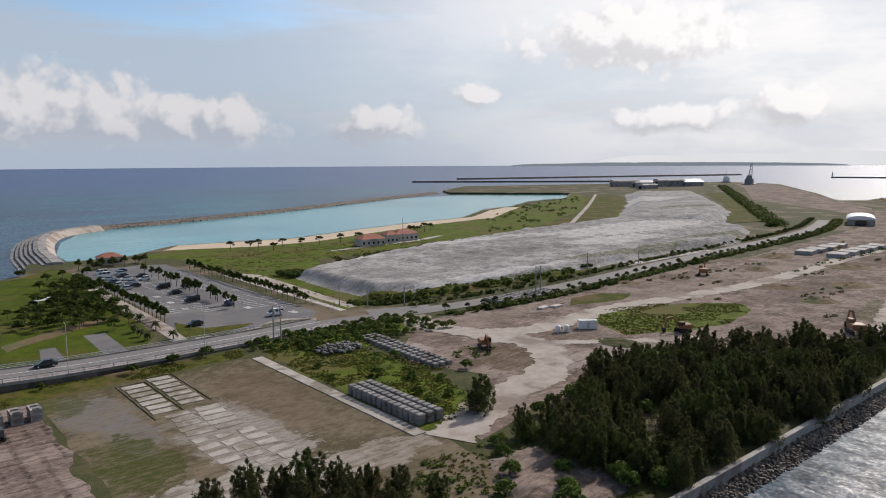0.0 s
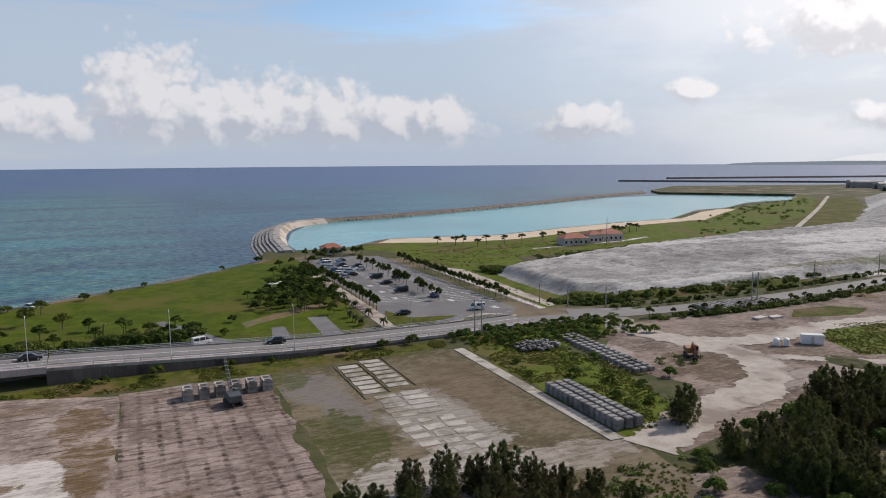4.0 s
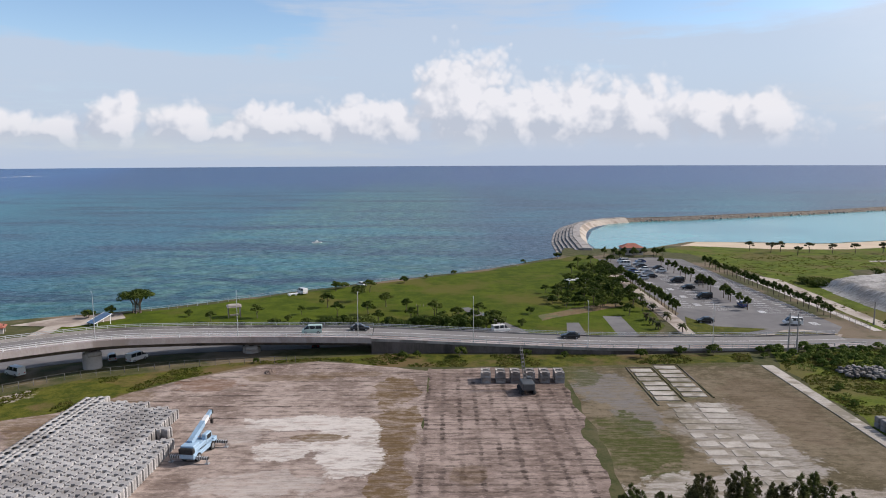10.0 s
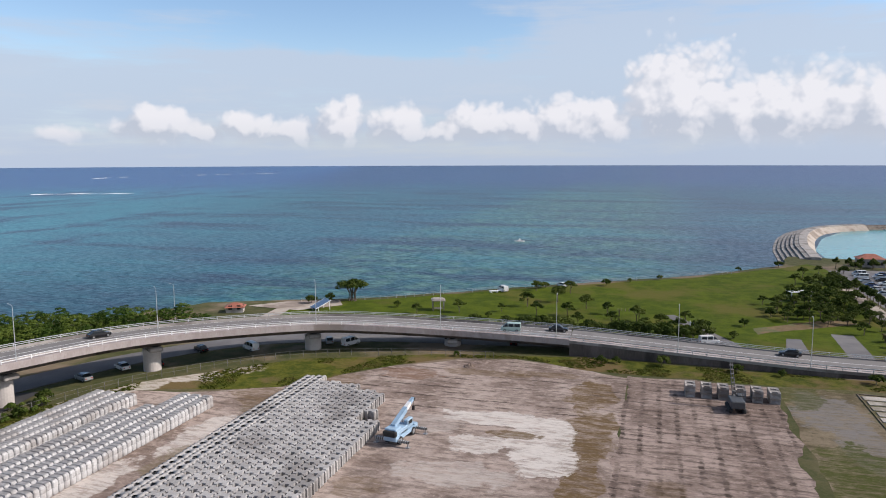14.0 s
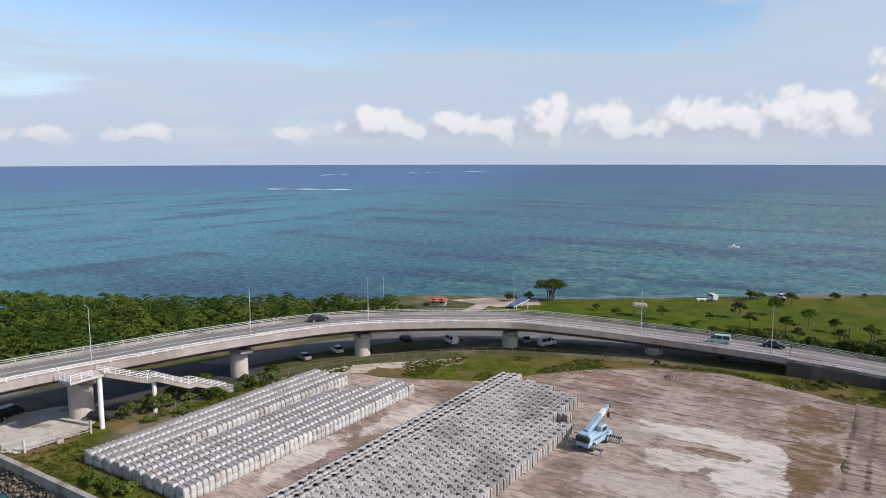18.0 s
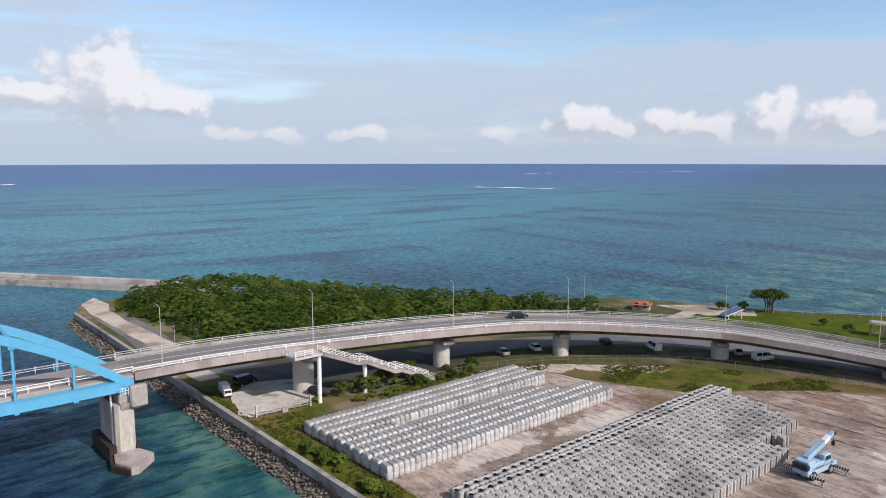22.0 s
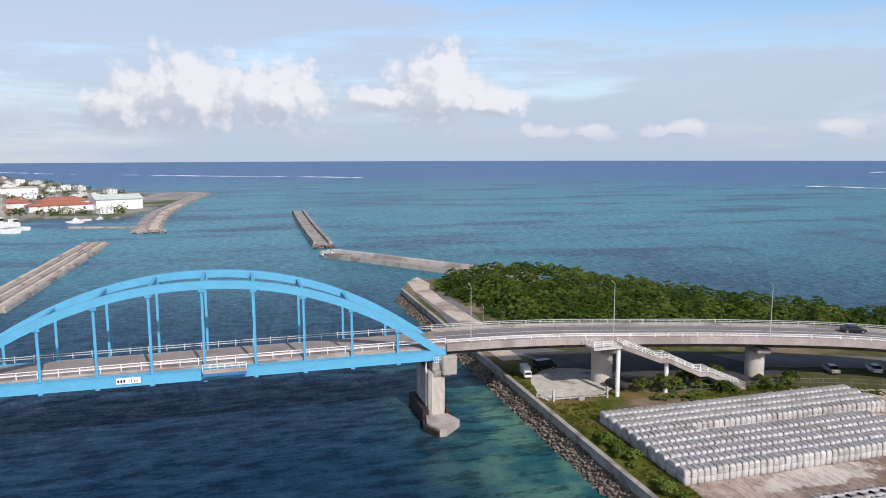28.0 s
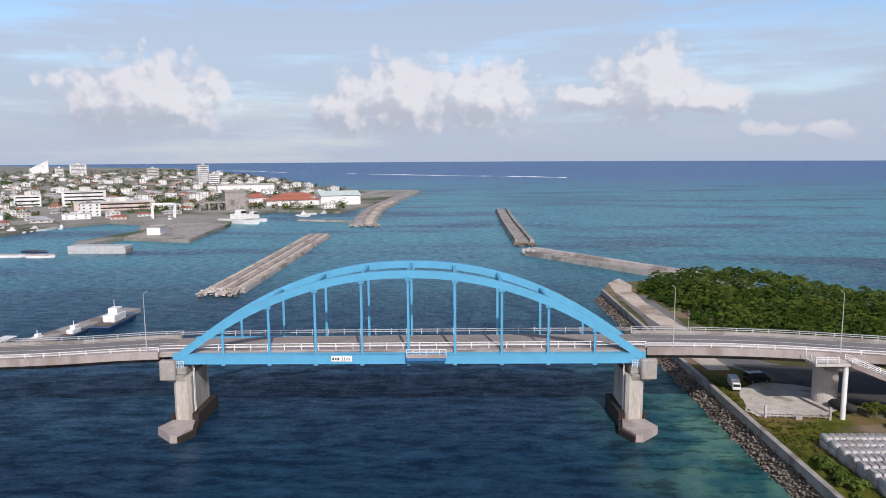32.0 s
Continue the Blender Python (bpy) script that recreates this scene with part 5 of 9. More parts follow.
def tri_arrays(bm):
    """Verts and triangles of a bmesh, for bulk(); the bmesh is kept as a mesh too."""
    t = bm.copy()
    bmesh.ops.triangulate(t, faces=t.faces)
    t.verts.ensure_lookup_table()
    t.verts.index_update()
    vs = np.array([v.co[:] for v in t.verts])
    fs = np.array([[v.index for v in f.verts] for f in t.faces])
    t.free()
    return vs, fs, mesh_of(bm, "piece")


# ---- rubble at the foot of the sea wall ----
STONES = [rock_shape(i) for i in range(6)]
rubble = thing("rubble_slope", "slope of rough brown stones below the sea wall", "rubble", kind="structure")
bm = bmesh.new()
box(bm, -206, 420, -3.5, -0.45, -1.2, 0.2)
for v in bm.verts:
    if v.co.z > 0 and v.co.y < -1:
        v.co.z = -0.4
    elif v.co.z > 0:
        v.co.z = 2.2
part("core", bm, M_ROCK, rubble)
near_rows, far_rows = [], []
for x in np.arange(-205, 410, 0.46):
    for j in range(7):
        y = -0.75 - j * 0.43 + rng.uniform(-0.2, 0.2)
        z = 2.25 - (abs(y) - 0.6) * 0.86 + rng.uniform(-0.15, 0.2)
        k = rng.uniform(0.20, 0.42) * (1.35 if rng.random() < 0.08 else 1.0)
        row = (x + rng.uniform(-0.25, 0.25), y, z, rng.uniform(0, 6.28), k * rng.uniform(0.9, 1.4), k * rng.uniform(0.7, 1.2), k * rng.uniform(0.7, 1.1))
        (near_rows if -90 < x < -69 else far_rows).append(row)
for i, (x, y, z, a, sx, sy, sz) in enumerate(near_rows[:300]):
    o = part("stone", STONES[i % 6][2], M_ROCK, rubble)
    o.matrix_local = Matrix.Translation((x, y, z)) @ Matrix.Rotation(a, 4, "Z") @ Matrix.Diagonal((sx, sy, sz, 1))
bulk("stones", STONES, far_rows + near_rows[300:], M_ROCK, "rough brown stones", parent=rubble)

# ---- wave-breaker blocks in the yard ----


def block_shape(w, d, h, hump):
    """A concrete block, notched on all sides so that rows of it leave dark gaps."""
    c, q, g = min(w, d) * 0.13, w * 0.17, d * 0.15
    a, b = w / 2, d / 2
    o = [(-a + c, -b), (-q, -b), (-q, -b + 0.36), (q, -b + 0.36), (q, -b), (a - c, -b), (a, -b + c), (a, -g), (a - 0.2, -g), (a - 0.2, g), (a, g), (a, b - c), (a - c, b), (q, b), (q, b - 0.36), (-q, b - 0.36), (-q, b), (-a + c, b),
         (-a, b - c), (-a, g), (-a + 0.2, g), (-a + 0.2, -g), (-a, -g), (-a, -b + c)]
    bm = bmesh.new()
    lo = [bm.verts.new((x, y, 0)) for x, y in o]
    mi = [bm.verts.new((x, y, h * 0.90)) for x, y in o]
    hi = [bm.verts.new((x * 0.93, y * 0.92, h + hump * max(0, 1 - (2 * x / w) ** 2))) for x, y in o]
    for u, v in ((lo, mi), (mi, hi)):
        for i in range(len(o)):
            j = (i + 1) % len(o)
            bm.faces.new((u[i], u[j], v[j], v[i]))
    bm.faces.new(hi)
    return tri_arrays(bm)


def block_field(name, rows, shape, mat, label, group, low_label, cap=300, layers=None):
    """Single blocks for the first rows given, the rest of the field as one heap."""
    for x, y, z, a in rows[:cap]:
        o = part(name, shape[2], mat)
        o.matrix_world = Matrix.Translation((x, y, z)) @ Matrix.Rotation(a, 4, "Z")
        tagged(o, label, "concrete block", group)
    rest = [(x, y, z, a, 1, 1, 1) for x, y, z, a in rows[cap:]] + [(x, y, z, a, 1, 1, 1) for x, y, z, a in (layers or [])]
    if rest:
        bulk("concrete_blocks", [shape], rest, mat, low_label, "concrete blocks")




def mound_shape(w, d, h, top, inset):
    """A wave block: a straight foot with a hipped mound on it."""
    bm = bmesh.new()
    a, b, c = w / 2, d / 2, 0.12
    o = [(-a + c, -b), (a - c, -b), (a, -b + c), (a, b - c), (a - c, b), (-a + c, b), (-a, b - c), (-a, -b + c)]
    rings_ = [[bm.verts.new((x * k, y * k2, z)) for x, y in o] for k, k2, z in ((0.97, 0.97, 0), (1, 1, 0.06), (1, 1, h), (1 - inset, 1 - inset * 0.8, h + top * 0.8), (1 - inset * 1.7, 1 - inset * 1.5, h + top))]
    for u, v in zip(rings_, rings_[1:]):
        for i in range(8):
            j = (i + 1) % 8
            bm.faces.new((u[i], u[j], v[j], v[i]))
    bm.faces.new(rings_[-1])
    bm.faces.new(rings_[0][::-1])
    return tri_arrays(bm)


BA = mound_shape(1.98, 0.85, 0.64, 0.36, 0.22)
top, low = [], []
for i in range(10):
    x = -72.4 - i * 2.22
    y0 = 6.2
    y1 = 56.0 if i < 4 else (46 if i in (4, 5) else 52.5)
    if i == 3:
        y1 = 51
    for j in range(int((y1 - y0) / 0.94)):
        a = rng.uniform(-0.03, 0.03)
        p = (x + rng.uniform(-0.06, 0.06), y0 + j * 0.94, LAND + 0.04, a)
        low.append(p)
        if not (i == 5 and j > 10) and not (i == 3 and j > 44):
            top.append((p[0] + rng.uniform(-0.05, 0.05), p[1], p[2] + 0.945, a + rng.uniform(-0.03, 0.03)))
block_field("wave_block", sorted(top, key=lambda p: -p[0]), BA, M_BLOCK, "white concrete wave block on top of a stacked row", "white wave blocks", "rows of stacked white concrete wave blocks", 300)
bulk("concrete_blocks", [mound_shape(1.98, 0.87, 0.86, 0.08, 0.07)], [(x, y, z, a, 1, 1, 1) for x, y, z, a in low], M_BLOCK, "lower courses of white concrete wave blocks", "concrete blocks")

BB = block_shape(2.0, 1.62, 1.5, 0.0)
rows_b = []
for i in range(11):
    x = -41.2 - i * 2.02
    y1 = (55, 58, 66, 67, 68, 69, 69.5, 70, 71, 72, 72.5)[i]
    y0 = 6.5 + 0.3 * i
    for j in range(int((y1 - y0) / 1.68)):
        if i == 1 and 26 < j < 29:
            continue
        rows_b.append((x + rng.uniform(-0.03, 0.03), y0 + j * 1.68 + (0.84 if i % 2 else 0), LAND + 0.04 + rng.uniform(0, 0.08), rng.uniform(-0.02, 0.02)))
block_field("grid_block", sorted(rows_b, key=lambda p: -p[0]), BB, M_BLOCK2, "grey notched concrete wave block in the yard", "grey wave blocks", "field of grey concrete wave blocks in rows", 300)

BC = mound_shape(1.46, 1.16, 0.72, 0.14, 0.16)
dark = []
for j in range(14):
    for i in range(3):
        for lay in (0, 1):
            dark.append((66.4 + i * 1.85, 40.5 + j * 1.5, LAND + 0.04 + lay * 0.9, rng.uniform(-0.07, 0.07)))
for j in range(16):
    for i in range(3):
        dark.append((88 + i * 1.8 + j * 0.1, 63 + j * 1.9, LAND + 0.04, rng.uniform(-0.1, 0.1)))
for j in range(6):
    for i in range(14):
        dark.append((143 + i * 1.9, 98 + j * 1.5 + (i % 2) * 0.2, LAND + 0.04, rng.uniform(-0.1, 0.1)))
block_field("old_block", dark, BC, M_BLOCK3, "dark weathered concrete block in a stack", "old dark blocks", "stacks of dark weathered concrete blocks", 300)
heap = []
for i in range(150):
    a, r = rng.uniform(0, 6.28), rng.random() ** 0.5
    heap.append((80 + math.cos(a) * r * 5.5, 87 + math.sin(a) * r * 3.5, LAND + rng.uniform(0.1, 1.6) * (1 - r * 0.6), rng.uniform(0, 6), 0.5, 0.5, 0.5))
bulk("block_heap", [BC], heap, M_BLOCK3, "loose heap of small broken concrete blocks", "rubble heap")

# frame blocks standing in a row at the back of the yard
for i in range(6):
    st = thing("block_stack", "grey stack of frame-shaped concrete blocks in the yard", "block stack", Matrix.Translation((6.6 + i * 2.75, 83.0, LAND + 0.04)) @ Matrix.Diagonal((0.82, 0.82, 0.82, 1)), "block stacks")
    for lay in range(2):
        for row in range(2):
            z, y = lay * 1.25, row * 2.2
            bm = boxes((-1.05, 1.05, y - 0.98, y + 0.98, z, z + 1.15))
            bmesh.ops.recalc_face_normals(bm, faces=bm.faces)
            rim = set(bmesh.ops.inset_individual(bm, faces=list(bm.faces), thickness=0.24, depth=0.0)["faces"])
            bm.normal_update()
            for f in [q for q in bm.faces if q not in rim]:
                step_in = f.normal * 0.44
                for v in f.verts:
                    v.co -= step_in
            part("block", bm, M_CONC, st)

# ---- concrete slabs and the straight path ----
slabs = thing("slab_floor", "old casting floor of separate pale concrete slabs", "slab floor", kind="structure")
slab_shapes = [mesh_of(boxes((-w / 2, w / 2, -d / 2, d / 2, -0.1, 0.06), bevel=0.04), "slab") for w, d in ((4.2, 2.0), (5.0, 2.3), (3.0, 2.6))]
for col_, x in enumerate((37.6, 42.9)):
    for j in range(7):
        o = part("slab", slab_shapes[0], M_SLAB, slabs)
        o.matrix_local = Matrix.Translation((x + 0.6 * (j % 2) * 0.3, 90 - j * 2.75 + (2.0 if col_ else 0), LAND + 0.08)) @ Matrix.Rotation(rng.uniform(-0.02, 0.02), 4, "Z")
for j in range(5):
    for i in range(2):
        o = part("slab", slab_shapes[1], M_SLAB, slabs)
        o.matrix_local = Matrix.Translation((38.6 + i * 5.0 + rng.uniform(-0.3, 0.3), 70.2 - j * 2.5, LAND + 0.045)) @ Matrix.Rotation(rng.uniform(-0.07, 0.07), 4, "Z") @ Matrix.Diagonal((rng.uniform(0.72, 0.98), rng.uniform(0.66, 0.92), 0.5, 1))
for j in range(8):
    for i in range(3):
        o = part("slab", slab_shapes[2], M_SLAB, slabs)
        o.matrix_local = Matrix.Translation((37.3 + i * 3.6 + 0.15 * j, 57 - j * 3.15 - 0.3 * i, LAND + 0.045)) @ Matrix.Rotation(rng.uniform(-0.14, 0.14), 4, "Z") @ Matrix.Diagonal((rng.uniform(0.7, 1.08), rng.uniform(0.6, 0.95), 0.5, 1))
for x0, x1, y0, y1 in ((35.0, 35.25, 70, 92), (35, 40, 91.8, 92.05), (40.2, 40.45, 72, 92), (41, 46, 93.8, 94.05), (45.8, 46.05, 74, 94)):
    part("kerb", boxes((x0, x1, y0, y1, LAND - 0.1, LAND + 0.16)), M_OLIVE, slabs)
lane = thing("footpath", "straight path of pale concrete panels across the yard", "path", kind="structure")
for j in range(19):
    o = part("panel", boxes((62.6, 65.0, 37.2 + j * 2.95, 37.2 + j * 2.95 + 2.9, LAND - 0.1, LAND + 0.14)), M_SLAB, lane)

# ---- trees ----


def limb_tree(name, label, h, spread, clumps, per, leaf, mat, trunk=0.16, flat=0.6, low=0.45, group="", cat="tree"):
    """A trunk with limbs, and a crown of leaf clumps at their ends."""
    t = thing(name, label, cat, group=group)
    bm = bmesh.new()
    lean = rng.uniform(-0.3, 0.3)
    tube(bm, [(0, 0, -0.3), (lean * 0.3, 0.1, h * low * 0.6), (lean, 0.1, h * low)], [trunk * 1.3, trunk, trunk * 0.8], 7)
    cl = []
    for i in range(clumps):
        a = i * 2.4 + rng.uniform(-0.4, 0.4)
        r = spread * math.sqrt((i + 0.5) / clumps) * rng.uniform(0.8, 1.1)
        z = h * (low + (0.95 - low) * (1 - (r / spread) ** 2 * 0.65)) + rng.uniform(-0.1, 0.1) * h
        p = (lean + math.cos(a) * r * 0.8, math.sin(a) * r * 0.8, z)
        if i % 3 == 0:
            tube(bm, [(lean, 0.1, h * low * 0.9), (lean + (p[0] - lean) * 0.5, p[1] * 0.5, h * low + (z - h * low) * 0.45), p], [trunk * 0.55, trunk * 0.4, trunk * 0.15], 5, cap=False)
        s = spread * rng.uniform(0.28, 0.46)
        cl.append((*p, s, s, s * flat))
    part("trunk", bm, M_TRUNK, t)
    part("crown", leaf_cloud(cl, per, leaf), mat, t)
    return t


def pine(name, label, h, r, group):
    """A feathery sea pine: soft wisps in an uneven, many-topped crown."""
    t = thing(name, label, "tree", group=group)
    bm = bmesh.new()
    tube(bm, [(0, 0, -0.3), (0.1, 0, h * 0.5), (0, 0.1, h * 0.9)], [0.2, 0.12, 0.03], 6)
    cl = []
    tops = [(0, 0, 1.0)] + [(math.cos(a) * r * q, math.sin(a) * r * q, rng.uniform(0.55, 0.92)) for a, q in ((0.4, 0.5), (1.6, 0.62), (2.7, 0.45), (3.9, 0.6), (5.2, 0.52))]
    for tx, ty, k in tops:
        hh = h * k
        tube(bm, [(tx * 0.2, ty * 0.2, hh * 0.2), (tx, ty, hh * 0.95)], [0.07, 0.02], 4, cap=False)
        for i in range(18):
            q = (i + 0.5) / 18
            z = hh * (0.08 + 0.92 * q)
            rr = r * 0.64 * (1 - q) ** 0.62 * rng.uniform(0.15, 1.0)
            a = i * 2.4 + tx
            w = 0.16 + 0.60 * (1 - q) ** 0.8
            cl.append((tx + math.cos(a) * rr, ty + math.sin(a) * rr, z, w, w, w * 1.1))
    part("trunk", bm, M_TRUNK, t)
    part("crown", leaf_cloud([(a, b, c, d, e, f * 1.5) for a, b, c, d, e, f in cl], 56, 0.24, -0.1, 0.25, 0.2), M_PINE, t)
    return t


def palm(name, label, h, group):
    t = thing(name, label, "palm", group=group)
    bm = bmesh.new()
    tube(bm, [(0, 0, -0.2), (0.06, 0, h * 0.5), (0, 0, h)], [0.17, 0.13, 0.11], 7)
    part("trunk", bm, M_TRUNK, t)
    V, F = [], []
    for i in range(22):
        a = i * 2.4
        up = rng.uniform(-0.5, 1.0)
        L = rng.uniform(1.1, 1.7)
        prev = None
        for s in range(5):
            k = s / 4
            c = Vector((math.cos(a) * L * k, math.sin(a) * L * k, h + up * L * k * 0.9 - 1.1 * k * k * L * 0.75))
            w = 0.34 * math.sin(math.pi * min(0.96, k + 0.12)) + 0.03
            sd = Vector((-math.sin(a), math.cos(a), 0)) * w
            l_, m_, r_ = c + sd + Vector((0, 0, -w * 0.5)), c, c - sd + Vector((0, 0, -w * 0.5))
            V += [l_, m_, r_]
            n0 = len(V) - 3
            if prev is not None:
                F += [(prev, prev + 1, n0 + 1, n0), (prev + 1, prev + 2, n0 + 2, n0 + 1)]
            prev = n0
    part("fronds", np_mesh("fronds", np.array([v[:] for v in V]), np.array(F)), M_PALM, t)
    return t


def spin(x, y, s=1.0, z=LAND, sz=None):
    return Matrix.Translation((x, y, z)) @ Matrix.Rotation(rng.uniform(0, 6.28), 4, "Z") @ Matrix.Diagonal((s, s, sz or s, 1))


def plant_all(kinds, spots, k_=1.0):
    """The first spots take the built trees themselves, the rest copies of them."""
    for i, (x, y, s) in enumerate(spots):
        t = kinds[i % len(kinds)]
        if i < len(kinds):
            t.matrix_world = spin(x, y, s * k_)
        else:
            copy_thing(t, spin(x, y, s * k_))


def inside(x, y, poly):
    hit_ = False
    for i in range(len(poly)):
        (x0, y0), (x1, y1) = poly[i - 1], poly[i]
        if (y0 > y) != (y1 > y) and x < (x1 - x0) * (y - y0) / (y1 - y0) + x0:
            hit_ = not hit_
    return hit_


def edge_gap(x, y, poly):
    best = 1e9
    for i in range(len(poly)):
        a, b = Vector((*poly[i - 1], 0)), Vector((*poly[i], 0))
        t = max(0, min(1, (Vector((x, y, 0)) - a).dot(b - a) / (b - a).length_squared))
        best = min(best, (Vector((x, y, 0)) - a.lerp(b, t)).length)
    return best


# park trees with wide flat crowns
park_kinds = [limb_tree("park_tree", "green park tree with a wide flat crown on the lawn", 4.6, 2.6, 11, 70, 0.26, M_LEAF, 0.14, 0.42, 0.42, "park trees") for _ in range(3)]
plant_all(park_kinds, [(-51, 138, 1.0), (-34.5, 151, 1.25), (-27, 160, 1.3), (-36, 176, 1.2), (-25, 174, 1.3), (-18, 152, 1.2), (-12, 147, 1.3), (-22, 142, 1.2), (-4, 140, 1.2), (-10, 135, 1.3), (2, 134, 1.2), (-30, 140, 1.1), (-40, 142, 0.9),
                       (8, 142, 1.0), (33, 166, 1.2), (38, 171, 1.3), (44, 166, 1.4), (48, 176, 1.4), (50, 158, 1.3), (46, 186, 1.3), (52, 192, 1.4), (44, 152, 1.3), (54, 204, 1.3), (58, 214, 1.2), (36, 154, 1.0), (40, 160, 1.2),
                       (50, 226, 1.1), (57, 236, 1.2), (45, 210, 1.2), (-62, 134, 0.8), (-18, 131, 1.3), (-2, 128, 1.2), (6, 130, 1.1), (53, 145, 1.1), (48, 140, 1.0), (39, 182, 1.3), (33, 150, 1.0), (42, 178, 1.2), (50, 168, 1.3), (30, 172, 1.0)], 0.74)
bush_kinds = [limb_tree("shrub", "dense dark green rounded shrub", 2.2, 1.7, 9, 80, 0.2, M_LEAF, 0.08, 0.75, 0.25, "park shrubs", "shrub") for _ in range(2)]
plant_all(bush_kinds, [(-15, 191, 1.0), (-36, 180, 1.1), (-28, 176, 0.8), (11, 133, 1.3), (9, 128, 1.0), (-44, 128, 0.9), (-52, 126, 0.8), (-22, 126, 1.3), (-14, 124, 1.4), (-8, 125, 1.3), (1, 123, 1.2), (-30, 126, 1.2), (-70, 140, 0.8), (-96, 138, 1.0), (-92, 142, 1.1),
                       (-34, 182, 0.8), (-8, 200, 0.6), (2, 208, 0.7), (30, 236, 0.7), (46, 250, 1.0), (66, 240, 1.2), (72, 250, 1.3), (80, 256, 1.4), (90, 258, 1.3), (-42, 134, 0.7), (22, 142, 0.8), (18, 128, 0.8),
                       (-100, 33, 0.9), (-99, 41, 0.8), (-103, 24, 1.3), (-105, 29, 1.2), (-106, 36, 1.2), (-101, 48, 1.0), (-104, 20, 1.0), (-10, 99, 0.7), (2, 100.5, 0.9), (-7, 100, 0.6), (16, 100, 0.7), (24, 99.5, 0.6), (40, 99, 0.8), (-40, 96, 0.5), (49, 101, 0.8), (56, 101.5, 1.0)])
row_kinds = [limb_tree("street_tree", "round-headed street tree on a thin stem", 3.7, 1.2, 11, 110, 0.17, M_LEAF, 0.1, 1.05, 0.5, "car park trees") for _ in range(2)]
spots = [(60.5 + rng.uniform(-0.3, 0.3), 140 + i * 3.4, rng.uniform(0.9, 1.15)) for i in range(19)]
spots += [(82 + rng.uniform(-0.4, 0.4), y, rng.uniform(0.95, 1.2)) for y in (146, 151, 157, 160, 163, 172, 176, 180, 183, 192, 196, 203, 210, 216, 224)]
spots += [(99.6 + rng.uniform(-0.3, 0.3), 136 + i * 3.6, rng.uniform(0.85, 1.1)) for i in range(26)]
spots += [(66 + i * 4.2, 252 + rng.uniform(-1, 1), 1.1) for i in range(7)]
plant_all(row_kinds, spots)
palm_kinds = [palm("palm_tree", "low palm with drooping fronds on the grass", 2.0, "park palms") for _ in range(2)]
plant_all(palm_kinds, [(56 + (i % 2) * 2.6, 121 + i * 3.1, rng.uniform(0.8, 1.2)) for i in range(0, 17, 4)] + [(51, 124 + i * 5, 0.9) for i in range(3)])
road_kinds = [limb_tree("street_tree", "dark green street tree beside the coast road", 3.6, 1.6, 9, 60, 0.24, M_LEAF, 0.12, 0.7, 0.4, "coast road trees") for _ in range(2)]
spots = []
for i in range(2, len(coast_road) - 2):
    p, s = coast_road[i], sides_of(coast_road)[i]
    for o in (-6.5, 6.0):
        q = p + s * o
        if 118 < q.x < 640 and rng.random() < 0.9:
            spots.append((q.x + rng.uniform(-1, 1), q.y, rng.uniform(0.8, 1.3)))
    if 125 < p.x < 460:
        spots.append((p.x, p.y - 9 + rng.uniform(-1.5, 1.5), rng.uniform(0.7, 1.2)))
plant_all(road_kinds, spots, 0.78)
beach_kinds = [limb_tree("beach_tree", "reddish-green shade tree behind the beach", 4.2, 2.2, 9, 60, 0.28, M_PALM, 0.14, 0.5, 0.45, "beach trees") for _ in range(2)]
plant_all(beach_kinds, [(136, 272, 1.0), (142, 264, 1.2), (148, 268, 1.1), (160, 266, 0.9), (168, 262, 1.0), (178, 262, 0.9), (190, 262, 1.1), (200, 260, 1.0), (232, 262, 1.0), (240, 268, 1.1), (247, 271, 1.0), (256, 276, 1.1), (264, 280, 1.0), (150, 256, 0.8)])

# sea pines: the dark wood by the sea wall and the tops below the camera
pine_kinds = [pine("sea_pine", "dark feathery sea pine in the wood by the sea wall", h, 2.6, "sea pines") for h in (5.6, 6.4, 5.0)]
spots = []
for i in range(400):
    x, y = rng.uniform(74, 205), rng.uniform(1.0, 38)
    top = 31 + 6 * math.sin((x - 80) / 22) - max(0, x - 135) * 0.42
    if y < top and not (x < 82 and y > 26) and all((x - a) ** 2 + (y - b) ** 2 > 7.5 for a, b, _ in spots):
        spots.append((x, y, rng.uniform(0.8, 1.2)))
spots = [(77.7, 38.5, 1.15)] + spots
spots += [(20, 30, 0.85), (24, 31.5, 0.7), (29, 33, 0.8), (34, 33, 0.95), (37.5, 31.5, 0.9), (41, 31, 0.95), (44, 28.5, 0.8), (47, 26.5, 0.75), (49, 22.5, 0.7), (27, 28, 0.75), (32, 29, 0.8), (38, 27, 0.8), (43, 24, 0.75), (22, 27, 0.6), (52, 19, 0.6),
          (35, 24, 0.7), (46, 21, 0.7), (40, 22, 0.7)]
plant_all(pine_kinds, spots)

bright_kinds = [limb_tree("bush", "bright green leafy bush on rough ground", 2.6, 2.2, 12, 80, 0.26, M_SHRUB, 0.08, 0.6, 0.2, "wild bushes", "shrub") for _ in range(3)]
spots = []
for i in range(900):
    x, y = rng.uniform(66, 113), rng.uniform(86, 107)
    if y < 107 - abs(x - 92) * 0.12 and y > 87 + max(0, 82 - x) * 0.7 and all((x - a) ** 2 + (y - b) ** 2 > 4.2 for a, b, _ in spots):
        spots.append((x, y, rng.uniform(0.5, 0.9)))
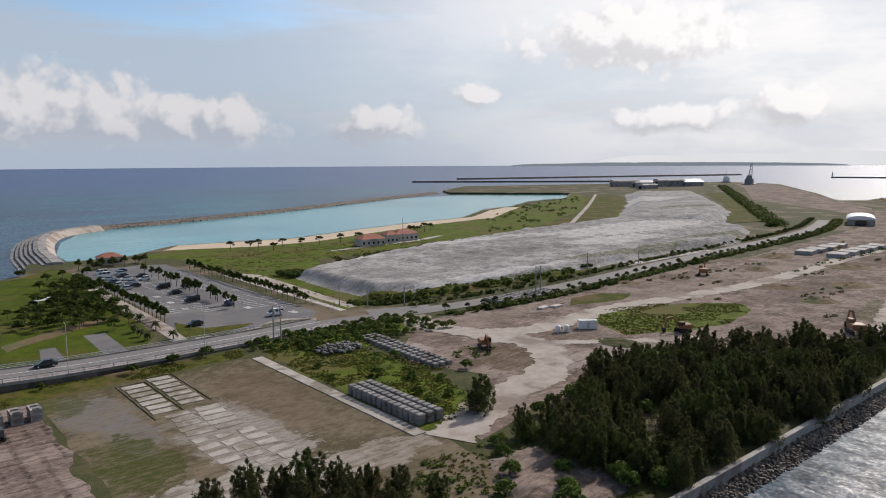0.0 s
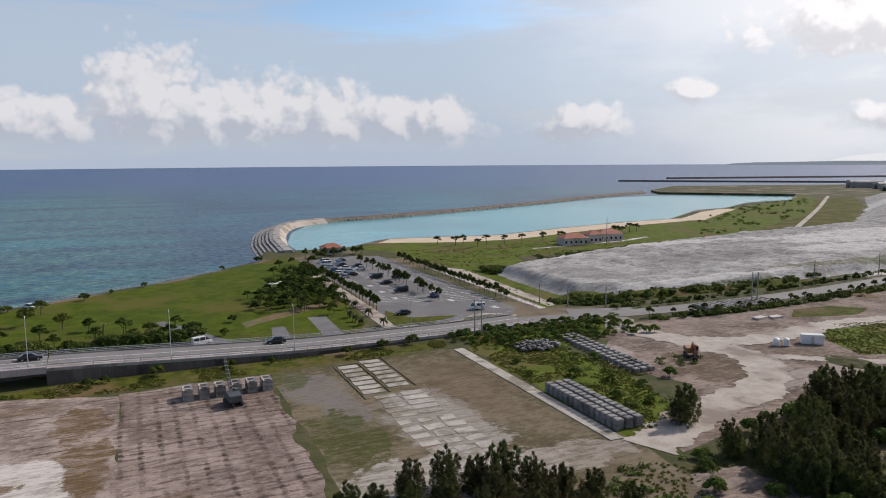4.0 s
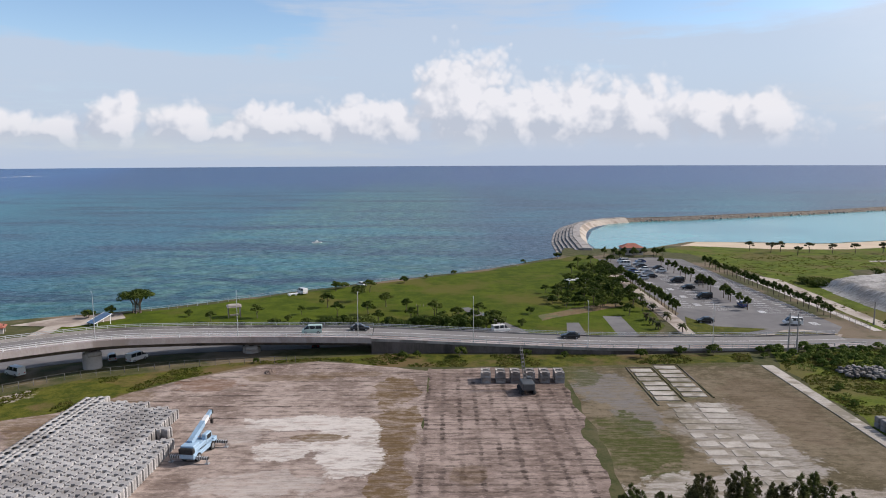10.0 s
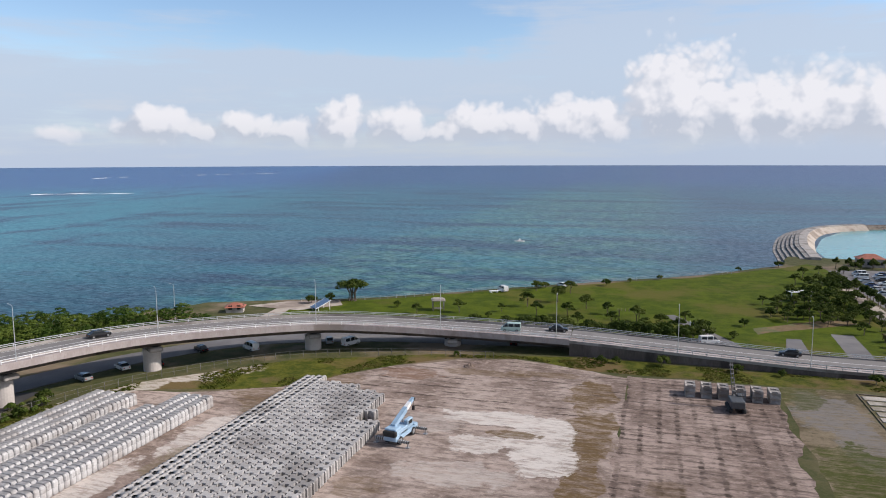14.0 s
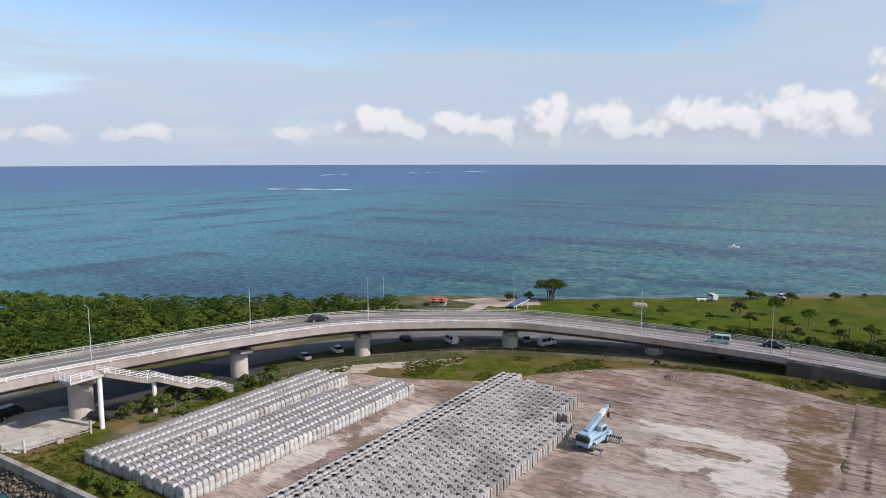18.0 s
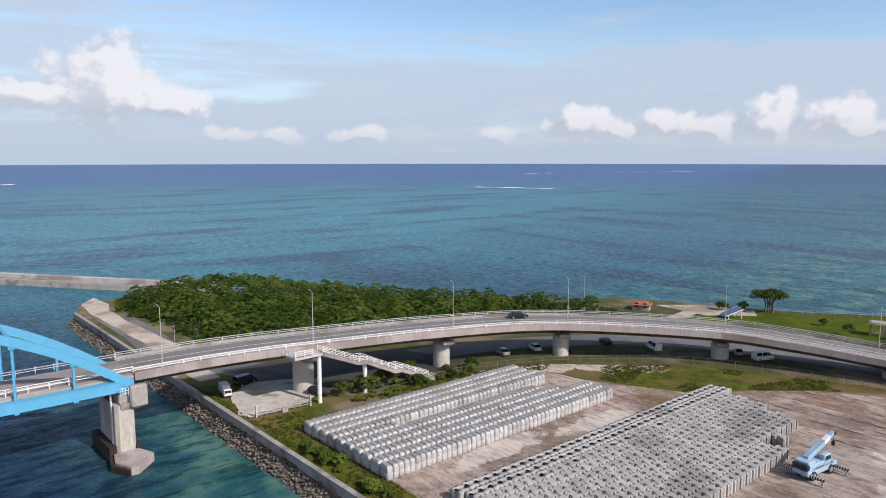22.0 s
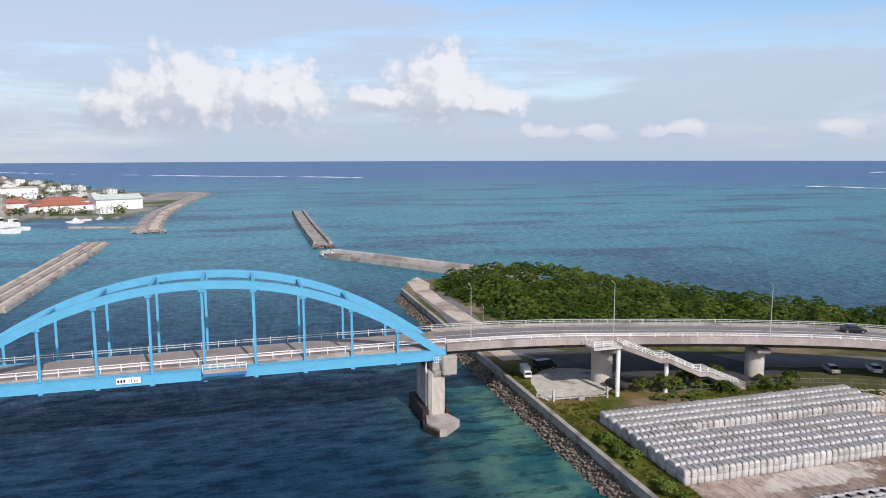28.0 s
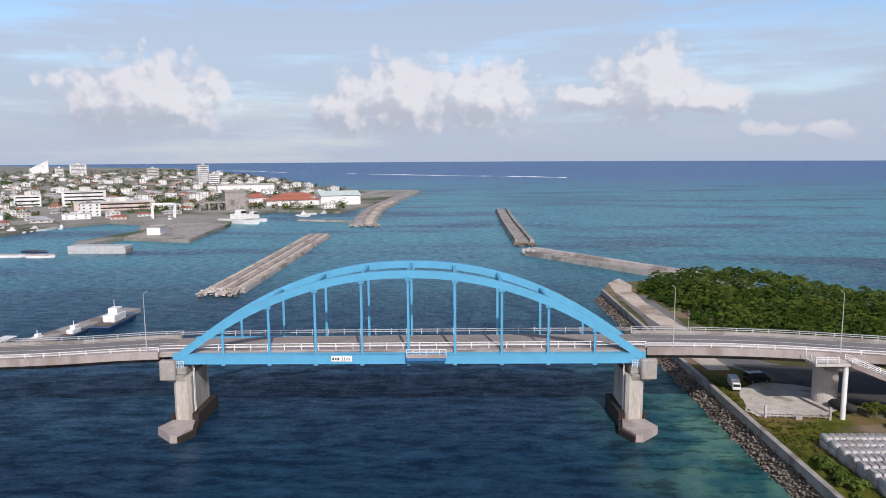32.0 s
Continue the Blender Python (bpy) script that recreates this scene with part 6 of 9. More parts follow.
spots += [(73, 46, 0.8), (75, 52, 0.9), (79, 48, 0.7), (72, 58, 0.6), (80, 60, 0.9), (84, 56, 0.7), (76, 66, 0.8), (68, 70, 0.6), (86, 74, 0.9), (92, 58, 0.8), (70, 78, 0.7)]
spots += [(60, 15, 1.0), (64, 18, 0.9), (68, 24, 0.9), (66, 10, 1.1), (70, 14, 0.8), (73, 6, 1.3), (77, 4, 1.2), (63, 7, 1.2), (58, 10, 1.0), (70, 27, 0.8), (84, 31, 0.9), (89, 33, 1.0), (95, 33, 1.1), (101, 34, 1.0), (108, 33, 0.9), (90, 28, 1.0), (98, 20, 0.9), (105, 27, 1.0), (82, 15, 1.5), (79, 11, 1.4), (93, 32, 1.5), (97, 32.5, 1.5), (119, 33, 1.7), (126, 28, 1.6), (74, 8, 1.3), (115, 27, 1.6), (103, 30, 1.4), (86, 22, 1.4), (110, 18, 1.5), (132, 22, 1.5)]
spots += [(-88, 3.2, 0.6), (-85.5, 2.6, 0.75), (-83.5, 3.4, 0.85), (-81.5, 2.5, 0.85), (-79.5, 3.6, 0.7), (-78, 2.4, 0.5), (-72, 2.8, 0.7), (-70, 2.2, 0.75), (-68, 3.3, 0.65), (-60, 3, 0.6)]
spots += [(-100 + rng.uniform(-3.5, 1.5), 20 + i * 1.1, rng.uniform(0.4, 0.75)) for i in range(26)]
spots += [(-98 + i * 1.3, 24 + i * 1.7, rng.uniform(0.3, 0.5)) for i in range(8)]
plant_all(bright_kinds, spots)

# dark thicket between lawn and car park
spots = []
for i in range(700):
    x, y = rng.uniform(28, 59), rng.uniform(146, 222)
    if inside(x, y, [(30, 152), (42, 147), (53, 150), (57, 170), (59, 200), (58, 220), (50, 216), (46, 196), (36, 178), (29, 164)]) and all((x - a) ** 2 + (y - b) ** 2 > 12 for a, b, _ in spots):
        spots.append((x, y, rng.uniform(0.8, 1.35)))
for i, (x, y, s) in enumerate(spots):
    if i % 3 == 0:
        copy_thing(bush_kinds[i % 2], spin(x, y, s * 0.9))
    else:
        copy_thing(park_kinds[i % 3], spin(x, y, s * 0.75))
for i in range(20):
    copy_thing(bush_kinds[i % 2], spin(-34 + i * 2.4 + rng.uniform(-0.6, 0.6), 123.5 + rng.uniform(-1.5, 2.5), rng.uniform(1.0, 1.6)))

# spreading banyan by the shore
ban = thing("banyan_tree", "old banyan with many stems and a flat umbrella crown", "tree", Matrix.Translation((-86, 145, LAND)))
bm = bmesh.new()
for i in range(7):
    a = i * 2.4
    tube(bm, [(math.cos(a) * 1.1, math.sin(a) * 0.9, -0.3), (math.cos(a) * 0.9, math.sin(a) * 0.8, 2.6), (math.cos(a) * 2.4, math.sin(a) * 2.0, 5.2)], [0.32, 0.24, 0.1], 7)
part("trunk", bm, M_TRUNK, ban)
part("crown", leaf_cloud([(math.cos(i * 2.4) * math.sqrt(i / 34) * 4.4, math.sin(i * 2.4) * math.sqrt(i / 34) * 3.8, 5.6 - i / 34 * 0.9 + rng.uniform(-0.5, 0.5), 1.15, 1.15, 0.7) for i in range(34)], 90, 0.24), M_LEAF, ban)

# the low coastal wood on the island, seen as one canopy
WOOD = [(-203, 12), (-186, 14.5), (-168, 15), (-152, 18), (-138, 26), (-130, 40), (-126, 58), (-116, 80), (-106, 98), (-110, 112), (-128, 104), (-154, 86), (-176, 70), (-196, 54), (-214, 33), (-218, 16)]


cl, crowns = [], []
for i in range(9000):
    x, y = rng.uniform(-220, -104), rng.uniform(10, 114)
    if inside(x, y, WOOD) and all((x - a) ** 2 + (y - b) ** 2 > 10.5 for a, b in crowns):
        crowns.append((x, y))
        e = edge_gap(x, y, WOOD)
        hill = 2.6 * math.exp(-((x + 188) / 26) ** 2 - ((y - 36) / 20) ** 2)
        top_ = LAND + 1.6 + 4.9 * (1 - math.exp(-e / 4.0)) + hill + 1.0 * noise.noise(Vector((x * 0.16, y * 0.16, 0))) + rng.uniform(-0.9, 0.9)
        rad_ = rng.uniform(1.9, 3.2)
        for j in range(17):
            q = math.sqrt((j + 0.5) / 17)
            a = j * 2.4 + i
            k = rng.uniform(0.55, 1.05)
            cl.append((x + math.cos(a) * rad_ * q, y + math.sin(a) * rad_ * q, top_ - 0.3 - 2.3 * q * q + rng.uniform(-0.3, 0.2), k, k, k * 0.3))
        if e < 5:
            for j in range(6):
                a = rng.uniform(0, 6.28)
                cl.append((x + math.cos(a) * rad_, y + math.sin(a) * rad_, LAND + (top_ - LAND) * rng.uniform(0.2, 0.6), 0.9, 0.9, 0.8))
tagged(part("coastal_wood", leaf_cloud(cl, 46, 0.20, 1.1, 0.45), M_FOREST), "dense low evergreen wood covering the point", "wood", kind="stuff")
under = [(x, y, LAND, 0, 1.7, 1.7, (z - LAND) * 0.6) for x, y, z, *_ in cl[::7]]
bulk("wood_inside", STONES, under, M_FOREST, "shaded inner foliage of the wood", "wood")

# tufts of grass and weed on the rough ground
TUFTED = [([(139, 53), (150, 48), (168, 43), (189, 47), (194, 54), (174, 71), (158, 74), (145, 69)], 2200), ([(-100, 24), (-90, 58), (-78, 62), (-66, 67), (-56, 80), (-50, 87), (-38, 95), (-26, 98), (-12, 93), (22, 93), (62, 96), (64, 102), (35, 101), (-14, 102.5), (-45, 96), (-72, 84), (-93, 62), (-102, 40)], 5200),
          ([(-133, 0.8), (-40, 0.8), (-38, 5), (-60, 5.8), (-84, 6.2), (-96, 7), (-101, 14), (-103, 2), (-122, 2)], 900),
          ([(66, 40), (72, 38), (90, 60), (86, 84), (110, 98), (104, 106), (70, 102), (66, 90)], 4200),
          ([(54, 2), (82, 2), (84, 28), (66, 30), (54, 26)], 900), ([(104, 122), (110, 122), (118, 200), (150, 216), (230, 224), (232, 262), (150, 256), (112, 262)], 1500), ([(114, 131), (119, 123), (166, 118.5), (215, 118.5), (215, 123), (150, 126), (121, 138)], 900)]
cl = []
for poly, k in TUFTED:
    xs, ys = [p[0] for p in poly], [p[1] for p in poly]
    while k:
        x, y = rng.uniform(min(xs), max(xs)), rng.uniform(min(ys), max(ys))
        if inside(x, y, poly):
            k -= 1
            if noise.noise(Vector((x * 0.12, y * 0.12, 6))) > (-0.15 if y < 60 or x > 60 else 0.05):
                s = rng.uniform(0.2, 0.45) * (1.6 if y > 110 else 1.0)
                cl.append((x, y, LAND + 0.07 + s * 0.12, s * 1.4, s, s * 0.26))
tagged(part("grass_tufts", leaf_cloud(cl, 16, 0.17, 0.7, 0.3, 0.35), M_TUFT), "tufts of tall grass and weeds on rough ground", "grass", kind="stuff")

# ---- vehicles ----
M_CAR = {"white": paint("white car paint", (0.72, 0.72, 0.72), 0.25, 0, 0.03), "black": paint("black car paint", (0.012, 0.012, 0.014), 0.2, 0, 0.05), "silver": paint("silver car paint", (0.42, 0.44, 0.46), 0.25, 0.4, 0.04),
         "blue": paint("dark blue car paint", (0.03, 0.06, 0.16), 0.22, 0, 0.05), "green": paint("pale green car paint", (0.38, 0.50, 0.46), 0.25, 0, 0.04)}
M_CRANE = paint("pale blue crane paint", (0.30, 0.43, 0.56), 0.4)
M_RIM = paint("alloy rim", (0.45, 0.45, 0.46), 0.3, 0.6)
M_LAMP_R = paint("red lamp glass", (0.35, 0.02, 0.02), 0.2)
M_LAMP_W = paint("clear lamp glass", (0.65, 0.66, 0.66), 0.1)
M_SHIP_DARK = paint("dull dark machine paint", (0.06, 0.065, 0.07), 0.5)
M_ORANGE = paint("orange digger paint", (0.26, 0.12, 0.055), 0.55)


def wheel_into(parent, x, y, r, w=0.22):
    bm = bmesh.new()
    tube(bm, [(x - w / 2, y, r), (x + w / 2, y, r)], r, 14)
    wh = part("wheel", bm, M_BLACK, parent, "black tyre")
    bm = bmesh.new()
    s = 1 if x > 0 else -1
    tube(bm, [(x + s * w / 2, y, r), (x + s * (w / 2 + 0.015), y, r)], r * 0.6, 10)
    part("rim", bm, M_RIM, wh)


def hull(sections, mat, name, parent):
    """A body through cross-sections of (y, half width low, half width high, z low, z high)."""
    bm = bmesh.new()
    rr = [[bm.verts.new(v) for v in ((-a, y, z0), (-a, y, z0 + (z1 - z0) * 0.55), (-b, y, z1), (b, y, z1), (a, y, z0 + (z1 - z0) * 0.55), (a, y, z0))] for y, a, b, z0, z1 in sections]
    for u, v in zip(rr, rr[1:]):
        for k in range(6):
            bm.faces.new((u[k], v[k], v[(k + 1) % 6], u[(k + 1) % 6]))
    bm.faces.new(rr[0])
    bm.faces.new(rr[-1][::-1])
    bmesh.ops.recalc_face_normals(bm, faces=bm.faces)
    return part(name, bm, mat, parent)


def car(kind, colour, label):
    """A car with body, glasshouse, roof, wheels and lamps; the front is towards +y."""
    c = thing("car" if kind != "van" else "van", label, kind if kind == "van" else "car", group="parked and passing vehicles")
    body = M_CAR[colour]
    if kind == "van":
        hull([(-2.2, 0.80, 0.74, 0.35, 1.0), (-2.15, 0.84, 0.80, 0.3, 1.15), (1.3, 0.84, 0.80, 0.3, 1.15), (2.0, 0.82, 0.74, 0.3, 1.0), (2.25, 0.74, 0.66, 0.35, 0.8)], body, "body", c)
        hull([(-2.15, 0.78, 0.70, 1.1, 1.85), (0.9, 0.78, 0.70, 1.1, 1.85), (1.75, 0.74, 0.66, 1.05, 1.15)], M_GLASS, "window", c)
        part("roof", boxes((-0.70, 0.70, -2.15, 0.85, 1.84, 1.93), bevel=0.04), body, c)
        for y in (-2.12, -0.7, 0.6):
            part("pillar", boxes((-0.79, 0.79, y - 0.06, y + 0.06, 1.1, 1.86)), body, c)
        yf, yr = 2.22, -2.2
    else:
        hull([(-2.15, 0.74, 0.66, 0.4, 0.85), (-2.0, 0.82, 0.76, 0.28, 0.95), (-0.9, 0.85, 0.80, 0.25, 0.98), (0.9, 0.85, 0.80, 0.25, 0.95), (1.9, 0.80, 0.72, 0.28, 0.80), (2.15, 0.70, 0.62, 0.38, 0.66)], body, "body", c)
        hull([(-1.75, 0.74, 0.66, 0.93, 1.0), (-1.1, 0.76, 0.60, 0.95, 1.42), (0.35, 0.76, 0.60, 0.95, 1.44), (1.05, 0.74, 0.66, 0.9, 0.97)], M_GLASS, "window", c)
        part("roof", boxes((-0.60, 0.60, -1.15, 0.38, 1.41, 1.49), bevel=0.04), body, c)
        yf, yr = 2.12, -2.12
    for x in (-0.76, 0.76):
        for y in (-1.35, 1.35):
            wheel_into(c, x, y, 0.31)
    for x in (-0.55, 0.55):
        part("headlight", boxes((x - 0.16, x + 0.16, yf - 0.04, yf + 0.04, 0.58, 0.72)), M_LAMP_W, c)
        part("tail_light", boxes((x - 0.12, x + 0.12, yr - 0.04, yr + 0.04, 0.62, 0.80)), M_LAMP_R, c)
    return c


def at(x, y, deg, z=LAND + 0.1, s=1.0):
    return Matrix.Translation((x, y, z)) @ Matrix.Rotation(radians(deg), 4, "Z") @ Matrix.Diagonal((s, s, s, 1))


FLEET = {k: car(*k, l) for k, l in {("car", "white"): "white saloon car on the asphalt", ("car", "black"): "black saloon car on the asphalt", ("car", "silver"): "silver saloon car on the asphalt", ("car", "blue"): "dark blue saloon car on the asphalt",
                                    ("van", "white"): "white passenger van with dark windows", ("van", "black"): "black passenger van with dark windows", ("van", "green"): "pale green passenger van on the viaduct"}.items()}
used = set()


def drive(kind, colour, x, y, deg, z=LAND + 0.07):
    k = (kind, colour)
    if k in used:
        copy_thing(FLEET[k], at(x, y, deg, z))
    else:
        used.add(k)
        FLEET[k].matrix_world = at(x, y, deg, z)


def on_road(kx, along_y, off, kind, colour, flip=0):
    k = at_road(kx, along_y)
    p = ROAD[k] + SIDE[k] * off
    drive(kind, colour, p.x, p.y, math.degrees(math.atan2(SIDE[k].y, SIDE[k].x)) - 180 + 180 * flip, p.z + 0.06)


on_road(60, True, 8.2, "car", "black")
on_road(-29, False, 5.0, "van", "green", 1)
on_road(-20, False, 8.2, "car", "black")
on_road(28, False, 8.4, "car", "black", 1)
for kind, colour, x, y, deg in (("van", "white", 12.3, 121.5, -70), ("car", "black", 65, 131, 88), ("van", "white", 86, 128.5, 80), ("car", "blue", 82.5, 150.5, 0), ("van", "black", 76, 162, 90), ("car", "black", 76.5, 178, 90), ("van", "black", 77, 190, 90), ("van", "black", 84, 187, 90),
                                ("car", "silver", 67, 196, 92), ("car", "black", 71, 200, 88), ("car", "white", 67, 205, 90), ("car", "silver", 72, 208, 90), ("car", "blue", 67.5, 212, 90), ("car", "white", 73, 216, 92), ("car", "silver", 68, 220, 90), ("car", "black", 74, 224, 88),
                                ("van", "white", 69, 229, 90), ("car", "silver", 75, 231, 90), ("car", "white", 78, 212, 90), ("car", "black", 79, 219, 90), ("van", "white", 70, 236, 90), ("car", "blue", 77, 236, 90), ("van", "white", -46, 172, 40), ("car", "white", -29, 185, 40),
                                ("van", "black", -121, 9, 10), ("van", "white", -85, 88, 62), ("car", "silver", -71, 98.5, 30), ("van", "white", -65.5, 98, -25), ("car", "black", -97, 72, 60), ("car", "silver", -104, 60, 70), ("car", "black", -45, 107, 10), ("car", "black", -30, 108.5, 8),
                                ("car", "black", -95, 84, 60), ("car", "white", -102, 68, 65)):
    drive(kind, colour, x, y, deg)

# small flat truck by the sea wall
tr = thing("truck", "small white delivery truck parked by the sea wall", "truck", at(-117.5, 3.6, -100, LAND + 0.12, 0.78))
part("cab", boxes((-0.85, 0.85, 1.0, 2.5, 0.45, 1.95), bevel=0.12), M_CAR["white"], tr)
part("windscreen", boxes((-0.72, 0.72, 2.46, 2.53, 1.15, 1.75)), M_GLASS, tr)
part("cargo_box", boxes((-0.95, 0.95, -2.6, 0.9, 0.7, 2.5), bevel=0.05), M_GALV, tr)
part("chassis", boxes((-0.5, 0.5, -2.5, 2.3, 0.4, 0.7)), M_BLACK, tr)
for x in (-0.75, 0.75):
    for y in (-1.6, 1.7):
        wheel_into(tr, x, y, 0.36)

# ---- mobile crane in the yard ----
cr = thing("mobile_crane", "pale blue mobile crane on outriggers with a short raised boom", "crane", at(-36.0, 50.3, -8, LAND + 0.03, 0.86))
part("chassis", boxes((-1.25, 1.25, -3.6, 4.2, 0.75, 1.45), (-1.2, 1.2, 3.2, 4.4, 0.9, 1.7), (-1.2, 1.2, -3.8, -2.4, 0.9, 1.8), bevel=0.08), M_CRANE, cr)
for x in (-1.15, 1.15):
    for y in (-2.3, 2.5):
        wheel_into(cr, x, y, 0.72, 0.45)
part("turntable", boxes((-1.0, 1.0, -1.0, 1.0, 1.45, 1.75), bevel=0.1), M_BLACK, cr)
part("superstructure", boxes((-1.2, 1.2, -3.4, 1.4, 1.75, 2.5), (-1.15, 1.15, -3.6, -1.6, 2.0, 3.0), bevel=0.12), M_CRANE, cr)
part("counterweight", boxes((-1.25, 1.25, -4.1, -3.3, 1.7, 2.7), bevel=0.15), M_BLACK, cr, "black counterweight")
cab = part("cab", boxes((0.35, 1.25, 0.5, 2.5, 1.8, 3.35), bevel=0.15), M_CRANE, cr)
part("cab_window", boxes((1.2, 1.28, 0.75, 2.2, 2.45, 3.15)), M_GLASS, cab)
part("cab_window", boxes((0.5, 1.1, 2.45, 2.53, 2.35, 3.15)), M_GLASS, cab)
b0, b1 = Vector((-0.25, -2.2, 2.9)), Vector((0.2, 4.4, 5.9))
for i, (t0, t1, w) in enumerate(((0, 0.62, 0.42), (0.55, 0.82, 0.35), (0.78, 1.0, 0.28))):
    seg = [b0.lerp(b1, t0), b0.lerp(b1, t1)]
    part("boom_section", sweep(seg, [(-w, -w), (w, -w), (w, w), (-w, w)]), M_CRANE if i != 1 else M_WHITE, cr)
part("boom_head", boxes((-0.1, 0.5, 4.2, 4.9, 5.4, 6.1), bevel=0.1), M_BLACK, cr)
bm = bmesh.new()
tube(bm, [(-0.25, 1.0, 2.2), (-0.2, 2.6, 5.2)], 0.16, 8)
part("lift_cylinder", bm, M_RIM, cr)
bm = bmesh.new()
tube(bm, [(0.2, 4.7, 5.5), (0.2, 4.7, 4.4)], 0.03, 5)
box(bm, 0.0, 0.4, 4.5, 4.9, 3.7, 4.4)
part("hook_block", bm, M_RUST, cr)
for y in (-3.1, 3.7):
    for s in (-1, 1):
        arm = part("outrigger", boxes((min(s * 1.2, s * 3.3), max(s * 1.2, s * 3.3), y - 0.22, y + 0.22, 0.75, 1.15)), M_BLACK, cr)
        for j in range(5):
            xa = s * (1.5 + j * 0.4)
            part("stripe", boxes((xa - 0.09, xa + 0.09, y - 0.235, y + 0.235, 0.74, 1.16)), M_GALV, arm)
        part("float", boxes((s * 3.1 - 0.35, s * 3.1 + 0.35, y - 0.35, y + 0.35, 0.0, 0.1), (s * 3.1 - 0.12, s * 3.1 + 0.12, y - 0.12, y + 0.12, 0.1, 0.8)), M_RIM, arm)

# crawler crane among the frame blocks
c2 = thing("crawler_crane", "dark crawler crane with an upright boom beside block stacks", "crane", at(13.6, 77.5, 5, LAND + 0.06))
for s in (-1, 1):
    part("track", boxes((s * 1.1 - 0.3, s * 1.1 + 0.3, -2.0, 2.0, 0.0, 0.8), bevel=0.2), M_BLACK, c2)
part("house", boxes((-1.1, 1.1, -2.2, 1.2, 0.85, 2.1), (0.3, 1.1, 0.6, 1.8, 0.9, 2.4), bevel=0.12), M_SHIP_DARK, c2)
bm = bmesh.new()
for s in (-0.28, 0.28):
    for q in (-0.25, 0.25):
        tube(bm, [(s, 1.0 + q, 1.4), (s * 0.5 - 0.6, 2.6 + q * 0.5, 7.6)], 0.06, 5)
for j in range(9):
    t0 = j / 9
    z = 1.4 + 6.2 * t0
    box(bm, -0.3 - 0.6 * t0, 0.3 - 0.6 * t0, 0.7 + 1.6 * t0, 1.3 + 1.6 * t0, z, z + 0.08)
part("boom", bm, M_WIRE, c2)


def digger(x, y, deg, s=1.0):
    d = thing("excavator", "orange-brown excavator with a bent arm on the earthworks", "excavator", at(x, y, deg, LAND + 0.03, s), "excavators")
    for q in (-1, 1):
        part("track", boxes((q * 1.0 - 0.28, q * 1.0 + 0.28, -1.8, 1.8, 0, 0.8), bevel=0.2), M_BLACK, d)
    part("house", boxes((-1.2, 1.2, -1.9, 0.9, 0.95, 2.0), bevel=0.15), M_ORANGE, d)
    c_ = part("cab", boxes((-1.15, -0.2, 0.0, 1.4, 1.0, 2.7), bevel=0.1), M_ORANGE, d)
    part("cab_window", boxes((-1.18, -0.18, 0.2, 1.44, 1.7, 2.5)), M_GLASS, c_)
    part("boom", sweep([Vector((0.3, 0.8, 1.4)), Vector((0.3, 2.6, 3.6)), Vector((0.3, 4.2, 3.3))], [(-0.16, -0.25), (0.16, -0.25), (0.16, 0.25), (-0.16, 0.25)]), M_ORANGE, d)
    part("stick", sweep([Vector((0.3, 4.2, 3.4)), Vector((0.3, 4.9, 1.2))], [(-0.13, -0.2), (0.13, -0.2), (0.13, 0.2), (-0.13, 0.2)]), M_ORANGE, d)
    part("bucket", boxes((-0.2, 0.8, 4.5, 5.2, 0.1, 1.2), bevel=0.15), M_RUST, d)


digger(105.7, 67, 150)
digger(152, 46, 60)
digger(233, 87, -60, 1.3)
digger(181, 18, -50, 1.3)

# site cabin and tanks
cb = thing("site_container", "white site container on the earthworks", "container", at(137.5, 63.5, -35, LAND + 0.1, 0.78))
part("body", boxes((-3.0, 3.0, -1.2, 1.2, -0.05, 2.6), bevel=0.04), M_WHITE, cb)
part("roof", boxes((-3.05, 3.05, -1.25, 1.25, 2.6, 2.72)), M_GALV, cb)
part("door", boxes((-0.5, 0.4, -1.24, -1.19, 0.2, 2.2)), M_GALV, cb)
for x, y in ((130.8, 64.6), (128.9, 65.6)):
    bm = bmesh.new()
    tube(bm, [(0, 0, 0), (0, 0, 1.5), (0, 0, 1.75)], [0.7, 0.7, 0.35], 14)
    tagged(part("water_tank", bm, M_WHITE), "round white water tank", "tank", "water tanks").matrix_world = at(x, y, 0)
for x, y, a in ((147, 86.5, 10), (151.5, 85.5, 5)):
    tagged(part("steel_plate_stack", boxes((-2, 2, -1, 1, 0, 0.25), (-1.9, 1.9, -0.95, 0.95, 0.28, 0.55)), M_CONC_PALE), "low stack of pale steel plates", "plates", "plate stacks").matrix_world = at(x, y, a, LAND + 0.02)


def soil_heap(x, y, r, h, mat, label):
    bm = bmesh.new()
    bmesh.ops.create_grid(bm, x_segments=18, y_segments=18, size=1.0)
    for v in bm.verts:
        q = v.co.copy()
        d = max(0.0, 1 - q.length)
        v.co = Vector((q.x * r, q.y * r * 0.75, h * d ** 0.8 * (0.75 + 0.6 * noise.noise(Vector((q.x * 3 + x, q.y * 3 + y, 0)))) - 0.1))
    ob = tagged(part("soil_mound", bm, mat), label, "soil mound", "soil mounds")
    ob.matrix_world = at(x, y, rng.uniform(0, 180), LAND + 0.05)


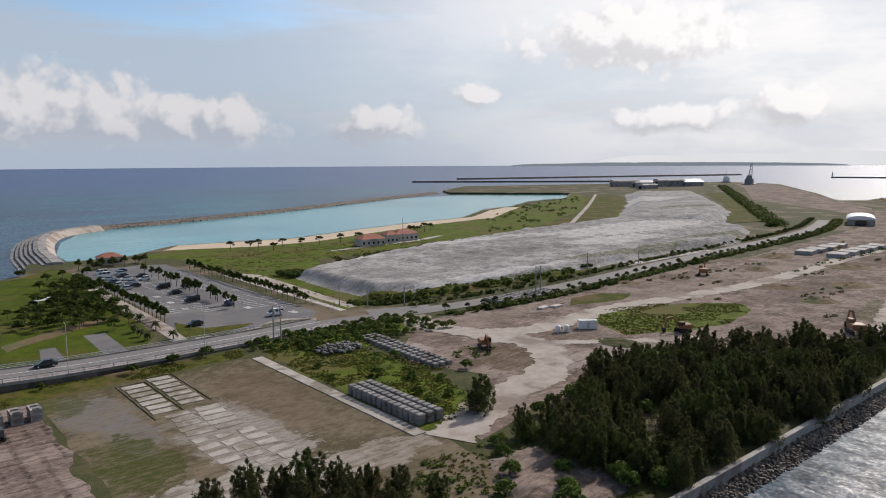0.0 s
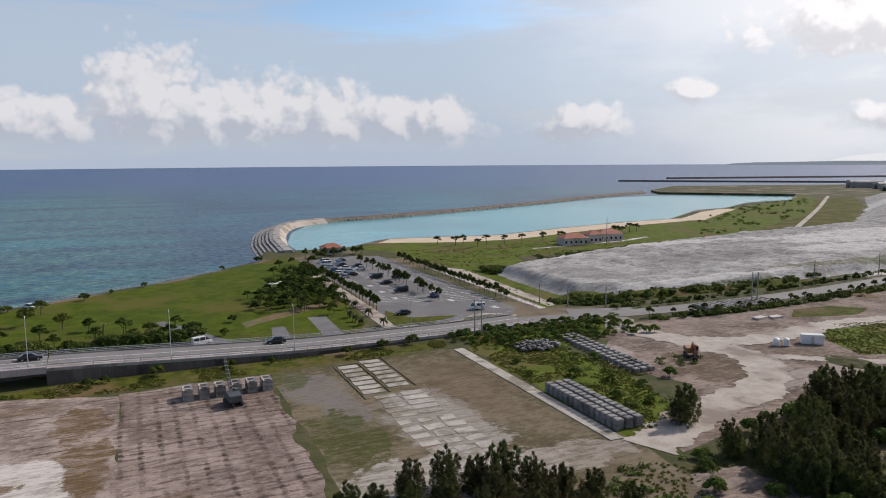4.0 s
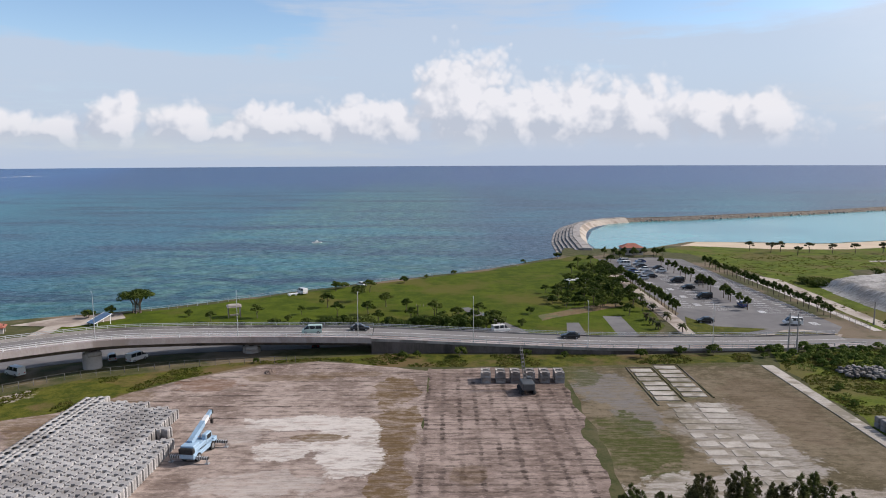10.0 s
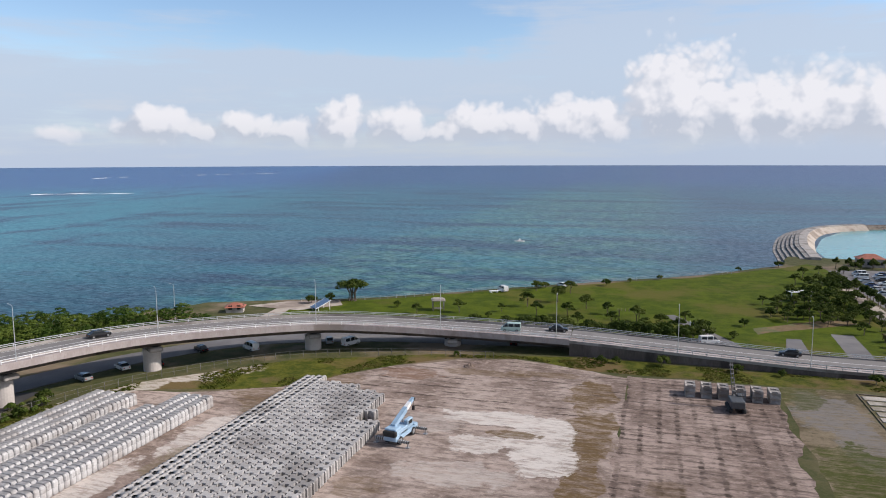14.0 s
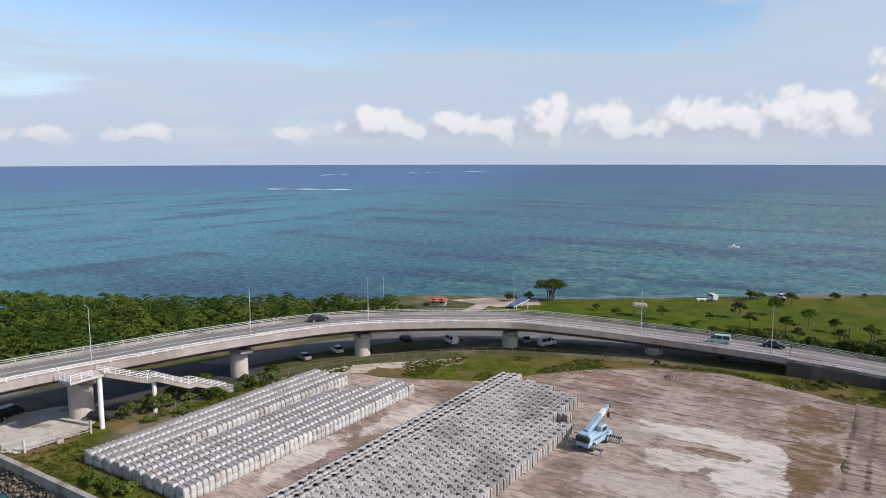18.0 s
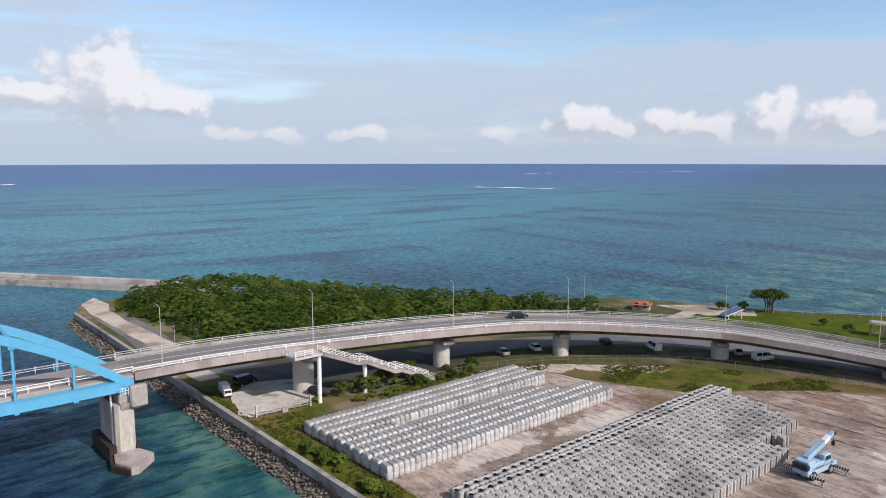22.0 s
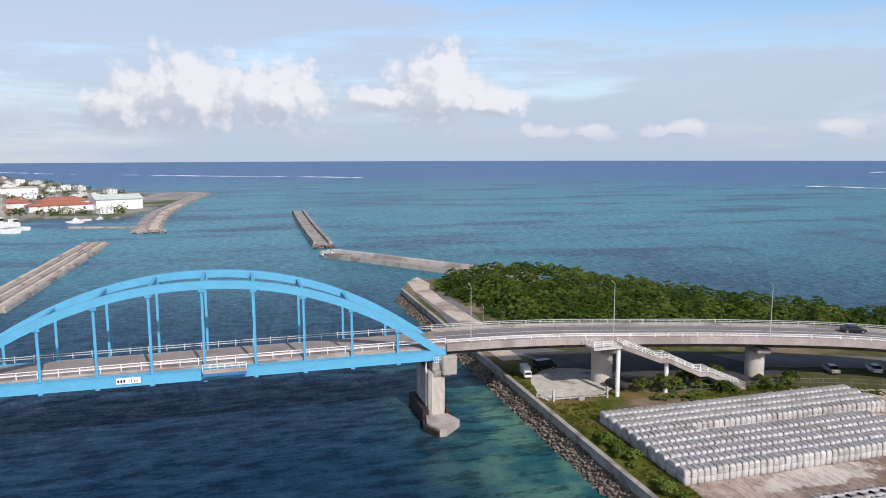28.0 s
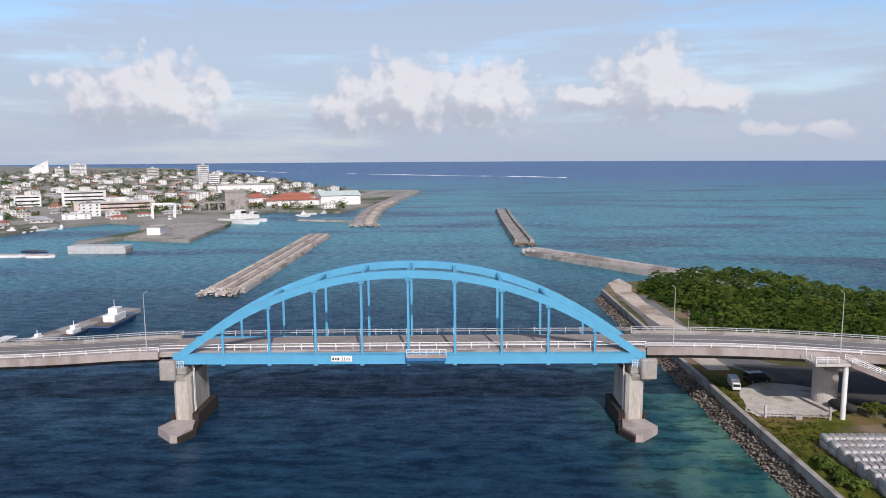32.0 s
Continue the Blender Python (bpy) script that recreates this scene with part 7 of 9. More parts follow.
for x, y, r, h in ((-35.5, 89.5, 1.6, 0.9), (300, 92, 9, 2.5), (340, 82, 7, 2.0), (260, 80, 6, 1.6), (290, 60, 9, 1.8), (250, 44, 8, 1.6), (330, 48, 8, 2.0), (215, 40, 6, 1.6), (200, 96, 5, 1.0), (132, 50, 6, 0.9), (230, 58, 7, 1.2), (280, 30, 8, 1.5)):
    soil_heap(x, y, r, h, M_DIRT if r < 2 else M_SCRUB if h < 1 else M_DRY, "low heap of loose soil")

# ---- street lamps on the road ----


def lamp(h, label, group):
    l_ = thing("street_lamp", label, "street lamp", group=group)
    bm = bmesh.new()
    tube(bm, [(0, 0, 0), (0, 0, h * 0.5), (0, 0, h)], [0.09, 0.065, 0.045], 8)
    part("pole", bm, M_GALV, l_)
    bm = bmesh.new()
    tube(bm, [(0, 0, h - 0.05), (-0.5, 0, h + 0.15), (-1.1, 0, h + 0.2)], 0.045, 6)
    part("arm", bm, M_GALV, l_)
    part("lamp_head", boxes((-1.45, -1.0, -0.09, 0.09, h + 0.15, h + 0.25), bevel=0.03), M_GALV, l_)
    part("base_plate", boxes((-0.2, 0.2, -0.2, 0.2, 0, 0.06)), M_GALV, l_)
    return l_


lp = lamp(9.6, "tall slim grey street lamp on the parapet", "road lamps")
first = True
for kx, ay in ((-12.6, True), (16.5, True), (43, True), (66, True), (-70, False), (-45, False), (-20, False), (5, False), (29, False), (56, False)):
    k = at_road(kx, ay) if kx != -12.6 else k_arch1 + 1
    p = ROAD[k] + SIDE[k] * 0.1
    m = Matrix.Translation((p.x, p.y, p.z + 0.3)) @ Matrix.Rotation(math.atan2(SIDE[k].y, SIDE[k].x) + math.pi, 4, "Z")
    if first:
        lp.matrix_world, first = m, False
    else:
        copy_thing(lp, m)
copy_thing(lp, Matrix.Translation((-108.1, -93.8, 12.3)) @ Matrix.Rotation(0, 4, "Z"))
copy_thing(lp, Matrix.Translation((-120, 108, LAND)))
copy_thing(lp, Matrix.Translation((-160, 10, LAND)) @ Matrix.Diagonal((0.6, 0.6, 0.45, 1)))

# utility poles
for i, (x, y, h) in enumerate(((72.2, 102, 9), (73.6, 101.2, 9), (161.5, 102.6, 9), (163, 102, 9), (120, 115.5, 6), (111.2, 121.3, 6.5), (106, 128, 6), (212.5, 239, 13), (205, 117, 8), (240, 119, 8))):
    po = thing("utility_pole", "grey concrete utility pole", "pole", Matrix.Translation((x, y, LAND - 0.1)), "utility poles")
    bm = bmesh.new()
    tube(bm, [(0, 0, 0), (0, 0, h)], [0.2, 0.12], 8)
    part("pole", bm, M_CONC, po)
    if h > 8 and i != 7:
        part("crossarm", boxes((-0.9, 0.9, -0.05, 0.05, h - 0.7, h - 0.58)), M_GALV, po)
        part("transformer", boxes((0.15, 0.6, -0.25, 0.25, h - 2.2, h - 1.3), bevel=0.08), M_GALV, po)

# ---- fences ----


def fence(pts, label, h=1.2, gap=2.5, mat=M_GALV, rails=(0.5, 1.0), half=0.03):
    line = curve_through([(x, y, LAND) for x, y in pts], gap)
    fe = thing("fence", label, "fence")
    for r in rails:
        part("rail", bar(line, -half, half, h * r - half, h * r + half), mat, fe)
    post = mesh_of(boxes((-0.04, 0.04, -0.04, 0.04, 0, h)), "post")
    for p in line:
        part("post", post, mat, fe).location = p
    return fe


fence([(-101, 24), (-100.3, 36), (-98.5, 50), (-91, 66), (-76, 83), (-62, 90.5), (-48, 94.5), (-32, 96.5)], "thin wire fence between yard and viaduct", 1.4, 2.5, M_WIRE, (0.5, 1.0), 0.018)
fence([(-100, 139.5), (-79, 149.5), (-45, 176.5), (-11, 201.5), (27, 229)], "pale railing along the shore of the park", 1.1, 3.0, M_GALV, (0.6, 1.0))
fence([(101.5, 122), (102.5, 160), (103, 215)], "low fence beside the car park", 1.2, 3.0, M_CONC_PALE, (0.4, 0.9))
gate = thing("barrier_gate", "pale low metal barrier gate across the apron", "gate")
for x, y in ((-104.0, 3.0), (-103.0, 12.4)):
    part("post", boxes((x - 0.15, x + 0.15, y - 0.15, y + 0.15, LAND, LAND + 2.0)), M_CONC_PALE, gate)
for z in (0.45, 0.95, 1.25):
    part("rail", bar([Vector((-104, 3, LAND + z)), Vector((-103, 12.4, LAND + z))], -0.05, 0.05, -0.05, 0.05), M_CONC_PALE, gate)
for j in range(8):
    p = Vector((-104, 3, LAND)).lerp(Vector((-103, 12.4, LAND)), (j + 0.5) / 8)
    part("upright", boxes((p.x - 0.04, p.x + 0.04, p.y - 0.04, p.y + 0.04, LAND + 0.1, LAND + 1.25)), M_CONC_PALE, gate)
part("block", boxes((-103.6, -102.9, 7.2, 8.2, LAND, LAND + 0.6), bevel=0.06), M_CONC_PALE, gate)
bg_ = thing("black_tarpaulin_roll", "long black tarpaulin roll at the foot of a pier", "roll", at(-106.6, 16.2, 30, LAND + 0.1))
bm = bmesh.new()
tube(bm, [(-2.2, 0, 0.7), (-1.6, 0, 0.85), (0, 0, 0.9), (1.6, 0, 0.85), (2.2, 0, 0.7)], [0.3, 0.72, 0.82, 0.72, 0.3], 12)
part("roll", bm, M_BLACK, bg_, smooth=True)

# ---- park furniture ----
gz = thing("park_shelter", "small open shelter with a flat grey roof on the lawn", "shelter", at(-57.5, 139.5, 20))
part("roof", boxes((-1.9, 1.9, -1.9, 1.9, 2.7, 2.95), (-1.5, 1.5, -1.5, 1.5, 2.95, 3.2), bevel=0.06), M_CONC_PALE, gz)
for x in (-1.5, 1.5):
    for y in (-1.5, 1.5):
        part("post", boxes((x - 0.12, x + 0.12, y - 0.12, y + 0.12, 0, 2.7)), M_CONC, gz)
part("bench", boxes((-1.1, 1.1, -0.9, -0.5, 0.35, 0.5), (-1.1, 1.1, 0.5, 0.9, 0.35, 0.5)), M_CONC, gz)
bl = thing("sloping_canopy", "tilted blue canopy in a white frame by the shore", "canopy", at(-89.5, 131, -33))
bm = boxes((-1.7, 1.7, -2.6, 2.6, -0.06, 0.06))
bmesh.ops.rotate(bm, verts=bm.verts, matrix=Matrix.Rotation(radians(20), 3, "X"))
bmesh.ops.translate(bm, verts=bm.verts, vec=(0, 0, 1.6))
part("panel", bm, paint("blue-grey sheet", (0.10, 0.17, 0.28), 0.3), bl)
for x in (-1.75, 1.75):
    bm = bmesh.new()
    tube(bm, [(x, -2.5, 0.7), (x, 2.5, 2.5)], 0.1, 6)
    part("frame_bar", bm, M_WHITE, bl)
for x in (-1.6, 1.6):
    for y, z in ((-1.6, 0.98), (2.0, 2.3)):
        part("post", boxes((x - 0.08, x + 0.08, y - 0.08, y + 0.08, -0.12, z)), M_WHITE, bl)


def hut(x, y, deg, w, d, h, label, name="hut", eave=0.5):
    b = thing(name, label, "building", at(x, y, deg, LAND))
    part("wall", boxes((-w / 2, w / 2, -d / 2, d / 2, 0, h)), M_CONC_PALE, b)
    bm = bmesh.new()
    a, c = w / 2 + eave, d / 2 + eave
    lo = [bm.verts.new(v) for v in ((-a, -c, h), (a, -c, h), (a, c, h), (-a, c, h))]
    r = max(0.1, a - c) if a > c else 0.1
    hi = [bm.verts.new((-r, 0, h + min(a, c) * 0.5)), bm.verts.new((r, 0, h + min(a, c) * 0.5))]
    for f in ((lo[0], lo[1], hi[1], hi[0]), (lo[1], lo[2], hi[1]), (lo[2], lo[3], hi[0], hi[1]), (lo[3], lo[0], hi[0]), (lo[3], lo[2], lo[1], lo[0])):
        bm.faces.new(f)
    part("roof", bm, M_TILE_RED, b, "red tiled hip roof")
    k = max(2, int(w / 2.2))
    for i in range(k):
        xx = -w / 2 + (i + 0.5) * w / k
        part("window", boxes((xx - 0.5, xx + 0.5, -d / 2 - 0.03, -d / 2 + 0.02, 0.9, 2.1)), M_GLASS, b)
    part("door", boxes((w / 2 - 0.02, w / 2 + 0.03, -0.5, 0.5, 0, 2.1)), M_GLASS, b)
    return b


hut(-111, 122, 25, 4.6, 3.4, 1.5, "small hut with a red tiled roof near the shore")
hut(80, 262, 0, 9, 6, 3.2, "park pavilion with a red tiled roof")
hut(196, 244, -8, 13, 8, 3.4, "white beach house with a red tiled hip roof", "beach_house")
hut(210, 247, -8, 7, 7, 4.2, "white beach house with a red tiled hip roof", "beach_house")
hut(222, 251, -8, 13, 8, 3.6, "white beach house with a red tiled hip roof", "beach_house")
cv = thing("white_canopy", "flat white canopy among park trees", "canopy", at(41, 181, 15))
part("roof", boxes((-3.2, 3.2, -1.8, 1.8, 2.6, 2.8), bevel=0.05), M_WHITE, cv)
for x in (-2.8, 2.8):
    for y in (-1.5, 1.5):
        part("post", boxes((x - 0.1, x + 0.1, y - 0.1, y + 0.1, 0, 2.6)), M_GALV, cv)
sg = thing("white_sign", "long low white sign board at the park entrance", "sign", at(10.5, 138.5, -10))
part("board", boxes((-1.8, 1.8, -0.08, 0.08, 0.3, 0.9)), M_WHITE, sg)
for x in (-1.6, 1.6):
    part("post", boxes((x - 0.1, x + 0.1, -0.1, 0.1, 0, 1.2)), M_WHITE, sg)
bn = thing("shore_bench", "long white stone bench near the shore railing", "bench", at(-47.5, 169.5, 40))
part("seat", boxes((-2.5, 2.5, -0.5, 0.5, 0.4, 0.65), bevel=0.05), M_WHITE, bn)
for x in (-2, 0, 2):
    part("leg", boxes((x - 0.2, x + 0.2, -0.4, 0.4, 0, 0.4)), M_WHITE, bn)
pg = thing("pergola", "dark timber pergola on the lawn", "pergola", at(-6, 141, 0))
for x in (-2.5, 2.5):
    for y in (-1, 1):
        part("post", boxes((x - 0.1, x + 0.1, y - 0.1, y + 0.1, 0, 2.5)), M_TRUNK, pg)
for i in range(7):
    part("beam", boxes((-2.9 + i * 0.95, -2.8 + i * 0.95, -1.5, 1.5, 2.5, 2.68)), M_TRUNK, pg)

# ---- park ground: aprons, paths, islands and bay lines of the car park ----
patch("forecourt", [(27.5, 116.5), (32.5, 116.5), (33, 131.5), (29.9, 131.5)], M_ASPHALT, "grey paved ramp in the park", "paving", 0.07)
patch("forecourt", [(39.8, 116), (44.8, 116), (45.5, 138.8), (40.7, 139)], M_ASPHALT, "grey paved ramp in the park", "paving", 0.07)
patch("brown_bank", [(23.8, 134), (36, 143), (49.4, 151.7), (50.4, 158), (34.9, 149.3), (23.5, 140)], M_DRY, "bank of bare orange earth in the park", "earth", 0.06, 1.0, 2.0)
tagged(part("path", sweep(curve_through([(20, 112.5, LAND + 0.08), (17, 122, LAND + 0.08), (12, 133, LAND + 0.08), (4, 150, LAND + 0.08)], 2.0), [(-1.6, 0), (1.6, 0)], closed=False), M_ASPHALT), "narrow curved asphalt path through the park", "path", kind="structure")
tagged(part("path", sweep(curve_through([(60, 118, LAND + 0.09), (66, 116, LAND + 0.09), (76, 117.5, LAND + 0.09), (84, 122, LAND + 0.09), (92, 117, LAND + 0.09)], 1.5), [(-1.5, 0), (1.5, 0)], closed=False), M_TRACK), "pale curved footpath before the car park", "path", kind="structure")
tagged(part("path", sweep(curve_through([(57, 119, LAND + 0.085), (58, 160, LAND + 0.085), (58.5, 205, LAND + 0.085)], 4.0), [(-2.6, 0), (1.6, 0)], closed=False), M_TRACK), "pale walkway between rows of palms", "path", kind="structure")
patch("verge_island", [(58.5, 119), (66.3, 118), (78, 124), (65.5, 127), (62.2, 138), (59, 127)], M_WEEDS, "grass island beside the car park", "grass", 0.10)
patch("verge_island", [(75.5, 116.5), (88, 115.5), (92, 118), (86, 121), (79, 121)], M_WEEDS, "grass island beside the car park", "grass", 0.10)
patch("white_lane", [(102.5, 122), (104.5, 122), (106, 205), (103.5, 205)], M_CONC_PALE, "pale concrete drain beside the car park", "drain", 0.05)
patch("white_lane", [(104, 108), (122, 104), (126, 112), (108, 118)], M_ROADTOP, "pale road mouth beside the car park", "road", 0.115)
patch("sand_path", [(106.5, 124), (110, 124), (114, 195), (109, 205)], M_TRACK, "sandy lane on the grass", "path", 0.07, 0.6)
patch("sand_path", [(170, 236), (228, 243), (250, 252), (249, 255), (226, 246), (170, 239)], M_WHITE_SAND, "sandy lane behind the beach houses", "path", 0.07, 0.5)
bays = thing("bay_markings", "white parking bay lines on the asphalt", "markings", kind="structure")
bay_line = mesh_of(boxes((-2.3, 2.3, -0.11, 0.11, 0, 0.006)), "bay_line")
for x0, y0, k in ((66.5, 150, 30), (75.5, 146, 32), (88.5, 142, 34), (95, 138, 36)):
    for j in range(k):
        part("bay_line", bay_line, M_WHITE, bays).location = (x0, y0 + j * 2.5, LAND + 0.066)
for x, y in ((70.8, 152), (70.8, 164), (70.8, 176), (85, 142), (85, 156), (92, 128)):
    for j in range(4):
        part("lettering_bar", boxes((x - 0.9, x + 0.9, y + j * 0.8, y + j * 0.8 + 0.4, LAND + 0.063, LAND + 0.068)), M_WHITE, bays)

# ---- hooked breakwater round the lagoon ----
bw = thing("breakwater", "curved stone and concrete breakwater round the lagoon", "breakwater", kind="structure")
BW = curve_through([(64, 276, SEA), (66, 300, SEA), (69, 330, SEA), (80, 385, SEA), (96, 424, SEA), (128, 450, SEA), (178, 467, SEA), (302, 520, SEA), (486, 618, SEA), (590, 668, SEA)], 5.0)
hook = [i for i, p in enumerate(BW) if p.x < 128]
h1 = hook[-1] + 1
for j in range(6):
    part("slope_step", bar(BW[:h1], 2.2 + j * 1.9, 4.1 + j * 1.9, -2.0, 3.4 - j * 0.62), M_BLOCK3, bw, "grey stepped armour")
part("crest_path", bar(BW[:h1], -1.6, 2.2, -2.0, 3.6), M_CONC, bw, "pale crest path")
part("inner_slope", sweep(BW[:h1], [(-1.6, 3.2), (-7.0, -1.5), (-1.6, -1.5)]), M_TRACK, bw, "brown inner slope")
part("arm", sweep(BW[h1 - 1:], [(-4.5, -1.5), (-1.2, 1.9), (1.5, 1.9), (1.9, 2.6), (2.6, 2.6), (6.0, -1.5)]), M_ROCK, bw, "low stone arm")
stones = []
for p, s in zip(BW[h1 - 4:], sides_of(BW)[h1 - 4:]):
    for j in range(5):
        o = rng.uniform(-3.5, 5.0)
        q = p + s * o + Vector((rng.uniform(-2.5, 2.5), rng.uniform(-1, 1), 0))
        stones.append((q.x, q.y, SEA + max(0.1, 1.7 - abs(o - 0.5) * 0.4), rng.uniform(0, 6), *(rng.uniform(0.6, 1.3) for _ in range(3))))
bulk("armour_stones", STONES, stones, M_CONC, "pale armour stones", parent=bw)

# ---- dredged coral piled inland ----


def plateau(name, poly, top, edge, mat, label, cell=3.0, rough=0.5):
    """A heap of ground with sloping edges over an outline."""
    xs, ys = [p[0] for p in poly], [p[1] for p in poly]
    nx, ny = int((max(xs) - min(xs)) / cell) + 1, int((max(ys) - min(ys)) / cell) + 1
    grid = {}
    bm = bmesh.new()
    for i in range(nx + 1):
        for j in range(ny + 1):
            x, y = min(xs) + i * cell, min(ys) + j * cell
            w = noise.noise(Vector((x * 0.05, y * 0.05, 1)))
            e = edge_gap(x, y, poly) * (1 if inside(x, y, poly) else -1) + w * 2.5
            if e > -cell * 1.4:
                k = max(0.0, min(1.0, e / edge))
                k = k * k * (3 - 2 * k)
                z = top * k * (1 + 0.22 * noise.noise(Vector((x * 0.018, y * 0.03, 3)))) + rough * k * (noise.noise(Vector((x * 0.12, y * 0.25, 5))) + 0.5 * noise.noise(Vector((x * 0.35, y * 0.6, 2))))
                grid[i, j] = bm.verts.new((x, y, LAND - 0.15 + z + (0.2 if e > 0 else 0)))
    for (i, j), v in list(grid.items()):
        q = [grid.get(k) for k in ((i, j), (i + 1, j), (i + 1, j + 1), (i, j + 1))]
        if all(q):
            bm.faces.new(q)
    ob = tagged(part(name, bm, mat, smooth=True), label, "spoil ground", kind="structure")
    return ob


plateau("spoil_heap", [(120, 183), (117.5, 150), (119, 131), (129, 125.5), (146, 124), (163, 121.5), (205, 122), (281, 128), (332, 124), (395, 150), (423, 186), (404, 244), (292, 234), (195, 210), (150, 196)], 3.2, 6.0, M_CORAL, "broad flat heap of grey-white dredged coral", 1.1, 0.8)
plateau("sand_bluff", [(58, 10), (66, 5), (74, 6), (77, 14), (73, 22), (66, 23), (60, 17)], 0.5, 3.5, M_DIRT, "low eroded bluff of bare earth by the track", 0.6, 0.7)
plateau("spoil_heap_far", [(377, 232), (430, 186), (525, 229), (640, 310), (765, 398), (700, 452), (560, 350)], 5.0, 14.0, M_CORAL, "far flat heap of white dredged coral", 6.0, 0.8)
plateau("grass_bank", [(115.5, 132), (119, 124.5), (130, 121.5), (166, 119), (215, 118.5), (215, 124), (170, 125), (150, 127.5), (132, 129), (121, 138)], 1.9, 4.0, M_WEEDS, "grassy foot of the coral heap", 2.0, 0.3)
patch("white_track", [(232, 117.5), (300, 121), (296, 125), (232, 121)], M_WHITE_SAND, "white sandy strip below the coral heap", "sand", 0.1, 0.8)
patch("dyke_slope", [(430, 182), (640, 300), (780, 398), (800, 388), (660, 290), (470, 172)], M_WEEDS, "grassy slope of the far dyke", "grass", 0.3, 2.0, 10.0)
patch("far_band", [(322, 250), (376, 234), (560, 352), (690, 460), (616, 446), (470, 330)], M_WEEDS, "green band beside the far heap", "grass", 0.06, 3.0, 8.0)
tagged(part("track", sweep(curve_through([(322, 226, LAND + 0.3), (400, 280, LAND + 0.3), (520, 364, LAND + 0.3), (672, 474, LAND + 0.3)], 10), [(-1.6, 0), (1.6, 0)], closed=False), M_TRACK), "straight pale track to the far dyke", "track", kind="structure")
patch("sand_spit", [(330, 322), (400, 372), (440, 392), (450, 384), (400, 352), (350, 316)], M_BEACH, "sandy spit beside the lagoon", "beach", 0.1, 2.0, 6.0)
cl = []
for i in range(900):
    x, y = rng.uniform(230, 640), rng.uniform(222, 450)
    if inside(x, y, [(240, 232), (322, 252), (470, 335), (616, 450), (590, 446), (520, 430), (455, 392), (350, 322), (290, 262)]) and noise.noise(Vector((x * 0.03, y * 0.03, 8))) > -0.05:
        s = rng.uniform(1.2, 2.6)
        cl.append((x, y, LAND + s * 0.4, s, s, s * 0.6))
for i in range(1000):
    k = rng.uniform(0, len(coast_road) - 1.001)
    p, s_ = coast_road[int(k)], sides_of(coast_road)[int(k)]
    q = p + s_ * rng.choice((-8.5, -7.5, -10, 8)) + Vector((rng.uniform(-3, 3), 0, 0))
    if q.x > 122:
        s = rng.uniform(0.7, 1.4) * (1 + max(0, q.x - 300) / 300)
        cl.append((q.x, q.y, LAND + s * 0.4, s * 1.5, s, s * 0.8))
for i in range(150):
    x = rng.uniform(104, 128)
    cl.append((110 + (x - 104) * 0.9, 122 + rng.uniform(-2.5, 2.5) + max(0, 112 - x) * 0.8, LAND + 0.3, 1.2, 1.2, 0.8))
for i in range(260):
    x, y = rng.uniform(116, 216), rng.uniform(119, 127)
    if noise.noise(Vector((x * 0.08, y * 0.2, 2))) > -0.1:
        s = rng.uniform(0.5, 1.2)
        cl.append((x, y + (2 if x < 125 else 0), LAND + 1.0 + s * 0.3, s * 1.4, s, s * 0.7))
for i in range(240):
    x = rng.uniform(150, 400)
    y = 208 + (x - 190) * 0.16 + rng.uniform(-6, 8)
    cl.append((x, y, LAND + 1.0, rng.uniform(1.0, 2.4), 1.4, 0.8))
for i in range(60):
    cl.append((rng.uniform(118, 126), rng.uniform(180, 190), LAND + 1.2, 1.6, 1.6, 1.1))
tagged(part("scrub_bushes", leaf_cloud(cl, 40, 0.42, 0.5, 0.6), M_LEAF), "low scrub bushes on the made ground", "scrub", kind="stuff")
cl = []
for i in range(900):
    x = rng.uniform(185, 460)
    y = rng.uniform(12, 96)
    if noise.noise(Vector((x * 0.02, y * 0.12, 3))) > 0.22:
        s = rng.uniform(0.5, 1.5) * (1 + max(0, x - 250) / 300)
        cl.append((x, y, LAND + s * 0.2, s * 1.6, s, s * 0.5))
tagged(part("dark_scrub", leaf_cloud(cl, 30, 0.35, 0.5, 0.5), M_PINE), "dark brownish scrub in bands on the earthworks", "scrub", kind="stuff")
cl = []
for i in range(330):
    x, y = rng.uniform(68, 118), rng.uniform(40, 108)
    if x > 66 and noise.noise(Vector((x * 0.1, y * 0.1, 4))) > 0.0 and not (108 < x and y < 95) and not (86 < x < 96 and 60 < y < 84) and not (x > 84 and y < 62):
        s = rng.uniform(0.4, 1.1)
        cl.append((x, y, LAND + s * 0.3, s * 1.3, s * 1.3, s * 0.7))
for i in range(260):
    x, y = rng.uniform(52, 82), rng.uniform(3, 29)
    if noise.noise(Vector((x * 0.15, y * 0.15, 9))) > 0.05:
        s = rng.uniform(0.3, 0.9)
        cl.append((x, y, LAND + s * 0.3, s * 1.3, s * 1.3, s * 0.7))
tagged(part("wild_growth", leaf_cloud(cl, 46, 0.2, 0.4, 0.5), M_SHRUB), "low wild growth between block stacks", "scrub", kind="stuff")

# ---- industry and port far along the shore ----
M_RUSTY = surface("rusty scrap", (0.10, 0.055, 0.04), (0.20, 0.12, 0.09), 0.1, 1.0, 0.9, 0.4, (0.05, 0.04, 0.035), 0.03)


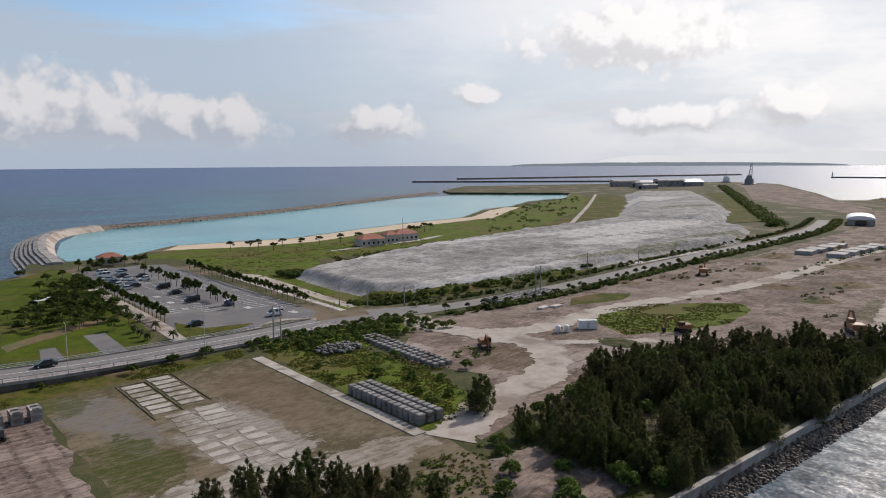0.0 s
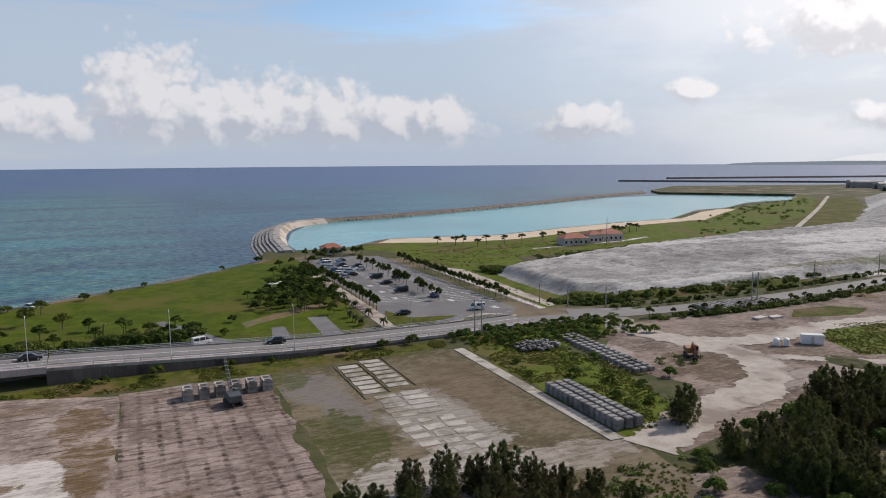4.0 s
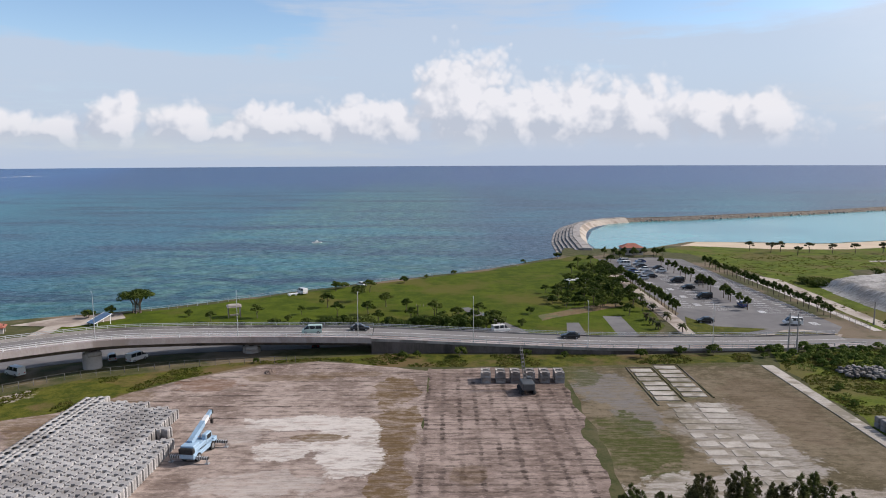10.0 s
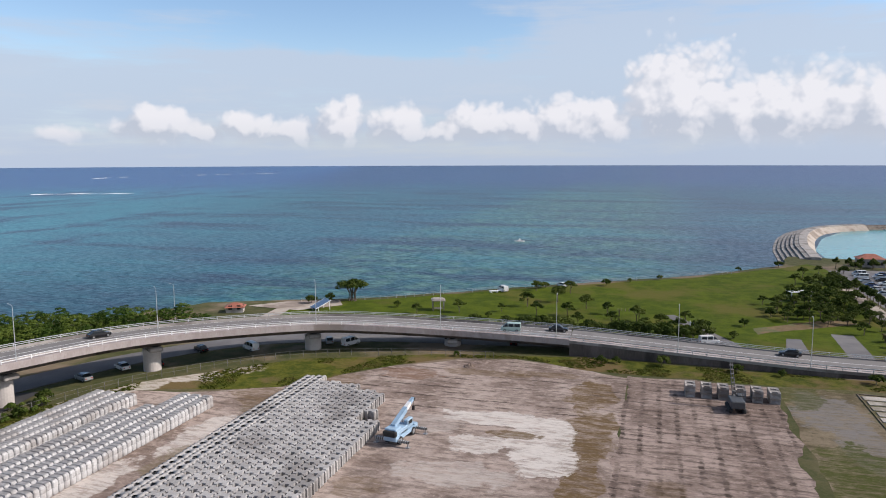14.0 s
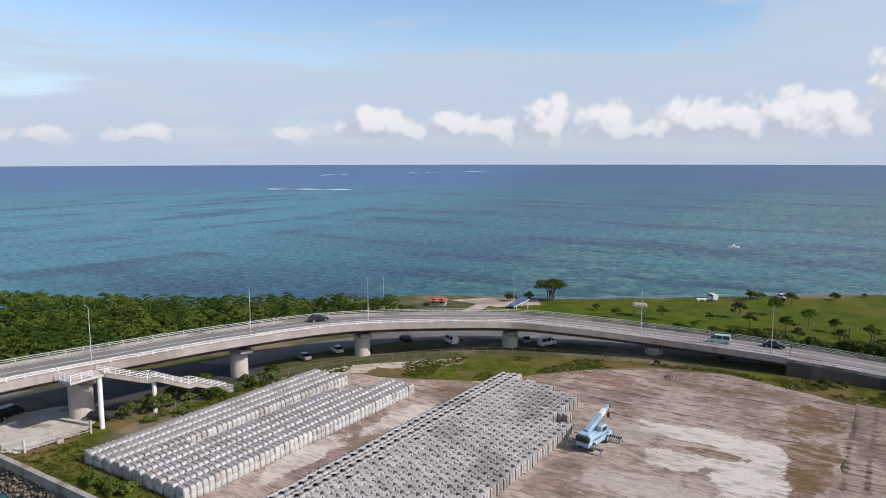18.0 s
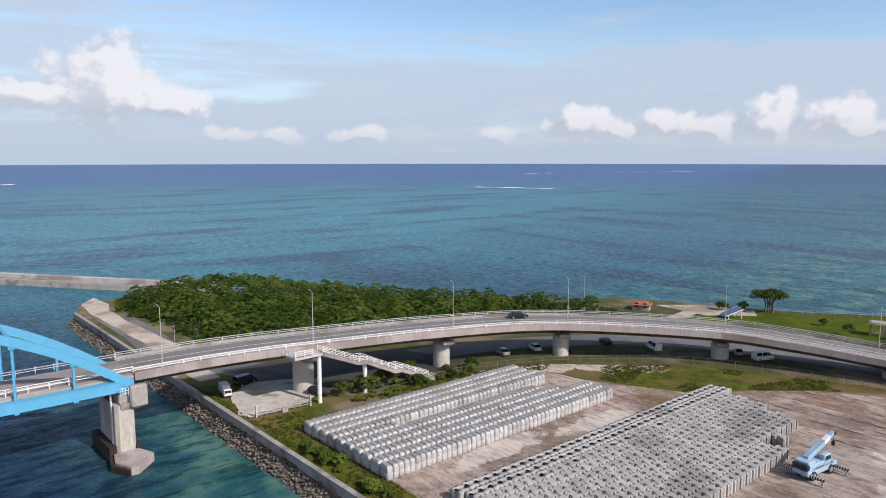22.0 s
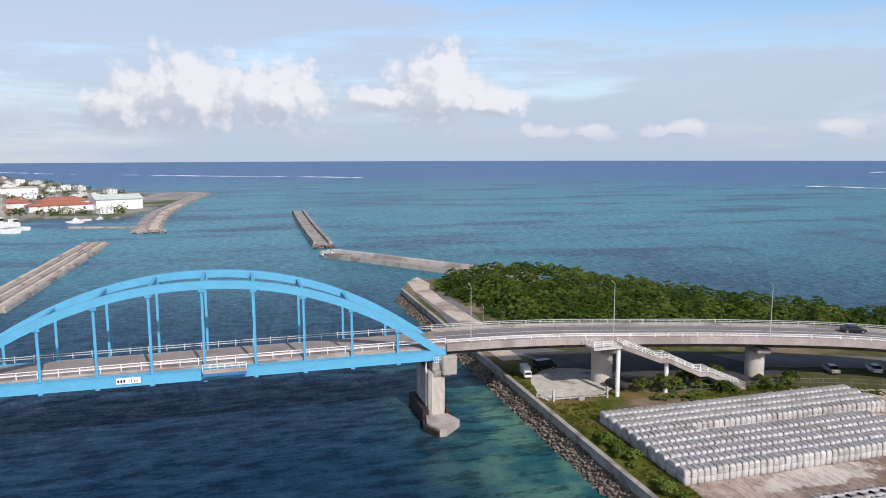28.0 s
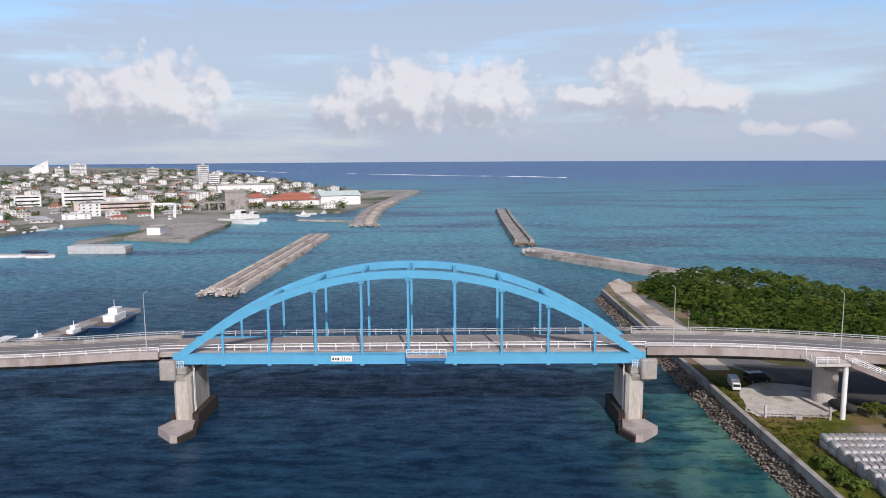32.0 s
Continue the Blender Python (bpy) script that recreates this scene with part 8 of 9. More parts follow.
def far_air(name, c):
    """Far land seen through miles of bright air: the haze is painted in as a glowing colour."""
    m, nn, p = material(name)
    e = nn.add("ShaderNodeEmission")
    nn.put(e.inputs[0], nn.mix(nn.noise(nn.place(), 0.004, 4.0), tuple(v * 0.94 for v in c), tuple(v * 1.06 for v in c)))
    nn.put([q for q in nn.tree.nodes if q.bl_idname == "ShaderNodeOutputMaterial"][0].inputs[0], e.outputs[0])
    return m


M_HAZE_LAND = far_air("distant land in painted haze", (0.27, 0.32, 0.37))
M_HAZE_HILL = far_air("distant hills in painted haze", (1.02, 1.06, 1.10))
M_SHIP = paint("grey ship steel", (0.20, 0.20, 0.21), 0.5)


def shed(x, y, deg, w, d, h, mat, label, name="shed"):
    b = thing(name, label, "building", at(x, y, deg, LAND))
    part("wall", boxes((-w / 2, w / 2, -d / 2, d / 2, 0, h)), M_CONC, b)
    bm = bmesh.new()
    o = [(-d / 2 - 0.5, h)] + [(-math.cos(math.pi * k / 8) * (d / 2 + 0.5), h + math.sin(math.pi * k / 8) * d * 0.16) for k in range(1, 8)] + [(d / 2 + 0.5, h)]
    r0 = [bm.verts.new((-w / 2 - 0.5, a, z)) for a, z in o]
    r1 = [bm.verts.new((w / 2 + 0.5, a, z)) for a, z in o]
    for k in range(len(o) - 1):
        bm.faces.new((r0[k], r1[k], r1[k + 1], r0[k + 1]))
    bm.faces.new(r0[::-1])
    bm.faces.new(r1)
    part("roof", bm, mat, b, "curved roof")
    part("door", boxes((-w / 2 - 0.06, -w / 2, -d * 0.2, d * 0.2, 0, h * 0.8)), M_GLASS, b)
    return b


shed(490, 126, 20, 30, 15, 3.6, M_WHITE, "long hall with a curved white roof", "storage_hall")
shed(560, 112, 10, 30, 16, 5, M_RUSTY, "rusty brown workshop hall", "storage_hall")
for i, (x, y, w, d, h) in enumerate(((905, 600, 40, 20, 7), (930, 575, 30, 18, 6), (950, 552, 44, 20, 8), (975, 530, 30, 16, 6), (890, 560, 26, 16, 6), (1010, 560, 40, 18, 7), (845, 520, 24, 14, 5))):
    shed(x, y, -35 + i * 3, w, d, h, M_GALV if i % 2 else M_CONC_PALE, "far grey port shed with a curved roof")
for i in range(9):
    x, y = 318 + (i % 5) * 11, 74 + (i // 5) * 13
    pl = thing("concrete_panel_stack", "flat stack of pale precast panels", "panel stack", at(x, y, 8, LAND + 0.05), "precast stacks")
    for j in range(3):
        part("panel", boxes((-4.5, 4.5, -3.5, 3.5, j * 0.6, j * 0.6 + 0.5)), M_BLOCK2, pl)
for i in range(26):
    x = rng.uniform(400, 780)
    y = rng.uniform(20, 60) + (x - 400) * 0.42
    soil_heap(x, y, rng.uniform(8, 22), rng.uniform(1.5, 5), M_RUSTY if i % 2 else M_DRY, "dark heap of scrap and soil by the port")
patch("port_yard", [(560, 150), (640, 170), (760, 245), (900, 330), (1150, 490), (1120, 540), (960, 440), (700, 300)], M_DIRT, "brown-grey port yard along the quay", "quay", 0.08)
cl = []
for i in range(420):
    t_ = rng.random()
    x = 430 + t_ * 560
    y = 150 + t_ * 340 + rng.uniform(-6, 6)
    s = rng.uniform(1.8, 3.6)
    cl.append((x, y, LAND + 1.2, s * 1.4, s, s * 0.9))
tagged(part("far_hedge", leaf_cloud(cl, 36, 0.8, 0.5, 0.6), M_LEAF), "dark belt of trees along the far road", "trees", kind="stuff")


def ship(x, y, deg, L, label, hull_mat, masts=()):
    s = thing("ship", label, "ship", at(x, y, deg, SEA))
    bm = bmesh.new()
    b = L * 0.13
    prism(bm, [(-L / 2, -b), (L * 0.35, -b), (L / 2, 0), (L * 0.35, b), (-L / 2, b)], -0.8, L * 0.07, -0.06)
    part("hull", bm, hull_mat, s)
    part("deckhouse", boxes((-L * 0.4, -L * 0.15, -b * 0.7, b * 0.7, L * 0.07, L * 0.17), (-L * 0.36, -L * 0.22, -b * 0.5, b * 0.5, L * 0.17, L * 0.22), bevel=0.1), M_WHITE, s, "white deckhouse")
    part("bridge_window", boxes((-L * 0.149, -L * 0.145, -b * 0.6, b * 0.6, L * 0.12, L * 0.15)), M_GLASS, s)
    for mx, h in masts:
        bm = bmesh.new()
        tube(bm, [(mx, 0, 0), (mx, 0, h)], [0.35, 0.15], 6)
        part("mast", bm, M_SHIP, s)
    return s


ship(1185, 588, 30, 60, "grey cargo ship with two tall masts", M_SHIP, ((-10, 22), (6, 24)))
fc = thing("floating_crane", "dark floating crane with a raised lattice boom", "crane", at(1095, 500, 20, SEA))
part("pontoon", boxes((-22, 22, -9, 9, -1, 4)), M_SHIP, fc)
part("house", boxes((-14, 2, -6, 6, 4, 12), (-10, -4, -4, 4, 12, 17)), M_SHIP, fc)
for a in (-3, 3):
    bm = bmesh.new()
    tube(bm, [(2, a, 8), (14, a * 0.3, 36)], [0.8, 0.4], 5)
    part("boom_leg", bm, M_SHIP, fc)
for i in range(7):
    k = (i + 0.5) / 7
    part("boom_tie", boxes((2 + 12 * k - 0.3, 2 + 12 * k + 0.3, -3 * (1 - 0.7 * k), 3 * (1 - 0.7 * k), 8 + 28 * k - 0.3, 8 + 28 * k + 0.3)), M_SHIP, fc)
for x, y, deg in ((800, 205, 15), (850, 210, 25)):
    bg2 = thing("barge", "rusty barge with a small crane at the quay", "barge", at(x, y, deg, SEA))
    bm = bmesh.new()
    prism(bm, [(-26, -7), (26, -7), (30, 0), (26, 7), (-26, 7)], -1, 4)
    part("hull", bm, M_RUSTY, bg2)
    part("deckhouse", boxes((-22, -14, -4, 4, 4, 9)), M_SHIP, bg2)
    bm = bmesh.new()
    tube(bm, [(6, 0, 4), (14, 0, 17)], [0.8, 0.4], 5)
    part("boom", bm, M_SHIP, bg2)

for name, pts, w, h in (("far_mole", [(848, 1052), (990, 905), (1130, 767)], 6, 3), ("far_mole", [(1033, 1129), (1400, 1000), (1771, 862)], 7, 3.5), ("far_mole", [(1640, 590), (1660, 520), (1690, 430)], 6, 3)):
    line_ = curve_through([(x, y, SEA) for x, y in pts], 30)
    tagged(part(name, sweep(line_, [(-w, -1), (-w * 0.5, h), (w * 0.5, h), (w, -1)]), M_ROCK), "long low stone mole in the sea", "mole", kind="structure")
lh = thing("harbour_light", "small tower light at the end of a mole", "lighthouse", at(1640, 588, 0, SEA + 2.4))
bm = bmesh.new()
tube(bm, [(0, 0, 0), (0, 0, 9)], [1.6, 1.1], 10)
part("tower", bm, M_WHITE, lh)
bm = bmesh.new()
tube(bm, [(0, 0, 9), (0, 0, 11)], [1.3, 0.9], 10)
part("lantern", bm, M_SHIP, lh)


def skyline(name, az0, az1, r, low, high, mat, label, seed):
    """A far coast or range of hills, as a long low ridge."""
    bm = bmesh.new()
    k = 90
    rows_ = []
    for i in range(k + 1):
        a = radians(90 + az0 + (az1 - az0) * i / k)
        end = math.sin(math.pi * i / k) ** 0.35
        h = (low + (high - low) * (0.5 + 0.5 * noise.noise(Vector((i * 0.09, seed, 0)))) + 1.5 * noise.noise(Vector((i * 0.6, seed, 2)))) * end
        rows_.append([bm.verts.new((math.cos(a) * q, -45 + math.sin(a) * q, z)) for q, z in ((r, SEA - 1), (r + 20, SEA + h), (r + 60, SEA + h), (r + 80, SEA - 1))])
    for u, v in zip(rows_, rows_[1:]):
        for j in range(3):
            bm.faces.new((u[j], v[j], v[j + 1], u[j + 1]))
    return tagged(part(name, bm, mat), label, "distance", kind="structure")


# both ridges glow in a haze tone in place of real air
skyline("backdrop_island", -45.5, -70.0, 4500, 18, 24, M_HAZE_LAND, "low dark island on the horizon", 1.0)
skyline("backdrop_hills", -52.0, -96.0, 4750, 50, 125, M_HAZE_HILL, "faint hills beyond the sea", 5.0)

# ---- harbour moles ----


def mole(pts, w, h, label, ridges=0, mat=M_CONC):
    line_ = curve_through([(x, y, SEA) for x, y in pts], 6)
    mo = thing("mole", label, "mole", kind="structure")
    part("body", sweep(line_, [(-w, -2), (-w * 0.86, h * 0.75), (w * 0.86, h * 0.75), (w, -2)]), mat, mo)
    for i in range(ridges):
        o = -w * 0.72 + (i + 0.5) * 1.44 * w / ridges
        part("ridge", sweep(line_, [(o - 0.40 * w * 1.44 / ridges, h * 0.7), (o - 0.30 * w * 1.44 / ridges, h + 0.3), (o + 0.30 * w * 1.44 / ridges, h + 0.3), (o + 0.40 * w * 1.44 / ridges, h * 0.7)]), M_FASCIA if i % 2 else M_TRACK, mo)
    return mo, line_


mo, ln = mole([(-219, -117), (-300, -116), (-376, -115.5)], 7.5, 1.4, "broad harbour mole with long concrete ridges", 5)
tips = [(-219 + rng.uniform(-4, 8), -117 + rng.uniform(-6, 6), SEA + rng.uniform(0.1, 1.2), rng.uniform(0, 6), 0.7, 0.7, 0.7) for _ in range(140)]
bulk("end_blocks", [BC], tips, M_CONC_PALE, "pale armour blocks at its head", parent=mo)
mo, ln = mole([(-335, -9.5), (-440, -8), (-540, -5)], 5.5, 2.2, "straight harbour mole with a sunken middle", 0)
for o in (-3.6, 3.6):
    part("side_wall", bar(ln, o - 0.9, o + 0.9, 1.0, 3.0), M_CONC, mo)
bulk("end_blocks", STONES, [(-335 + rng.uniform(-3, 4), -9.5 + rng.uniform(-5, 5), SEA + rng.uniform(0, 1.2), 0, 1, 1, 0.8) for _ in range(60)], M_ROCK, "stones at its head", parent=mo)
mo, ln = mole([(-304, -10), (-276, 10), (-245, 32), (-222, 50)], 4.6, 2.4, "mole with a pale stone crest beside the point", 0)
part("crest", bar(ln, 0.6, 3.0, 1.6, 3.0), M_CONC_PALE, mo)
bulk("end_blocks", [BC], [(-304 + rng.uniform(-4, 5), -10 + rng.uniform(-4, 4), SEA + rng.uniform(0.4, 2.0), rng.uniform(0, 6), 0.8, 0.8, 0.8) for _ in range(60)], M_BLOCK, "pale armour blocks at its head", parent=mo)
mo, ln = mole([(-432, -98), (-470, -101), (-560, -104), (-640, -100)], 9, 2.0, "harbour arm with a flat brown top", 2)
bulk("end_blocks", STONES, [(-430 + rng.uniform(-6, 6), -97 + rng.uniform(-9, 9), SEA + rng.uniform(0, 1.4), 0, 1.2, 1.2, 1) for _ in range(90)], M_CONC, "stones at its head", parent=mo)
mole([(-640, -100), (-760, -92), (-838, -88), (-846, -120), (-780, -135)], 8, 2.4, "outer harbour arm", 0)
mole([(-470, -146), (-462, -118), (-446, -104)], 2.5, 1.4, "thin inner jetty", 0, M_CONC)

# ---- town shore ----
TOWN = [(-330, -700), (-375, -420), (-392, -320), (-381, -291), (-420, -287), (-455, -266), (-442, -238), (-392, -221), (-344, -230), (-327, -221), (-363, -215), (-350, -176), (-432, -181), (-452, -186), (-528, -184), (-545, -178), (-528, -128), (-600, -112), (-840, -92), (-860, -150),
        (-1000, -235), (-1250, -330), (-1600, -500), (-2600, -1050), (-3600, -2400), (-1500, -2600)]
landmass("ground_town", TOWN, 2.2, M_TOWN, "flat town ground with yards and streets", "ground", 0.5)
M_WALLS = [surface(f"town wall {i}", tuple(v * 0.86 for v in c), c, 0.15, 1.5, 0.8, 0.05, tuple(v * 0.7 for v in c), 0.08, rand=0.15) for i, c in enumerate(((0.76, 0.75, 0.74), (0.68, 0.65, 0.61), (0.80, 0.80, 0.80), (0.55, 0.52, 0.50), (0.64, 0.52, 0.47)))]
M_ROOFS = [surface("pale flat roof", (0.55, 0.54, 0.52), (0.70, 0.69, 0.67), 0.1, 1.0, 0.85, 0.05, (0.42, 0.40, 0.38), 0.06), M_CONC, M_TILE_RED, M_GALV]
TZ = 2.2


def house(w, d, floors, wall, roof, hip, label):
    """A town house: walls, roof, and a band of windows and a door on each side."""
    b = thing("house", label, "house", group="town houses")
    h = floors * 3.1
    part("wall", boxes((-w / 2, w / 2, -d / 2, d / 2, -0.5, h)), M_WALLS[wall], b)
    bm = bmesh.new()
    if hip:
        a, c = w / 2 + 0.7, d / 2 + 0.7
        lo = [bm.verts.new(v) for v in ((-a, -c, h), (a, -c, h), (a, c, h), (-a, c, h))]
        r = max(0.2, a - c)
        hi = [bm.verts.new((-r, 0, h + 2.2)), bm.verts.new((r, 0, h + 2.2))]
        for f in ((lo[0], lo[1], hi[1], hi[0]), (lo[1], lo[2], hi[1]), (lo[2], lo[3], hi[0], hi[1]), (lo[3], lo[0], hi[0]), (lo[3], lo[2], lo[1], lo[0])):
            bm.faces.new(f)
    else:
        box(bm, -w / 2 - 0.3, w / 2 + 0.3, -d / 2 - 0.3, d / 2 + 0.3, h, h + 0.3)
        box(bm, -w * 0.1, w * 0.22, -d * 0.2, d * 0.2, h + 0.35, h + 2.4)
        box(bm, w * 0.28, w * 0.4, -d * 0.1, d * 0.1, h + 0.35, h + 1.6)
    part("roof", bm, M_ROOFS[roof], b)
    for f in range(floors):
        z = f * 3.1 + 1.0
        part("window", boxes(*[(w * q - 0.7, w * q + 0.7, d / 2 - 0.02, d / 2 + 0.06, z, z + 1.2) for q in (-0.33, 0.0, 0.33)]), M_GLASS, b)
        part("window", boxes(*[(w / 2 - 0.02, w / 2 + 0.06, d * q - 0.7, d * q + 0.7, z, z + 1.2) for q in (-0.25, 0.25)]), M_GLASS, b)
    return b


KINDS = [house(12, 9, 1, 0, 2, True, "low town house with a red tiled roof"), house(13, 10, 2, 0, 0, False, "two-storey white concrete town house"), house(11, 10, 2, 1, 1, False, "two-storey cream concrete town house"), house(16, 11, 3, 2, 0, False, "three-storey white concrete town house"),
         house(18, 10, 1, 3, 3, True, "low grey workshop with a metal roof"), house(14, 10, 1, 4, 2, True, "low pinkish town house with a red tiled roof"), house(15, 12, 4, 2, 1, False, "four-storey pale apartment house"), house(24, 12, 2, 2, 3, False, "long white two-storey building")]
KEEP = [(-612, -142, 32), (-604, -180, 32), (-640, -225, 26), (-660, -190, 28), (-830, -285, 40), (-556, -214, 34), (-560, -312, 36), (-610, -362, 24), (-600, -405, 20), (-590, -430, 18), (-1080, -421, 20), (-1060, -398, 18), (-478, -240, 16)]
spots = []
tries = 0
while len(spots) < 298 and tries < 30000:
    tries += 1
    b_ = rng.uniform(8.5, 37.0)
    r = 430 + 1500 * rng.random() ** 1.6
    x, y = -math.cos(radians(b_)) * r, -45 - math.sin(radians(b_)) * r
    if inside(x, y, TOWN) and edge_gap(x, y, TOWN) > 16 and all((x - a) ** 2 + (y - c) ** 2 > (14 + r * 0.008) ** 2 for a, c in spots) and not (x > -545 and y > -245) and all((x - a) ** 2 + (y - c) ** 2 > q * q for a, c, q in KEEP):
        spots.append((x, y))
for i, (x, y) in enumerate(spots):
    r = math.hypot(x, y + 45)
    k = KINDS[i] if i < len(KINDS) else KINDS[rng.choice((0, 0, 1, 1, 2, 2, 3, 4, 5, 5, 7)) if r > 620 and rng.random() < 0.93 else 6 if r > 620 else rng.choice((0, 1, 2, 4, 5, 7))]
    m = Matrix.Translation((x, y, TZ)) @ Matrix.Rotation(radians(rng.choice((-62, -58, 28, -60)) + rng.uniform(-8, 8)), 4, "Z") @ Matrix.Diagonal((0.85, 0.85, 0.74, 1))
    if i < len(KINDS):
        k.matrix_world = m
    else:
        copy_thing(k, m)


def block_of(x, y, deg, w, d, floors, wall, label, name="building", stripes=True):
    b = thing(name, label, "building", at(x, y, deg, TZ))
    h = floors * 3.1
    part("wall", boxes((-w / 2, w / 2, -d / 2, d / 2, -0.5, h)), M_WALLS[wall], b)
    part("roof", boxes((-w / 2 - 0.3, w / 2 + 0.3, -d / 2 - 0.3, d / 2 + 0.3, h, h + 0.5), (-w * 0.15, w * 0.1, -d * 0.3, d * 0.3, h + 0.5, h + 3.5)), M_ROOFS[0], b)
    for f in range(floors):
        z = f * 3.1 + 0.9
        if stripes:
            part("window", boxes((w / 2 - 0.02, w / 2 + 0.08, -d * 0.42, d * 0.42, z + 0.2, z + 1.3)), M_GLASS, b)
            part("window", boxes((-w * 0.44, w * 0.44, d / 2 - 0.02, d / 2 + 0.08, z + 0.2, z + 1.3)), M_GLASS, b)
    return b


block_of(-1080, -421, -60, 15, 15, 9, 2, "tall white hotel block with dark window bands", "hotel")
block_of(-1060, -398, -60, 14, 12, 5, 2, "white hotel annexe beside the tall block", "hotel")
block_of(-1640, -905, -58, 34, 14, 8, 2, "long white hotel block on the skyline", "hotel")
block_of(-1560, -905, -58, 16, 14, 6, 0, "white apartment block on the skyline", "hotel")
block_of(-1420, -640, -58, 20, 16, 6, 1, "cream office block with a stepped top", "office")
block_of(-610, -362, -62, 34, 14, 4, 0, "white four-storey apartment house with balconies", "apartment_house")
block_of(-560, -312, -62, 58, 16, 2, 4, "long low pink building with many windows", "long_building")
block_of(-600, -405, -62, 20, 14, 3, 2, "white three-storey building near the marina", "apartment_house")
block_of(-590, -430, -62, 14, 12, 7, 2, "white tower block near the marina", "apartment_house")
sail = thing("sail_tower", "white hotel shaped like a sail on the skyline", "hotel", at(-1880, -1135, -55, TZ))
bm = bmesh.new()
prism(bm, [(-22, -8), (22, -8), (22, 8), (-22, 8)], 0, 34)
for v in bm.verts:
    if v.co.z > 1 and v.co.x > 0:
        v.co.z = 12
part("wall", bm, M_WALLS[2], sail)
raw = thing("concrete_tower", "raw grey concrete ice tower by the quay", "building", at(-556, -214, -62, TZ))
part("wall", boxes((-9, 9, -6, 6, 0, 14), (-9.6, 9.6, -6.6, 6.6, 14, 15.2)), M_CONC, raw)
part("bay", boxes((9, 30, -5, 5, 5.5, 6.5)), M_CONC, raw)
for x in (14, 21, 28):
    for y in (-4, 4):
        part("column", boxes((x - 0.6, x + 0.6, y - 0.6, y + 0.6, 0, 5.5)), M_CONC, raw)
hall = thing("market_hall", "big white hall with a pale green roof by the harbour", "building", at(-612, -142, -68, TZ))
part("wall", boxes((-17, 17, -12, 12, 0, 8)), M_WHITE, hall)
bm = bmesh.new()
o = [(-13, 8), (0, 11.5), (13, 8)]
r0, r1 = [bm.verts.new((-17.8, a, z)) for a, z in o], [bm.verts.new((17.8, a, z)) for a, z in o]
for k in range(2):
    bm.faces.new((r0[k], r1[k], r1[k + 1], r0[k + 1]))
bm.faces.new(r0[::-1])
bm.faces.new(r1)
part("roof", bm, paint("pale green sheet", (0.52, 0.60, 0.57), 0.5), hall, "pale green ridged roof")
for nm, x, y, w, d in (("fish_market", -604, -180, 46, 16), ("fish_market", -640, -225, 30, 18), ("fish_market", -660, -190, 40, 14)):
    b = thing(nm, "long low hall with a red roof by the harbour", "building", at(x, y, -66, TZ))
    part("wall", boxes((-w / 2, w / 2, -d / 2, d / 2, 0, 4.5)), M_WALLS[0], b)
    bm = bmesh.new()
    prism(bm, [(-w / 2 - 1, -d / 2 - 1), (w / 2 + 1, -d / 2 - 1), (w / 2 + 1, d / 2 + 1), (-w / 2 - 1, d / 2 + 1)], 4.5, 7.5, 0.55)
    part("roof", bm, M_TILE_RED, b)
shed_w = thing("white_shed", "white flat-roofed shed row above the harbour", "building", at(-830, -285, -66, TZ))
part("wall", boxes((-32, 32, -8, 8, 0, 9)), M_WHITE, shed_w)
part("roof", boxes((-33, 33, -9, 9, 9, 9.6)), M_CONC_PALE, shed_w)
quay = tagged(part("quay", prism(bmesh.new(), [(-351.5, -177.5), (-364, -214.5), (-440, -216), (-434, -182)], 0, 2.35), M_CONC), "flat concrete quay at the harbour", "quay", kind="structure")
hs = thing("quay_house", "small white house on the quay", "building", at(-377, -203, 5, TZ + 0.1))
part("wall", boxes((-6, 6, -3.5, 3.5, 0, 4)), M_WHITE, hs)
part("roof", boxes((-6.4, 6.4, -3.9, 3.9, 4, 4.4)), M_CONC_PALE, hs)
gan = thing("boat_hoist", "white steel boat hoist over a slipway", "hoist", at(-478, -240, -62, TZ))
for x in (-7, 7):
    for y in (-4, 4):
        part("leg", boxes((x - 0.5, x + 0.5, y - 0.5, y + 0.5, 0, 9)), M_WHITE, gan)
    part("beam", boxes((x - 0.5, x + 0.5, -4, 4, 9, 10)), M_WHITE, gan)
part("girder", boxes((-7, 7, -0.6, 0.6, 9, 10.2)), M_WHITE, gan)
cl = []
for i in range(2600):
    b_ = rng.uniform(8.5, 38)
    r = 560 + 1900 * rng.random() ** 1.2
    x, y = -math.cos(radians(b_)) * r, -45 - math.sin(radians(b_)) * r
    if inside(x, y, TOWN) and edge_gap(x, y, TOWN) > 5 and not (x > -545 and y > -245) and noise.noise(Vector((x * 0.012, y * 0.012, 0))) > -0.15 and all((x - a) ** 2 + (y - c) ** 2 > 120 for a, c in spots):
        s = rng.uniform(2.0, 4.2)
        cl.append((x, y, TZ + s * 0.7, s * 1.3, s * 1.3, s))
tagged(part("town_trees", leaf_cloud(cl, 30, 0.85, 0.5, 0.6), M_LEAF), "dark trees among the town houses", "trees", kind="stuff")

# ---- boats and floats ----

M_HULL = paint("dark blue hull paint", (0.02, 0.05, 0.13), 0.35)


